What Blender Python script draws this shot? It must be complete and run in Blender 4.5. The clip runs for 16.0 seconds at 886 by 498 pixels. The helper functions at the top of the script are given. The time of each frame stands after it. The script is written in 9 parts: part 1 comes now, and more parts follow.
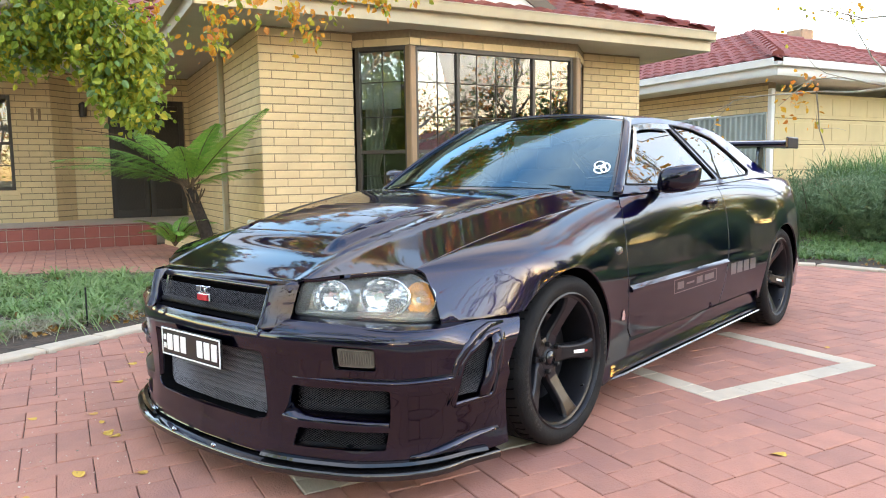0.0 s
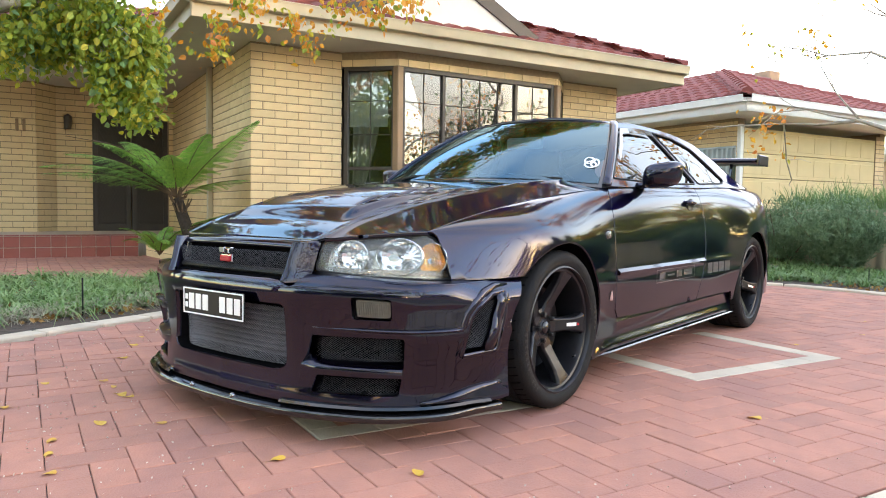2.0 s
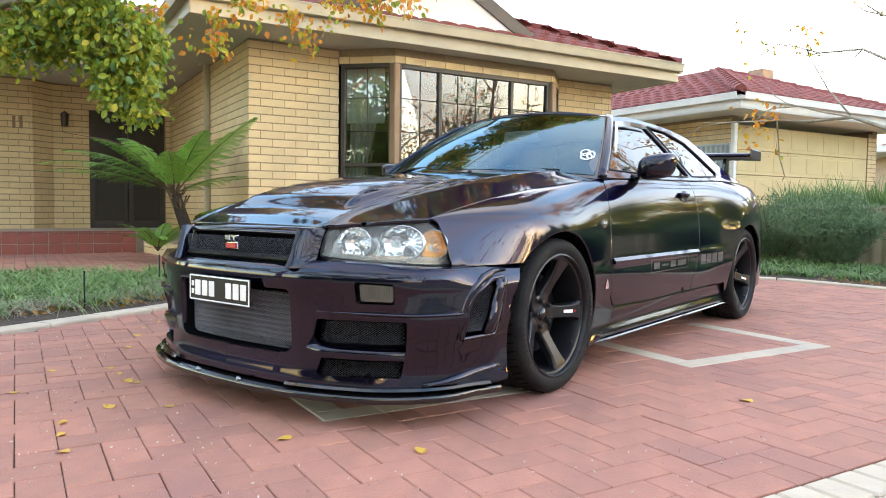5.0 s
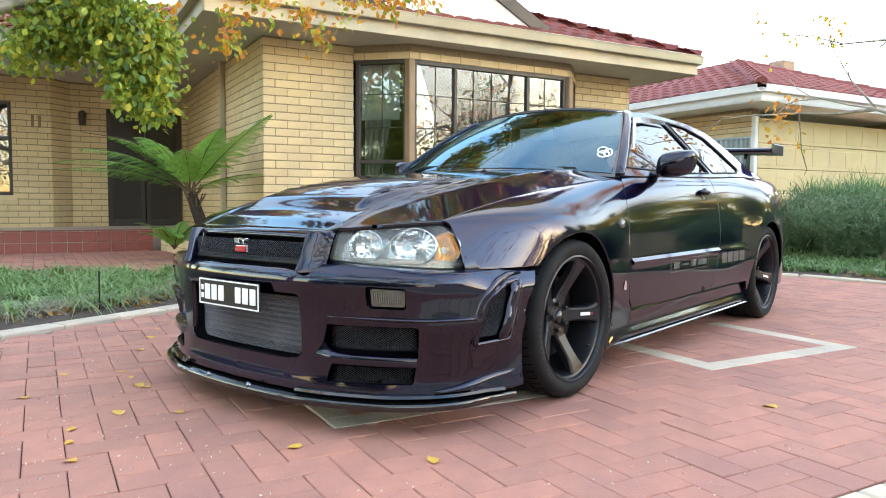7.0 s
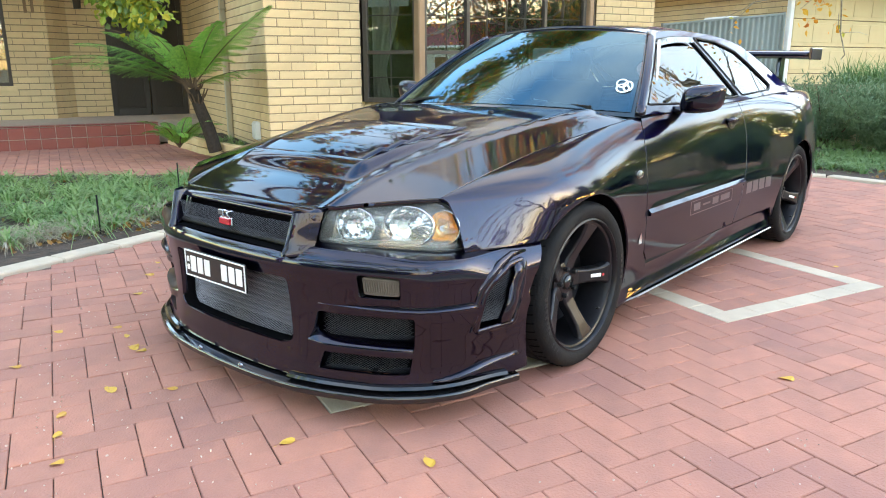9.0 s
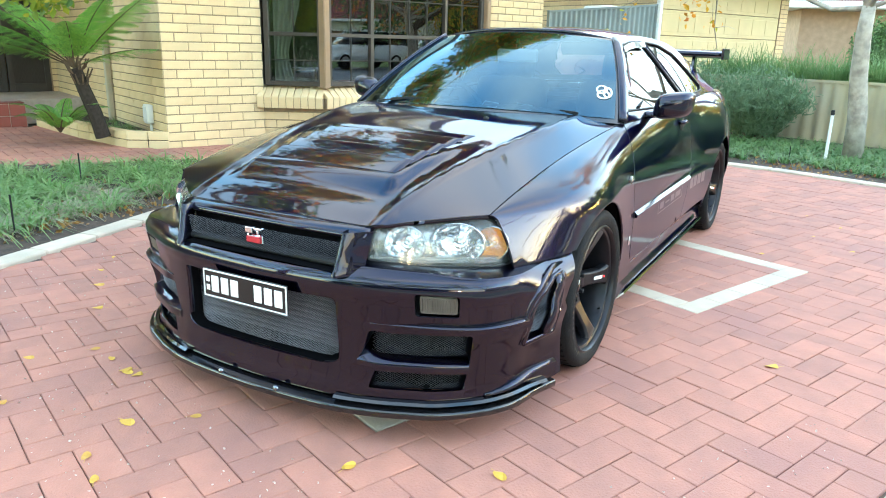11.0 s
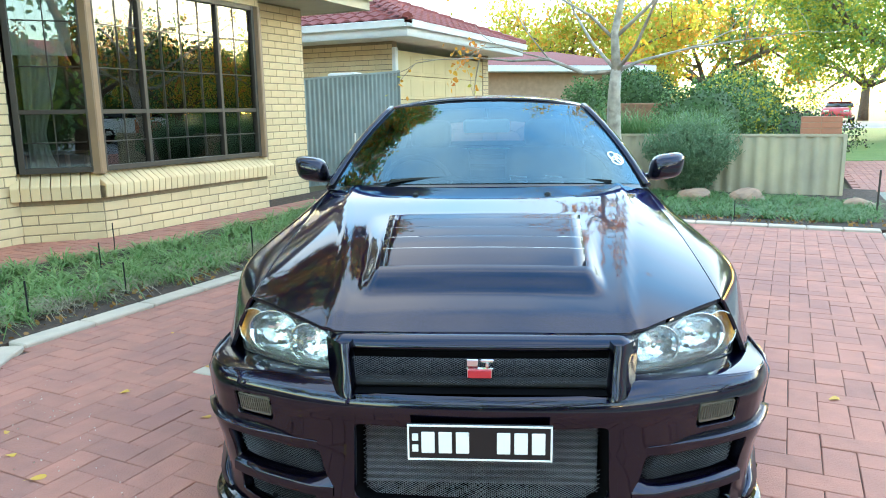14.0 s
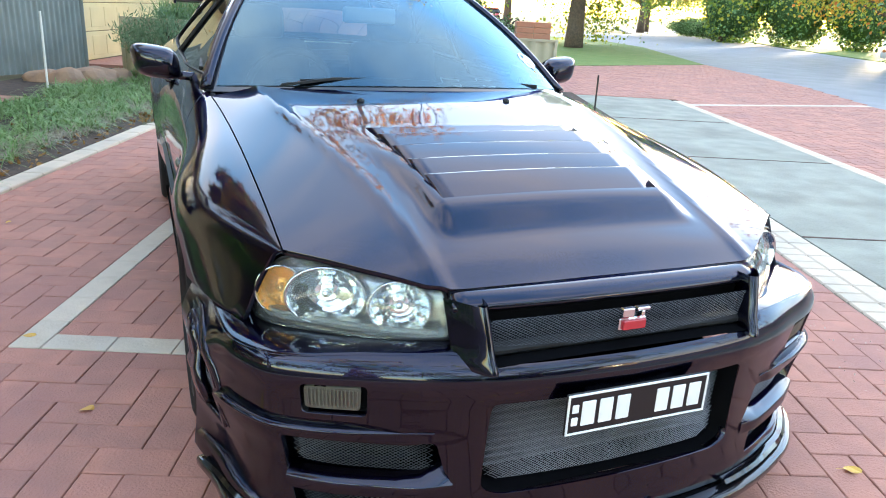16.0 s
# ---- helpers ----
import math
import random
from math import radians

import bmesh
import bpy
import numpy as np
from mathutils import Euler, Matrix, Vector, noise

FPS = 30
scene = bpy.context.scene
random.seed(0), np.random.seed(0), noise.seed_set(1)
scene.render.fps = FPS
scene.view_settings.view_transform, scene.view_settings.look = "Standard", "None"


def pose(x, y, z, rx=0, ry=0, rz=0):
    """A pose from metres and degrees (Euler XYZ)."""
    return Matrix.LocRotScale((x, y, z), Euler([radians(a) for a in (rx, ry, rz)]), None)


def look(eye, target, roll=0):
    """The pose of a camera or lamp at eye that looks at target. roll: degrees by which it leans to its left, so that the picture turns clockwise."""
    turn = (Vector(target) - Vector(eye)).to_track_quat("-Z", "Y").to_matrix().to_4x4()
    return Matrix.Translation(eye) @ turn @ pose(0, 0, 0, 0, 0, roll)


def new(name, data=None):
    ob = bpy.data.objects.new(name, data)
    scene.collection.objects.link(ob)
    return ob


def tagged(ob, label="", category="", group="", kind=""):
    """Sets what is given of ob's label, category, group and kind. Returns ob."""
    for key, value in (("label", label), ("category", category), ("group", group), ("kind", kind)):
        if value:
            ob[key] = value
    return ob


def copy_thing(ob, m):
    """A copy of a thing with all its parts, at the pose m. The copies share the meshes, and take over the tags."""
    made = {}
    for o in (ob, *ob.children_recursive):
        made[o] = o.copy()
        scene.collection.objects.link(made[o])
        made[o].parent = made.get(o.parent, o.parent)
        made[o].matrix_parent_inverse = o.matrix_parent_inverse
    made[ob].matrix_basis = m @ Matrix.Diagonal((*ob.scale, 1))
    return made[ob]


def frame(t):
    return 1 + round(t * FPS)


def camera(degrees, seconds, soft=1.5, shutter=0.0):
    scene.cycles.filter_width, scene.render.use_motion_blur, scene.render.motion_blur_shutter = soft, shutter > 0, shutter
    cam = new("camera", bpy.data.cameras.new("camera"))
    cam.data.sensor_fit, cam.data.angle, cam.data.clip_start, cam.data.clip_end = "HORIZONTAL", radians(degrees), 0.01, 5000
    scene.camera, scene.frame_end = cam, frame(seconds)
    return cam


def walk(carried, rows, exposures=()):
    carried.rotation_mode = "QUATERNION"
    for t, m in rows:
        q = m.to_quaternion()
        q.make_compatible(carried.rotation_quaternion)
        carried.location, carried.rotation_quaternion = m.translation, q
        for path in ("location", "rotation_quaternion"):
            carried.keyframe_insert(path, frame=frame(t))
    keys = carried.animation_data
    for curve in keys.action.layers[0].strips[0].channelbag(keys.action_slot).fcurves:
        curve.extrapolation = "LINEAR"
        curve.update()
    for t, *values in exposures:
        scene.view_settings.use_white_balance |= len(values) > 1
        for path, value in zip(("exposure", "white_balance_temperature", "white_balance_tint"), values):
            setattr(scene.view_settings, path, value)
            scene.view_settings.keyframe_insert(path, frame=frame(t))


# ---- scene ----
cam = camera(63.1, 16.0, soft=1.0)
PATH = [
    (0, (2.259, -2.245, 1.014), (0.935, -0.76, 0.807), -0.8),
    (0.5, (2.246, -2.28, 0.852), (0.947, -0.769, 0.671), -0.3),
    (1, (2.261, -2.342, 0.785), (0.924, -0.859, 0.674), -0.4),
    (1.5, (2.286, -2.423, 0.781), (1.0, -0.896, 0.663), 0.5),
    (2, (2.306, -2.501, 0.795), (1.036, -0.959, 0.683), 0.8),
    (2.5, (2.326, -2.542, 0.785), (1.018, -1.032, 0.681), 0.9),
    (3, (2.341, -2.572, 0.763), (1.05, -1.05, 0.639), 1.4),
    (3.5, (2.346, -2.577, 0.747), (1.079, -1.035, 0.613), 1.1),
    (3.7, (2.351, -2.575, 0.75), (1.09, -1.027, 0.629), 1.1),
    (5.8, (2.331, -2.565, 0.759), (1.06, -1.025, 0.652), 0.3),
    (6, (2.332, -2.561, 0.765), (1.041, -1.038, 0.656), 0.1),
    (6.5, (2.326, -2.553, 0.777), (1.016, -1.044, 0.69), 0.5),
    (7, (2.307, -2.509, 0.779), (1.012, -0.99, 0.65), 0.4),
    (7.5, (2.272, -2.437, 0.774), (0.976, -0.922, 0.608), 0.1),
    (8, (2.237, -2.361, 0.822), (0.921, -0.866, 0.641), -0.2),
    (8.5, (2.215, -2.312, 0.946), (0.879, -0.853, 0.653), 0.0),
    (9, (2.191, -2.28, 1.115), (0.898, -0.835, 0.628), -0.1),
    (9.2, (2.188, -2.276, 1.175), (0.895, -0.84, 0.658), -0.1),
    (11.3, (1.57, -2.655, 1.247), (0.62, -0.979, 0.709), 1.4),
    (11.5, (1.479, -2.664, 1.252), (0.527, -0.983, 0.732), 1.2),
    (12, (1.209, -2.74, 1.246), (0.394, -0.975, 0.779), 2.6),
    (12.5, (0.925, -2.808, 1.262), (0.226, -0.981, 0.847), 1.3),
    (13, (0.605, -2.773, 1.253), (-0.123, -0.941, 0.913), -0.7),
    (13.5, (0.345, -2.739, 1.242), (-0.124, -0.826, 0.893), 1.5),
    (14, (0.073, -2.722, 1.27), (-0.109, -0.767, 0.891), -0.8),
    (14.3, (-0.065, -2.636, 1.261), (-0.18, -0.683, 0.843), -0.4),
    (14.5, (-0.179, -2.595, 1.249), (-0.219, -0.644, 0.812), -0.1),
    (15, (-0.43, -2.464, 1.244), (-0.269, -0.531, 0.755), 1.6),
    (15.5, (-0.709, -2.345, 1.255), (-0.189, -0.492, 0.712), 1.8),
    (16, (-0.933, -2.148, 1.233), (-0.228, -0.386, 0.6), 3.2),
]
walk(cam, [(t, look(eye, target, roll)) for t, eye, target, roll in PATH],
     [(0, 4.36, 6850, 12), (3.6, 4.13, 6900, 13), (6.5, 4.30, 6600, 8), (9.2, 4.45, 6550, 5), (11.3, 4.75, 6000, -4), (12.5, 4.82, 5750, -5), (14, 4.36, 5750, -5), (16, 4.28, 6000, 7)])

# ---- light: an evening sky with broken warm cloud, the sun low over the houses across the street ----
world = bpy.data.worlds.new("sky")
scene.world = world
world.use_nodes = True
wn = world.node_tree.nodes
sky = wn.new("ShaderNodeTexSky")
sky.sky_type = "NISHITA"
sky.sun_disc = False
sky.sun_elevation = radians(4)
sky.sun_rotation = radians(53.1)
sky.air_density, sky.dust_density, sky.ozone_density = 1.0, 0.8, 2.0
wn["Background"].inputs["Strength"].default_value = 0.15
wl = world.node_tree.links
tc = wn.new("ShaderNodeTexCoord")
mp = wn.new("ShaderNodeMapping")
mp.inputs["Scale"].default_value = (1.0, 1.0, 2.6)
cl = wn.new("ShaderNodeTexNoise")
cl.inputs["Scale"].default_value, cl.inputs["Detail"].default_value, cl.inputs["Roughness"].default_value = 1.7, 5.0, 0.52
cr = wn.new("ShaderNodeValToRGB")
cr.color_ramp.elements[0].position, cr.color_ramp.elements[1].position = 0.38, 0.79
cm = wn.new("ShaderNodeMix")
cm.data_type = "RGBA"
cm.inputs["B"].default_value = (1.35, 1.20, 1.14, 1)
wl.new(tc.outputs["Generated"], mp.inputs["Vector"])
wl.new(mp.outputs["Vector"], cl.inputs["Vector"])
wl.new(cl.outputs["Fac"], cr.inputs["Fac"])
wl.new(cr.outputs["Color"], cm.inputs["Factor"])
wl.new(sky.outputs["Color"], cm.inputs["A"])
wl.new(cm.outputs["Result"], wn["Background"].inputs["Color"])
sun_data = bpy.data.lights.new("sun", "SUN")
sun_data.energy, sun_data.angle, sun_data.color = 1.3, radians(1.5), (1.0, 0.74, 0.42)
sun = new("sun", sun_data)
sun.matrix_world = look((80, 60, 5.6), (0, 0, 0))

# ---- materials ----
def surf(name, c1, c2, scale=6.0, rough=0.6, bump=0.0, bscale=60.0, metal=0.0, coat=0.0, rand="", spread=0.25,
         detail=4.0, rough2=None, stain=None, stain_scale=1.2, stain_at=0.62):
    """A surface that varies between two colours: broad patches, fine grain, and piece by piece where rand is set."""
    m = bpy.data.materials.new(name)
    m.use_nodes = True
    nt = m.node_tree
    b = nt.nodes["Principled BSDF"]
    tc = nt.nodes.new("ShaderNodeTexCoord")
    n1 = nt.nodes.new("ShaderNodeTexNoise")
    n1.inputs["Scale"].default_value, n1.inputs["Detail"].default_value = scale, detail
    nt.links.new(tc.outputs["Object"], n1.inputs["Vector"])
    mix = nt.nodes.new("ShaderNodeMix")
    mix.data_type = "RGBA"
    mix.inputs["A"].default_value, mix.inputs["B"].default_value = (*c1, 1), (*c2, 1)
    ramp = nt.nodes.new("ShaderNodeMapRange")
    ramp.inputs["From Min"].default_value, ramp.inputs["From Max"].default_value = 0.32, 0.68
    nt.links.new(n1.outputs["Fac"], ramp.inputs["Value"])
    fac = ramp.outputs["Result"]
    if rand:
        if rand == "object":
            info = nt.nodes.new("ShaderNodeObjectInfo").outputs["Random"]
        else:
            info = nt.nodes.new("ShaderNodeNewGeometry").outputs["Random Per Island"]
        mm = nt.nodes.new("ShaderNodeMix")
        mm.inputs["Factor"].default_value = 1.0 - spread
        nt.links.new(fac, mm.inputs["A"])
        nt.links.new(info, mm.inputs["B"])
        fac = mm.outputs["Result"]
    nt.links.new(fac, mix.inputs["Factor"])
    col = mix.outputs["Result"]
    if stain:
        n3 = nt.nodes.new("ShaderNodeTexNoise")
        n3.inputs["Scale"].default_value, n3.inputs["Detail"].default_value = stain_scale, 6.0
        geo = nt.nodes.new("ShaderNodeNewGeometry")
        nt.links.new(geo.outputs["Position"], n3.inputs["Vector"])
        r3 = nt.nodes.new("ShaderNodeMapRange")
        r3.inputs["From Min"].default_value, r3.inputs["From Max"].default_value = stain_at - 0.14, stain_at + 0.14
        nt.links.new(n3.outputs["Fac"], r3.inputs["Value"])
        mx = nt.nodes.new("ShaderNodeMix")
        mx.data_type = "RGBA"
        mx.inputs["B"].default_value = (*stain, 1)
        nt.links.new(r3.outputs["Result"], mx.inputs["Factor"])
        nt.links.new(col, mx.inputs["A"])
        col = mx.outputs["Result"]
    nt.links.new(col, b.inputs["Base Color"])
    b.inputs["Roughness"].default_value, b.inputs["Metallic"].default_value = rough, metal
    b.inputs["Coat Weight"].default_value, b.inputs["Coat Roughness"].default_value = coat, 0.03
    if rough2 is not None:
        rr = nt.nodes.new("ShaderNodeMapRange")
        rr.inputs["To Min"].default_value, rr.inputs["To Max"].default_value = rough, rough2
        nt.links.new(n1.outputs["Fac"], rr.inputs["Value"])
        nt.links.new(rr.outputs["Result"], b.inputs["Roughness"])
    if bump:
        n2 = nt.nodes.new("ShaderNodeTexNoise")
        n2.inputs["Scale"].default_value, n2.inputs["Detail"].default_value = bscale, 5.0
        nt.links.new(tc.outputs["Object"], n2.inputs["Vector"])
        bp = nt.nodes.new("ShaderNodeBump")
        bp.inputs["Strength"].default_value, bp.inputs["Distance"].default_value = bump, 0.01
        nt.links.new(n2.outputs["Fac"], bp.inputs["Height"])
        nt.links.new(bp.outputs["Normal"], b.inputs["Normal"])
    return m


def plain(name, c, rough=0.5, metal=0.0, coat=0.0, emit=0.0):
    m = bpy.data.materials.new(name)
    m.use_nodes = True
    b = m.node_tree.nodes["Principled BSDF"]
    b.inputs["Base Color"].default_value = (*c, 1)
    b.inputs["Roughness"].default_value, b.inputs["Metallic"].default_value = rough, metal
    b.inputs["Coat Weight"].default_value, b.inputs["Coat Roughness"].default_value = coat, 0.03
    if emit:
        b.inputs["Emission Color"].default_value, b.inputs["Emission Strength"].default_value = (*c, 1), emit
    return m


def glass(name, tint, ior=1.5, sheen=(1, 1, 1), rough=0.0, haze=0.0):
    """A thin pane: clear by its tint, mirror-like at a slant."""
    m = bpy.data.materials.new(name)
    m.use_nodes = True
    nt = m.node_tree
    nt.nodes.remove(nt.nodes["Principled BSDF"])
    out = nt.nodes["Material Output"]
    tr, gl, mx, fr = (nt.nodes.new("ShaderNode" + k) for k in ("BsdfTransparent", "BsdfGlossy", "MixShader", "Fresnel"))
    tr.inputs["Color"].default_value = (*tint, 1)
    gl.inputs["Roughness"].default_value = rough
    fr.inputs["IOR"].default_value = ior
    nt.links.new(fr.outputs["Fac"], mx.inputs["Fac"])
    nt.links.new(tr.outputs["BSDF"], mx.inputs[1])
    nt.links.new(gl.outputs["BSDF"], mx.inputs[2])
    gl.inputs["Color"].default_value = (*sheen, 1)
    last = mx
    if haze:
        last, df = nt.nodes.new("ShaderNodeMixShader"), nt.nodes.new("ShaderNodeBsdfDiffuse")
        df.inputs["Color"].default_value = (0.85, 0.85, 0.83, 1)
        last.inputs["Fac"].default_value = haze
        nt.links.new(mx.outputs["Shader"], last.inputs[1])
        nt.links.new(df.outputs["BSDF"], last.inputs[2])
    nt.links.new(last.outputs["Shader"], out.inputs["Surface"])
    return m


PAVER = surf("red_clay_paver", (0.475, 0.211, 0.148), (0.305, 0.146, 0.112), 9, 0.80, 0.42, 120, rand="object", spread=0.45,
             stain=(0.30, 0.142, 0.118), stain_scale=1.7, stain_at=0.63)
PAVERS = surf("red_clay_pavers", (0.475, 0.211, 0.148), (0.305, 0.146, 0.112), 9, 0.80, 0.42, 120, rand="island", spread=0.45,
              stain=(0.30, 0.142, 0.118), stain_scale=1.7, stain_at=0.63)
CREAM = surf("cream_paver", (0.60, 0.50, 0.385), (0.47, 0.395, 0.305), 12, 0.8, 0.3, 80, rand="object", spread=0.5,
             stain=(0.40, 0.345, 0.275), stain_scale=2.5)
JOINT = surf("paving_sand", (0.130, 0.080, 0.062), (0.075, 0.050, 0.040), 30, 0.95, 0.3, 150)
SOIL = surf("garden_soil", (0.085, 0.055, 0.038), (0.035, 0.025, 0.019), 14, 0.95, 0.9, 45)
EARTH = surf("verge_ground", (0.10, 0.11, 0.045), (0.15, 0.12, 0.07), 0.6, 0.95, 0.6, 18)
BRICK = surf("cream_brick", (0.74, 0.57, 0.33), (0.62, 0.46, 0.26), 7, 0.85, 0.35, 75, rand="object", spread=0.45,
             stain=(0.58, 0.44, 0.26), stain_scale=1.4)
BRICKS = surf("cream_bricks", (0.74, 0.57, 0.33), (0.62, 0.46, 0.26), 7, 0.85, 0.35, 75, rand="island", spread=0.45,
              stain=(0.58, 0.44, 0.26), stain_scale=1.4)
MORTAR = surf("mortar", (0.32, 0.24, 0.15), (0.25, 0.185, 0.115), 20, 0.95, 0.4, 120)
SOFFIT = surf("painted_soffit", (0.50, 0.47, 0.41), (0.44, 0.41, 0.36), 2.0, 0.7, 0.05, 30)
GUTTER = surf("gutter_paint", (0.46, 0.40, 0.28), (0.40, 0.345, 0.24), 3.0, 0.45, 0.0)
WHITE = surf("white_paint", (0.80, 0.79, 0.75), (0.70, 0.69, 0.66), 2.0, 0.6, 0.03, 40)
TILE = surf("terracotta_roof", (0.26, 0.062, 0.050), (0.17, 0.042, 0.036), 4, 0.75, 0.2, 60, rand="island", spread=0.4)
WINFRAME = surf("bronze_window_frame", (0.050, 0.037, 0.028), (0.036, 0.028, 0.022), 5, 0.45, 0.0)
POST = surf("tan_window_post", (0.27, 0.175, 0.10), (0.22, 0.14, 0.08), 3, 0.5, 0.05, 40)
PANE = glass("window_glass", (0.74, 0.78, 0.78), 2.05)
CURTAIN = surf("cream_curtain", (0.62, 0.58, 0.50), (0.52, 0.48, 0.41), 5, 0.9, 0.1, 60)
BLIND = surf("roller_blind", (0.66, 0.64, 0.58), (0.58, 0.56, 0.51), 3, 0.9)
# dark colour stands for the low light indoors
ROOMSHADE = surf("dim_room", (0.10, 0.085, 0.07), (0.07, 0.06, 0.05), 1, 0.9)
DOORDARK = surf("dark_security_door", (0.035, 0.028, 0.024), (0.05, 0.038, 0.03), 5, 0.5, 0.1, 60)
REDTILE = surf("red_step_tile", (0.30, 0.075, 0.055), (0.22, 0.055, 0.042), 7, 0.45, 0.1, 60, rand="object", spread=0.5)
GROUT = surf("pale_grout", (0.50, 0.42, 0.35), (0.42, 0.35, 0.29), 15, 0.9, 0.2, 90)
CONCRETE = surf("footpath_concrete", (0.305, 0.305, 0.245), (0.225, 0.225, 0.185), 3.5, 0.85, 0.5, 45, stain=(0.17, 0.17, 0.14), stain_scale=1.4)
ASPHALT = surf("road_asphalt", (0.21, 0.22, 0.235), (0.16, 0.17, 0.18), 1.2, 0.7, 0.3, 90)
LAWN = surf("lawn", (0.10, 0.17, 0.03), (0.16, 0.20, 0.05), 1.6, 0.9, 0.8, 50)
GREYFENCE = surf("grey_corrugated_sheet", (0.22, 0.25, 0.235), (0.17, 0.195, 0.185), 2.5, 0.55, 0.05, 30)
TANFENCE = surf("cream_corrugated_sheet", (0.50, 0.43, 0.27), (0.36, 0.31, 0.22), 1.5, 0.6, 0.05, 30)
GARAGE = surf("cream_garage_door", (0.64, 0.52, 0.28), (0.56, 0.45, 0.24), 1.5, 0.6, 0.03, 30)
BARK = surf("grey_bark", (0.46, 0.41, 0.33), (0.30, 0.27, 0.22), 12, 0.9, 0.6, 40, stain=(0.20, 0.17, 0.14), stain_scale=6)
BARKBROWN = surf("brown_bark", (0.16, 0.105, 0.065), (0.09, 0.06, 0.04), 14, 0.95, 1.0, 30)
ROCK = surf("garden_rock", (0.42, 0.27, 0.17), (0.27, 0.19, 0.14), 5, 0.9, 0.6, 20)


def leafy(name, c1, c2, trans=0.35, rough=0.5):
    m = surf(name, c1, c2, 1.4, rough, 0, 60, rand="island", spread=0.3)
    nt = m.node_tree
    b = nt.nodes["Principled BSDF"]
    tl = nt.nodes.new("ShaderNodeBsdfTranslucent")
    mx = nt.nodes.new("ShaderNodeMixShader")
    mx.inputs["Fac"].default_value = trans
    src = b.inputs["Base Color"].links[0].from_socket
    nt.links.new(src, tl.inputs["Color"])
    nt.links.new(b.outputs["BSDF"], mx.inputs[1])
    nt.links.new(tl.outputs["BSDF"], mx.inputs[2])
    nt.links.new(mx.outputs["Shader"], nt.nodes["Material Output"].inputs["Surface"])
    return m


GRASSY = leafy("strappy_leaves", (0.12, 0.25, 0.06), (0.31, 0.41, 0.17))
COVER = leafy("ground_cover_leaves", (0.10, 0.21, 0.06), (0.22, 0.32, 0.12))
FERN = leafy("fern_frond", (0.12, 0.31, 0.06), (0.34, 0.56, 0.10))
PLANE = leafy("turning_leaves", (0.15, 0.25, 0.025), (0.33, 0.37, 0.04))
GOLD = leafy("gold_leaves", (0.70, 0.42, 0.04), (0.62, 0.24, 0.03), 0.55)
RUST = leafy("rust_leaves", (0.55, 0.16, 0.03), (0.60, 0.28, 0.04), 0.5)
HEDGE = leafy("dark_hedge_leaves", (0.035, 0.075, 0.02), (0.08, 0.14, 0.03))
BRIGHTLEAF = leafy("yellow_green_leaves", (0.30, 0.34, 0.03), (0.60, 0.50, 0.06), 0.5)
ROSEMARY = leafy("rosemary_leaves", (0.11, 0.19, 0.09), (0.21, 0.29, 0.16))
PURPLE = leafy("purple_flax_leaves", (0.035, 0.025, 0.03), (0.06, 0.04, 0.045))


def car_paint(name, peel):
    """Deep violet-black pearl under clear lacquer, with a fine flake and a faint orange-peel ripple."""
    m = bpy.data.materials.new(name)
    m.use_nodes = True
    nt = m.node_tree
    b = nt.nodes["Principled BSDF"]
    tc = nt.nodes.new("ShaderNodeTexCoord")
    fl = nt.nodes.new("ShaderNodeTexVoronoi")
    fl.inputs["Scale"].default_value = 900
    nt.links.new(tc.outputs["Object"], fl.inputs["Vector"])
    mix = nt.nodes.new("ShaderNodeMix")
    mix.data_type = "RGBA"
    mix.inputs["A"].default_value, mix.inputs["B"].default_value = (0.0040, 0.0034, 0.0120, 1), (0.0098, 0.0082, 0.0310, 1)
    nt.links.new(fl.outputs["Color"], mix.inputs["Factor"])
    nt.links.new(mix.outputs["Result"], b.inputs["Base Color"])
    b.inputs["Metallic"].default_value, b.inputs["Roughness"].default_value = 1.0, 0.30
    b.inputs["Specular Tint"].default_value = (0.20, 0.22, 0.45, 1)
    b.inputs["Coat Weight"].default_value, b.inputs["Coat Roughness"].default_value, b.inputs["Coat IOR"].default_value = 1.0, peel, 1.52
    ns = nt.nodes.new("ShaderNodeTexNoise")
    ns.inputs["Scale"].default_value = 220
    nt.links.new(tc.outputs["Object"], ns.inputs["Vector"])
    bp = nt.nodes.new("ShaderNodeBump")
    bp.inputs["Strength"].default_value, bp.inputs["Distance"].default_value = 0.012, 0.002
    nt.links.new(ns.outputs["Fac"], bp.inputs["Height"])
    nt.links.new(bp.outputs["Normal"], b.inputs["Coat Normal"])
    return m


PAINT = car_paint("midnight_purple_paint", 0.007)
BUMPERPAINT = car_paint("midnight_purple_bumper_paint", 0.012)
GLOSSBLACK = plain("gloss_black_trim", (0.005, 0.005, 0.006), 0.08, 0.0, 0.6)
SATIN = surf("satin_black_wheel", (0.010, 0.010, 0.013), (0.015, 0.015, 0.018), 20, 0.30, 0.0, metal=0.3)
RUBBER = surf("tyre_rubber", (0.008, 0.008, 0.0095), (0.014, 0.0135, 0.0135), 9, 0.72, 0.25, 120, stain=(0.019, 0.018, 0.017), stain_scale=7)
BLACKPLASTIC = surf("black_plastic", (0.009, 0.009, 0.010), (0.014, 0.014, 0.015), 30, 0.55, 0.2, 300)
# near-black for liners and underbody; also paints the shade inside openings and cuts
LINERSHADE = plain("dark_recess", (0.006, 0.006, 0.007), 0.9)
CHROME = plain("chrome", (0.82, 0.83, 0.85), 0.06, 1.0)
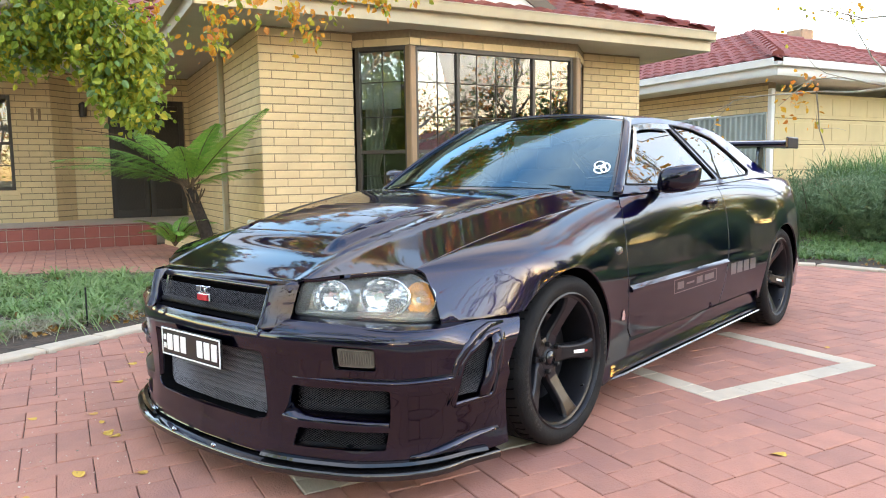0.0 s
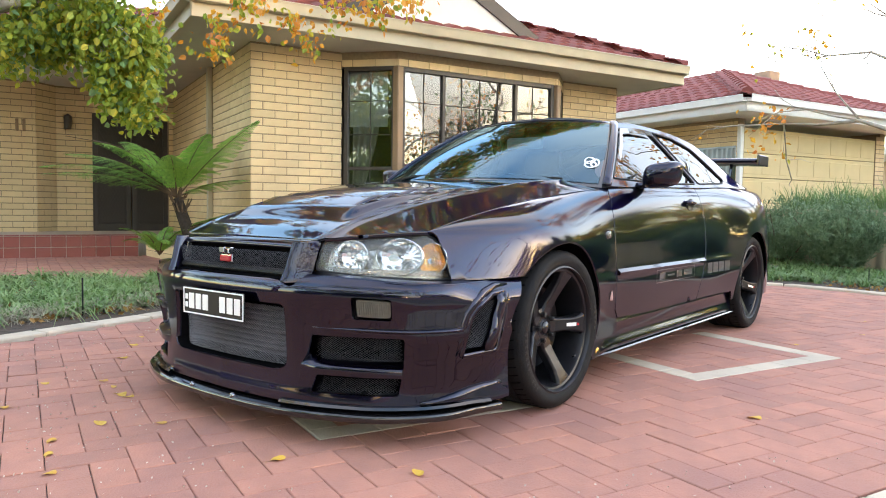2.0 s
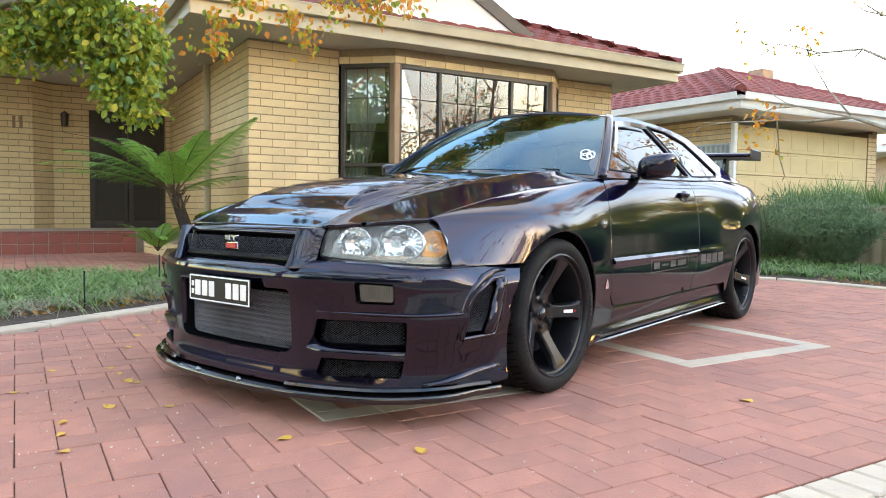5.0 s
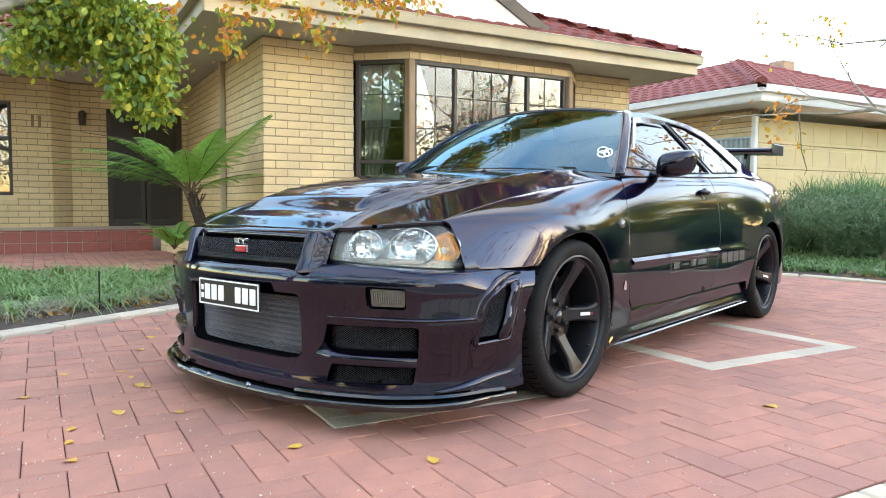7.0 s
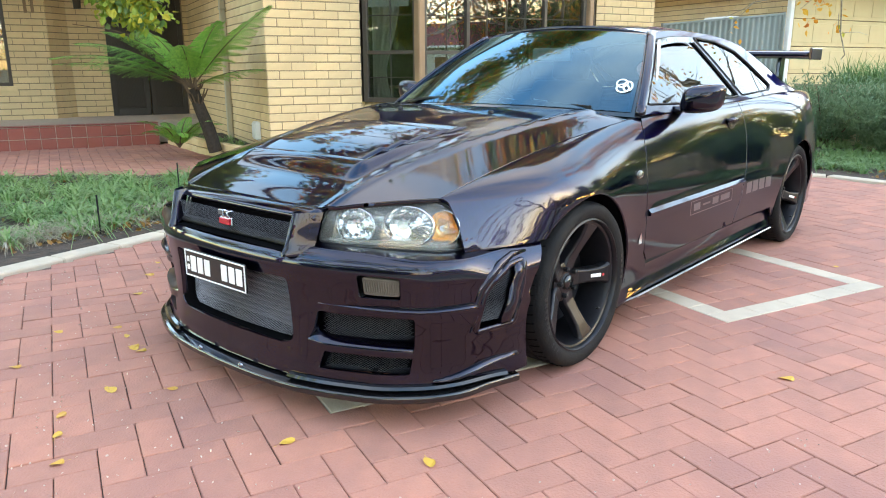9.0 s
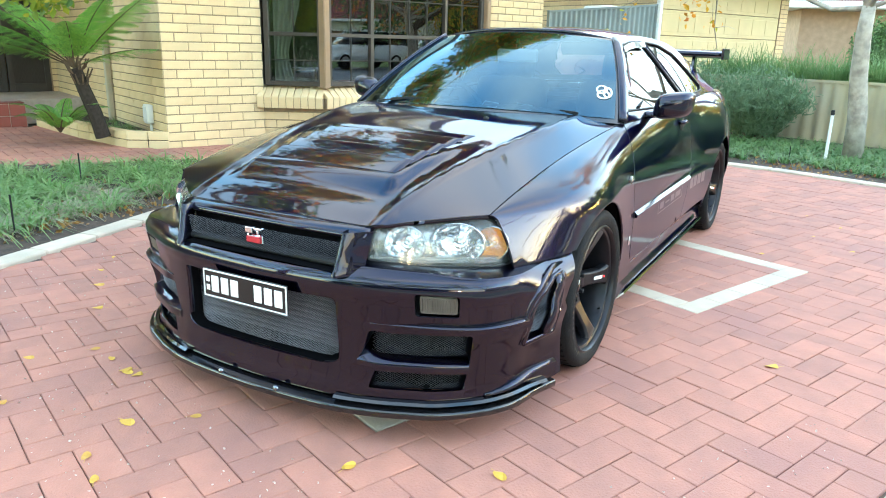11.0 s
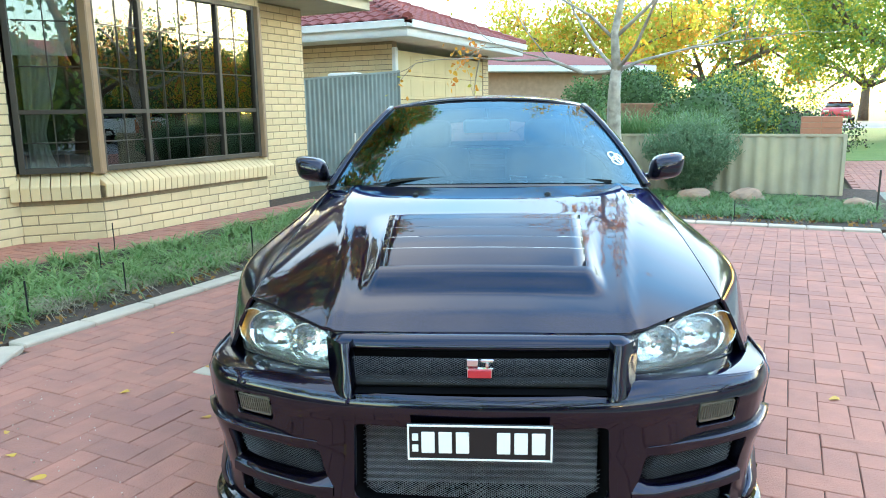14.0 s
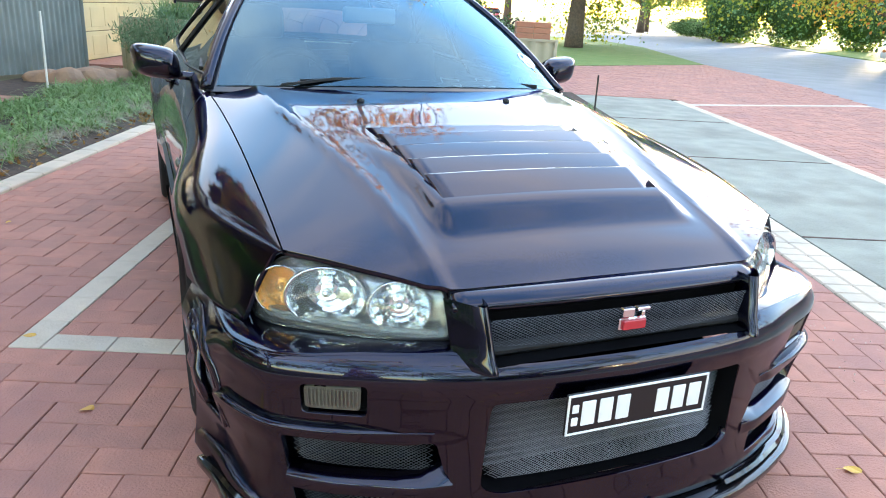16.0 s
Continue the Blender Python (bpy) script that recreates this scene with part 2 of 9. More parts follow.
DARKCHROME = plain("dark_chrome", (0.26, 0.27, 0.30), 0.08, 1.0)
ALLOY = surf("intercooler_alloy", (0.16, 0.16, 0.17), (0.11, 0.11, 0.12), 40, 0.35, 0.0, metal=0.9)
MESHMETAL = surf("black_mesh", (0.10, 0.10, 0.11), (0.15, 0.15, 0.16), 60, 0.35, 0.0, metal=0.6)
MESHALLOY = surf("silver_mesh", (0.40, 0.40, 0.42), (0.32, 0.32, 0.34), 60, 0.4, 0.0, metal=0.7)
STEEL = surf("brake_steel", (0.10, 0.10, 0.11), (0.07, 0.07, 0.08), 25, 0.3, 0.0, metal=1.0)
LENS = glass("headlight_lens", (0.95, 0.97, 0.98), 1.5, haze=0.05)
REFLECTOR = plain("lamp_reflector", (0.88, 0.90, 0.91), 0.12, 1.0)
LAMPRIM = plain("lamp_ring", (0.62, 0.64, 0.65), 0.15, 1.0)
LAMPGREY = surf("lamp_bezel", (0.44, 0.44, 0.42), (0.34, 0.34, 0.32), 10, 0.24, 0.0, metal=0.75)
AMBER = plain("amber_lens", (1.0, 0.62, 0.20), 0.20, 0.75, 0.8)
FOGLENS = surf("ribbed_fog_lens", (0.115, 0.115, 0.09), (0.08, 0.08, 0.065), 15, 0.2, 0.0, coat=0.8)
CARGLASS = glass("tinted_windscreen", (0.30, 0.40, 0.43), 2.1, (0.50, 0.80, 1.0))
# pale colour stands for the reflection on the rear-view mirror's back
PALEGREY = plain("pale_grey_plastic", (0.72, 0.74, 0.76), 0.3)
SIDEGLASS = glass("dark_side_glass", (0.16, 0.18, 0.19), 1.85)
TRIM = surf("cabin_trim", (0.018, 0.018, 0.020), (0.028, 0.028, 0.030), 12, 0.75, 0.2, 90)
WHITEVINYL = plain("white_vinyl", (0.80, 0.80, 0.79), 0.45)
PLATEBLACK = plain("plate_black", (0.010, 0.010, 0.011), 0.35, 0.0, 0.3)
BADGERED = plain("badge_red", (0.42, 0.02, 0.03), 0.25, 0.0, 0.6)
GHOST = surf("ghost_decal_vinyl", (0.085, 0.075, 0.085), (0.065, 0.058, 0.066), 30, 0.28, 0.0, coat=0.5)
for dull, amount in ((LINERSHADE, 0.0), (RUBBER, 0.16), (BLACKPLASTIC, 0.3), (TRIM, 0.15), (SATIN, 0.4), (PLATEBLACK, 0.3)):
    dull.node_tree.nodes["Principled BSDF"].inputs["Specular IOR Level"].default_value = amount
SILVERGLASS = plain("mirror_glass", (0.80, 0.83, 0.85), 0.02, 1.0)

# ---- building tools ----
D2, N2 = Vector((0.3463, 0.9381)), Vector((0.9381, -0.3463))   # along the house front, and out from it
HOUSE = Vector((-5.13, 2.82))
ANGLE = math.atan2(D2.y, D2.x)


def at(along, out, z=0.0):
    """A place by metres along the house front from its corner, and out from it."""
    p = HOUSE + D2 * along + N2 * out
    return Vector((p.x, p.y, z))


def mesh(name, verts, faces, mats, parent=None, smooth=False, label=""):
    me = bpy.data.meshes.new(name)
    me.from_pydata([tuple(v) for v in verts], [], faces)
    for m in (mats if isinstance(mats, (list, tuple)) else [mats]):
        me.materials.append(m)
    if smooth:
        me.polygons.foreach_set("use_smooth", [True] * len(me.polygons))
    me.update()
    ob = new(name, me)
    if parent:
        ob.parent = parent
    if label:
        ob["label"] = label
    return ob


def part(name, bm, material, parent=None, label="", smooth=False):
    me = bpy.data.meshes.new(name)
    bm.to_mesh(me)
    bm.free()
    me.materials.append(material)
    if smooth:
        me.polygons.foreach_set("use_smooth", [True] * len(me.polygons))
    ob = new(name, me)
    if parent:
        ob.parent = parent
    if label:
        ob["label"] = label
    return ob


def thing(name, label, category, group="", kind="", m=None):
    ob = new(name)
    if m is not None:
        ob.matrix_world = m
    return tagged(ob, label, category, group, kind)


def boxbm(lo, hi, bevel=0.0, seg=1, bm=None, m=None):
    """A box from its low to its high corner, its edges rounded."""
    own = bmesh.new()
    bmesh.ops.create_cube(own, size=1.0)
    lo, hi = Vector(lo), Vector(hi)
    size = hi - lo
    bmesh.ops.scale(own, vec=size, verts=own.verts)
    bmesh.ops.translate(own, vec=(lo + hi) / 2, verts=own.verts)
    if bevel:
        bmesh.ops.bevel(own, geom=own.edges[:] + own.verts[:], offset=min(bevel, min(size) * 0.45), segments=seg, affect="EDGES", profile=0.5)
    if m is not None:
        bmesh.ops.transform(own, matrix=m, verts=own.verts)
    if bm is None:
        return own
    tmp = bpy.data.meshes.new("tmp")
    own.to_mesh(tmp)
    own.free()
    bm.from_mesh(tmp)
    bpy.data.meshes.remove(tmp)
    return bm


def lathe(profile, n=48, axis="x"):
    """Turns a profile of (along the axis, radius) round the axis. Returns a bmesh."""
    bm = bmesh.new()
    rings = []
    for a, r in profile:
        ring = []
        for k in range(n):
            t = 2 * math.pi * k / n
            c, s = r * math.cos(t), r * math.sin(t)
            ring.append(bm.verts.new({"x": (a, c, s), "y": (c, a, s), "z": (c, s, a)}[axis]))
        rings.append(ring)
    for p, q in zip(rings, rings[1:]):
        for k in range(n):
            bm.faces.new((p[k], p[(k + 1) % n], q[(k + 1) % n], q[k]))
    bmesh.ops.recalc_face_normals(bm, faces=bm.faces)
    return bm


def sweep(points, section, closed=False, up=(0, 0, 1), ends=True, scales=None):
    """Sweeps a closed section of (across, up) along points. Returns a bmesh."""
    bm = bmesh.new()
    pts = [Vector(p) for p in points]
    rings = []
    up = Vector(up)
    for i, p in enumerate(pts):
        a = pts[i - 1] if (i or closed) else p
        b = pts[(i + 1) % len(pts)] if (i < len(pts) - 1 or closed) else p
        t = (b - a).normalized()
        side = t.cross(up)
        side = side.normalized() if side.length > 1e-5 else Vector((1, 0, 0))
        v = side.cross(t).normalized()
        k = scales[i] if scales else 1.0
        rings.append([bm.verts.new(p + side * (s[0] * k) + v * (s[1] * k)) for s in section])
    n = len(section)
    pairs = list(zip(rings, rings[1:])) + ([(rings[-1], rings[0])] if closed else [])
    for p, q in pairs:
        for k in range(n):
            bm.faces.new((p[k], p[(k + 1) % n], q[(k + 1) % n], q[k]))
    if ends and not closed:
        bm.faces.new(rings[0][::-1])
        bm.faces.new(rings[-1])
    bmesh.ops.recalc_face_normals(bm, faces=bm.faces)
    return bm


def circle(r, n=10):
    return [(r * math.cos(2 * math.pi * k / n), r * math.sin(2 * math.pi * k / n)) for k in range(n)]


def knots(xs, ys):
    """A smooth curve through knots that does not overshoot."""
    xs, ys = np.array(xs, float), np.array(ys, float)
    h = np.diff(xs)
    d = np.diff(ys) / h
    m = np.zeros(len(xs))
    m[0], m[-1] = d[0], d[-1]
    for i in range(1, len(xs) - 1):
        if d[i - 1] * d[i] > 0:
            w1, w2 = 2 * h[i] + h[i - 1], h[i] + 2 * h[i - 1]
            m[i] = (w1 + w2) / (w1 / d[i - 1] + w2 / d[i])

    def f(x):
        x = min(max(x, xs[0] - 0.3), xs[-1] + 0.3)
        if x <= xs[0]:
            return ys[0] + m[0] * (x - xs[0])
        if x >= xs[-1]:
            return ys[-1] + m[-1] * (x - xs[-1])
        i = min(int(np.searchsorted(xs, x, side="right")) - 1, len(xs) - 2)
        t = (x - xs[i]) / h[i]
        return (ys[i] * (2 * t ** 3 - 3 * t ** 2 + 1) + h[i] * m[i] * (t ** 3 - 2 * t ** 2 + t)
                + ys[i + 1] * (-2 * t ** 3 + 3 * t ** 2) + h[i] * m[i + 1] * (t ** 3 - t ** 2))
    return f


def inside(poly, x, y):
    hit = False
    for (x1, y1), (x2, y2) in zip(poly, poly[1:] + poly[:1]):
        if (y1 > y) != (y2 > y) and x < (x2 - x1) * (y - y1) / (y2 - y1) + x1:
            hit = not hit
    return hit


def split_loop(poly, step):
    out = []
    for (x1, y1), (x2, y2) in zip(poly, poly[1:] + poly[:1]):
        n = max(1, int(math.hypot(x2 - x1, y2 - y1) / step + 0.5))
        out += [(x1 + (x2 - x1) * k / n, y1 + (y2 - y1) * k / n) for k in range(n)]
    return out


def round_poly(poly, r, seg=4):
    """A polygon with rounded corners."""
    out = []
    n = len(poly)
    for i in range(n):
        p, a, b = Vector(poly[i]), Vector(poly[i - 1]), Vector(poly[(i + 1) % n])
        u, v = a - p, b - p
        k = min(r, u.length * 0.45, v.length * 0.45)
        p1, p2 = p + u.normalized() * k, p + v.normalized() * k
        for j in range(seg + 1):
            t = j / seg
            q = p1 * (1 - t) ** 2 + p * 2 * t * (1 - t) + p2 * t ** 2
            out.append((q.x, q.y))
    return out


def panel(name, F, outline, mat, parent=None, holes=(), step=0.03, lip=0.012, flip=False, label="", hole_lip=None):
    """A curved sheet: a flat outline with holes, filled with a fine net and laid on the surface F(u, v), its edges turned in by lip."""
    from mathutils.geometry import delaunay_2d_cdt
    loops = [split_loop(list(outline), step)] + [split_loop(list(h), step * 0.7) for h in holes]
    pts, edges = [], []
    for lp in loops:
        b = len(pts)
        pts += lp
        edges += [(b + i, b + (i + 1) % len(lp)) for i in range(len(lp))]
    edge_pts = np.array(pts)
    us, vs = [p[0] for p in loops[0]], [p[1] for p in loops[0]]
    nu, nv = int((max(us) - min(us)) / step) + 1, int((max(vs) - min(vs)) / step) + 1
    for i in range(1, nu):
        for j in range(1, nv):
            u, v = min(us) + i * (max(us) - min(us)) / nu, min(vs) + j * (max(vs) - min(vs)) / nv
            if inside(loops[0], u, v) and not any(inside(h, u, v) for h in loops[1:]):
                if ((edge_pts - (u, v)) ** 2).sum(1).min() > (0.55 * step) ** 2:
                    pts.append((u, v))
    vv, _, ff, *_ = delaunay_2d_cdt([Vector(p) for p in pts], edges, [], 0, 1e-6)
    tris = []
    for f in ff:
        c = sum((vv[i] for i in f), Vector((0, 0))) / len(f)
        if inside(loops[0], c.x, c.y) and not any(inside(h, c.x, c.y) for h in loops[1:]):
            tris.append(list(f))
    e = 1e-3
    P, Nn = [], []
    for p in vv:
        q = Vector(F(p.x, p.y))
        du = Vector(F(p.x + e, p.y)) - Vector(F(p.x - e, p.y))
        dv = Vector(F(p.x, p.y + e)) - Vector(F(p.x, p.y - e))
        n = du.cross(dv)
        n = n.normalized() if n.length > 1e-12 else Vector((0, 0, 1))
        P.append(q)
        Nn.append(-n if flip else n)
    count = {}
    for k, t in enumerate(tris):
        a, b, c = (P[i] for i in t)
        if (b - a).cross(c - a).dot(Nn[t[0]]) < 0:
            tris[k] = t = t[::-1]
        for i in range(3):
            count.setdefault((t[i], t[(i + 1) % 3]), k)
    used = sorted({i for t in tris for i in t})
    new_i = {o: n for n, o in enumerate(used)}
    verts, norms = [P[i] for i in used], [Nn[i] for i in used]
    faces = [[new_i[i] for i in t] for t in tris]
    if lip:
        rim = [(a, b) for (a, b) in count if (b, a) not in count]
        nxt = {}
        ins = {}
        for a, b in rim:
            d = (P[b] - P[a])
            o = d.cross(Nn[a])
            o = o.normalized() if o.length > 1e-12 else Nn[a]
            for i in (a, b):
                ins.setdefault(i, []).append(o)
        for i, os_ in ins.items():
            o = sum(os_, Vector((0, 0, 0)))
            o = o.normalized() if o.length > 1e-9 else os_[0]
            base = len(verts)
            verts += [P[i] + Vector((0, 0, 0)), P[i] - Nn[i] * lip]
            norms += [(o + Nn[i] * 0.6).normalized(), o]
            nxt[i] = base
        for a, b in rim:
            faces.append([nxt[a] + 1, nxt[b] + 1, nxt[b], nxt[a]])
    ob = mesh(name, verts, faces, mat, parent, True, label)
    ob.data.normals_split_custom_set_from_vertices([tuple(n) for n in norms])
    return ob


def leaves(name, places, mat, size, parent=None, rng=None, spread=0.5, long=1.6, droop=0.0):
    """Many small leaves, each a folded, bent oval blade, at the places given. One mesh."""
    rng = rng or np.random.default_rng(3)
    n = len(places)
    P = np.array(places)
    d = rng.normal(size=(n, 3))
    d[:, 2] -= droop
    d /= np.linalg.norm(d, axis=1)[:, None]
    s = np.cross(d, rng.normal(size=(n, 3)))
    s /= np.linalg.norm(s, axis=1)[:, None]
    u = np.cross(d, s)
    k = (size * (1 - spread / 2 + spread * rng.random(n)))[:, None]
    w = k / long
    bend = u * (k * rng.uniform(-0.22, 0.22, n)[:, None])
    a = P
    b1 = P + d * k * 0.30 + s * w * 0.46 + u * w * 0.10 + bend * 0.3
    b2 = P + d * k * 0.66 + s * w * 0.36 + u * w * 0.12 + bend
    c = P + d * k + bend * 1.6
    e1 = P + d * k * 0.30 - s * w * 0.46 + u * w * 0.10 + bend * 0.3
    e2 = P + d * k * 0.66 - s * w * 0.36 + u * w * 0.12 + bend
    V = np.stack([a, b1, b2, c, e2, e1], 1).reshape(-1, 3)
    i = np.arange(n)[:, None] * 6
    Fc = np.concatenate([i + [0, 1, 2, 3], i + [0, 3, 4, 5]])
    me = bpy.data.meshes.new(name)
    me.from_pydata(V.tolist(), [], Fc.tolist())
    for m in (mat if isinstance(mat, (list, tuple)) else [mat]):
        me.materials.append(m)
    if isinstance(mat, (list, tuple)):
        idx = rng.integers(0, len(mat), n)
        me.polygons.foreach_set("material_index", np.concatenate([idx, idx]).astype(np.int32))
    me.update()
    ob = new(name, me)
    if parent:
        ob.parent = parent
    return ob


def limb(points, r0, r1, n=8):
    """A tapered, slightly uneven limb along points."""
    k = len(points)
    sc = [r0 + (r1 - r0) * i / (k - 1) for i in range(k)]
    return sweep(points, circle(1.0, n), up=(0.31, 0.17, 0.93), scales=sc)


def join(bms):
    out = bmesh.new()
    for b in bms:
        tmp = bpy.data.meshes.new("tmp")
        b.to_mesh(tmp)
        b.free()
        out.from_mesh(tmp)
        bpy.data.meshes.remove(tmp)
    return out

# ---- ground, drive, kerbs, paths, road ----
OU = Vector((0.448, -0.892))          # corner of the cream border in the drive
CELL = 0.117


def uv(u, v, z=0.0):
    p = OU + N2 * u + D2 * v
    return Vector((p.x, p.y, z))


def sheet(name, pts, z, mat, thick=0.05, parent=None, kind="structure", label="", category=""):
    n = len(pts)
    V = [Vector((p[0], p[1], z)) for p in pts] + [Vector((p[0], p[1], z - thick)) for p in pts]
    Fc = [list(range(n)), list(range(2 * n - 1, n - 1, -1))] + [[i, i + n, (i + 1) % n + n, (i + 1) % n] for i in range(n)]
    ob = mesh(name, V, Fc, mat, parent)
    bm = bmesh.new()
    bm.from_mesh(ob.data)
    bmesh.ops.recalc_face_normals(bm, faces=bm.faces)
    bm.to_mesh(ob.data)
    bm.free()
    if kind:
        tagged(ob, label, category, kind=kind)
    return ob


ground = mesh("ground", [(-900, -900, -0.10), (900, -900, -0.10), (900, 900, -0.10), (-900, 900, -0.10)], [(0, 1, 2, 3)], EARTH)
tagged(ground, "dry patchy verge ground reaching the horizon", "ground", kind="structure")

LEFT = [(-1.75, -6.5), (-1.75, -3.0), (-2.16, -1.07), (-2.40, 0.05), (-2.60, 0.88)]
LEFT += [tuple(uv(-3.48, v).xy) for v in (2.0, 3.6, 5.3)] + [tuple(uv(-3.2, 5.9).xy), tuple(uv(-2.6, 6.3).xy)]
FAR = [tuple(uv(u, v).xy) for u, v in ((-2.0, 6.40), (-0.6, 6.42), (0.5, 6.44), (1.18, 6.46))]
RIGHT = [tuple(uv(1.18, v).xy) for v in (6.46, 3, 0, -3.0, -6.0)]
drive = sheet("drive", LEFT + FAR + RIGHT[1:], -0.010, JOINT, label="sandy bed under the red brick drive", category="driveway")

garden_left = sheet("garden_bed_ground", [(-9.5, -6.5)] + [(x - 0.16, y) for x, y in LEFT[:5]] + [tuple(uv(-3.66, v).xy) for v in (1.0, 5.4)]
                    + [tuple(at(9.0, 0.9).xy), tuple(at(9.0, 0.0).xy), tuple(at(1.0, -0.1).xy), tuple(at(-2.6, -0.3).xy), (-9.5, 0.2)], 0.012, SOIL,
                    label="dark soil of the front garden bed, strewn with leaves", category="soil")
garden_far = sheet("garden_bed_ground", [tuple(uv(u, v).xy) for u, v in ((-3.5, 6.3), (-2.6, 6.46), (-2.0, 6.56), (1.48, 6.62), (1.48, 10.6), (-3.6, 11.0), (-6.0, 9.0))], 0.010, SOIL,
                   label="dark soil of the bed under the street tree", category="soil")


def kerb_run(name, pts, width, top, length, parent, outward=1):
    """Edging blocks laid end to end along points, each an object."""
    pts = [Vector((p[0], p[1], 0)) for p in pts]
    made = []
    for a, b in zip(pts, pts[1:]):
        t = b - a
        n = max(1, round(t.length / length))
        step = t.length / n
        t.normalize()
        side = Vector((-t.y, t.x, 0)) * outward
        me = None
        for k in range(n):
            if me is None:
                bm = boxbm((0.003, 0, -0.06), (step - 0.003, width, top), 0.008)
                ob = part("kerb_block", bm, CREAM, parent)
                me = ob.data
            else:
                ob = new("kerb_block", me)
                ob.parent = parent
            ob.matrix_world = Matrix.Translation(a + t * (k * step)) @ Matrix((
                (t.x, side.x, 0, 0), (t.y, side.y, 0, 0), (0, 0, 1, 0), (0, 0, 0, 1)))
            made.append(ob)
    return made


kerb_left = thing("kerb_west", "cream concrete edging between drive and garden bed", "kerb", kind="structure")
kerb_run("kerb", LEFT, 0.15, 0.022, 0.42, kerb_left, 1)
kerb_far = thing("kerb_north", "cream concrete edging at the end of the drive", "kerb", kind="structure")
kerb_run("kerb", [LEFT[-1]] + FAR, 0.15, 0.022, 0.42, kerb_far, 1)
kerb_right = thing("kerb_east", "two rows of cream pavers edging the drive", "kerb", kind="structure")
kerb_run("kerb", [tuple(uv(1.18, v).xy) for v in (6.46, -6.0)], 0.145, 0.004, 0.117, kerb_right, 1)
kerb_run("kerb", [tuple(uv(1.33, v).xy) for v in (6.46, -6.0)], 0.145, 0.004, 0.234, kerb_right, 1)
footpath = sheet("footpath", [tuple(uv(u, v).xy) for u, v in ((1.49, -14), (3.05, -14), (3.05, 10.4), (1.49, 10.4))], 0.0, CONCRETE,
                 label="grey-green concrete footpath with cross joints", category="footpath")
for v in (-4.4, -2.2, 0.05, 2.6, 5.2, 7.8):
    sheet("footpath_joint", [tuple(uv(u, w).xy) for u, w in ((1.49, v), (3.05, v), (3.05, v + 0.018), (1.49, v + 0.018))], 0.004, JOINT, 0.01,
          parent=None, label="dark joint across the concrete footpath", category="joint")
kerb_path = thing("kerb_footpath", "cream paver row beside the footpath", "kerb", kind="structure")
kerb_run("kerb", [tuple(uv(3.05, v).xy) for v in (10.2, -6.0)], 0.15, 0.004, 0.46, kerb_path, 1)
kerb_run("kerb", [tuple(uv(3.2, 9.65).xy), tuple(uv(6.8, 10.95).xy)], 0.15, 0.004, 0.46, kerb_path, 1)
crossover = sheet("crossover_paving", [tuple(uv(u, v).xy) for u, v in ((3.2, -14), (6.6, -14), (6.6, 2.0), (6.8, 10.8), (7.4, 14.6), (7.6, 21.4), (2.9, 17.7), (1.2, 17.0), (1.2, 10.4), (3.2, 10.4))], -0.012, JOINT,
                  label="red brick paving of the crossing towards the street", category="paving")
road = sheet("road", [tuple(uv(u, v).xy) for u, v in ((6.6, -60), (16, -60), (17.0, 8), (17.5, 20), (21, 45), (33, 100), (24, 104), (16, 62), (-20, 60), (-20, 47), (-6, 45.1), (5.5, 43.1), (8.5, 40.0), (9.0, 33.4), (7.6, 21.4), (7.4, 14.6), (6.8, 10.8), (6.6, 2.0), (6.6, -14))], -0.03, ASPHALT,
             label="pale grey asphalt street curving away", category="road")
lawn = sheet("lawn", [tuple(uv(u, v).xy) for u, v in ((2.9, 17.8), (7.6, 21.5), (8.9, 33.4), (8.4, 40.0), (5.5, 43.0), (-6, 45.0), (-2, 40), (1.2, 30), (1.2, 17.1))], -0.01, LAWN,
             label="mown green lawn verge under a tree", category="lawn")
lawn_far = sheet("lawn", [tuple(uv(u, v).xy) for u, v in ((17.2, 6), (60, 6), (90, 100), (33.5, 100), (21.4, 45), (17.8, 20))], -0.02, LAWN,
                 label="lawn verge across the street", category="lawn")
PATH_AO = ((-6.0, -1.6), (-2.2, 0.0), (-1.2, 0.55), (0.0, 0.85), (1.6, 1.25), (5.2, 1.0), (5.2, 0.55), (4.4, 0.52), (1.8, 0.5), (1.2, 0.02), (-0.1, 0.02), (-0.1, -2.94), (-6.0, -2.94))
path = sheet("garden_path", [tuple(at(a, o).xy) for a, o in PATH_AO], 0.010, JOINT,
             label="red brick garden path beside the house", category="path")

# ---- the house ----
BRICK_L, BRICK_H, GAP = 0.30, 0.099, 0.012
brick_mesh = {}


def brick_data(width, mat):
    key = (round(width, 3), mat.name)
    if key not in brick_mesh:
        bm = boxbm((0, -0.012, 0), (width, 0.006, BRICK_H - GAP), 0.004)
        me = bpy.data.meshes.new("brick")
        bm.to_mesh(me)
        bm.free()
        me.materials.append(mat)
        brick_mesh[key] = me
    return brick_mesh[key]


def wall_frame(a, b):
    """Local x along the wall from a to b, y out of its face (to the right of the way from a to b)."""
    t = Vector((b[0] - a[0], b[1] - a[1], 0))
    ln = t.length
    t.normalize()
    o = Vector((t.y, -t.x, 0))
    return Matrix(((t.x, o.x, 0, a[0]), (t.y, o.y, 0, a[1]), (0, 0, 1, 0), (0, 0, 0, 1))), ln


WALLS = []


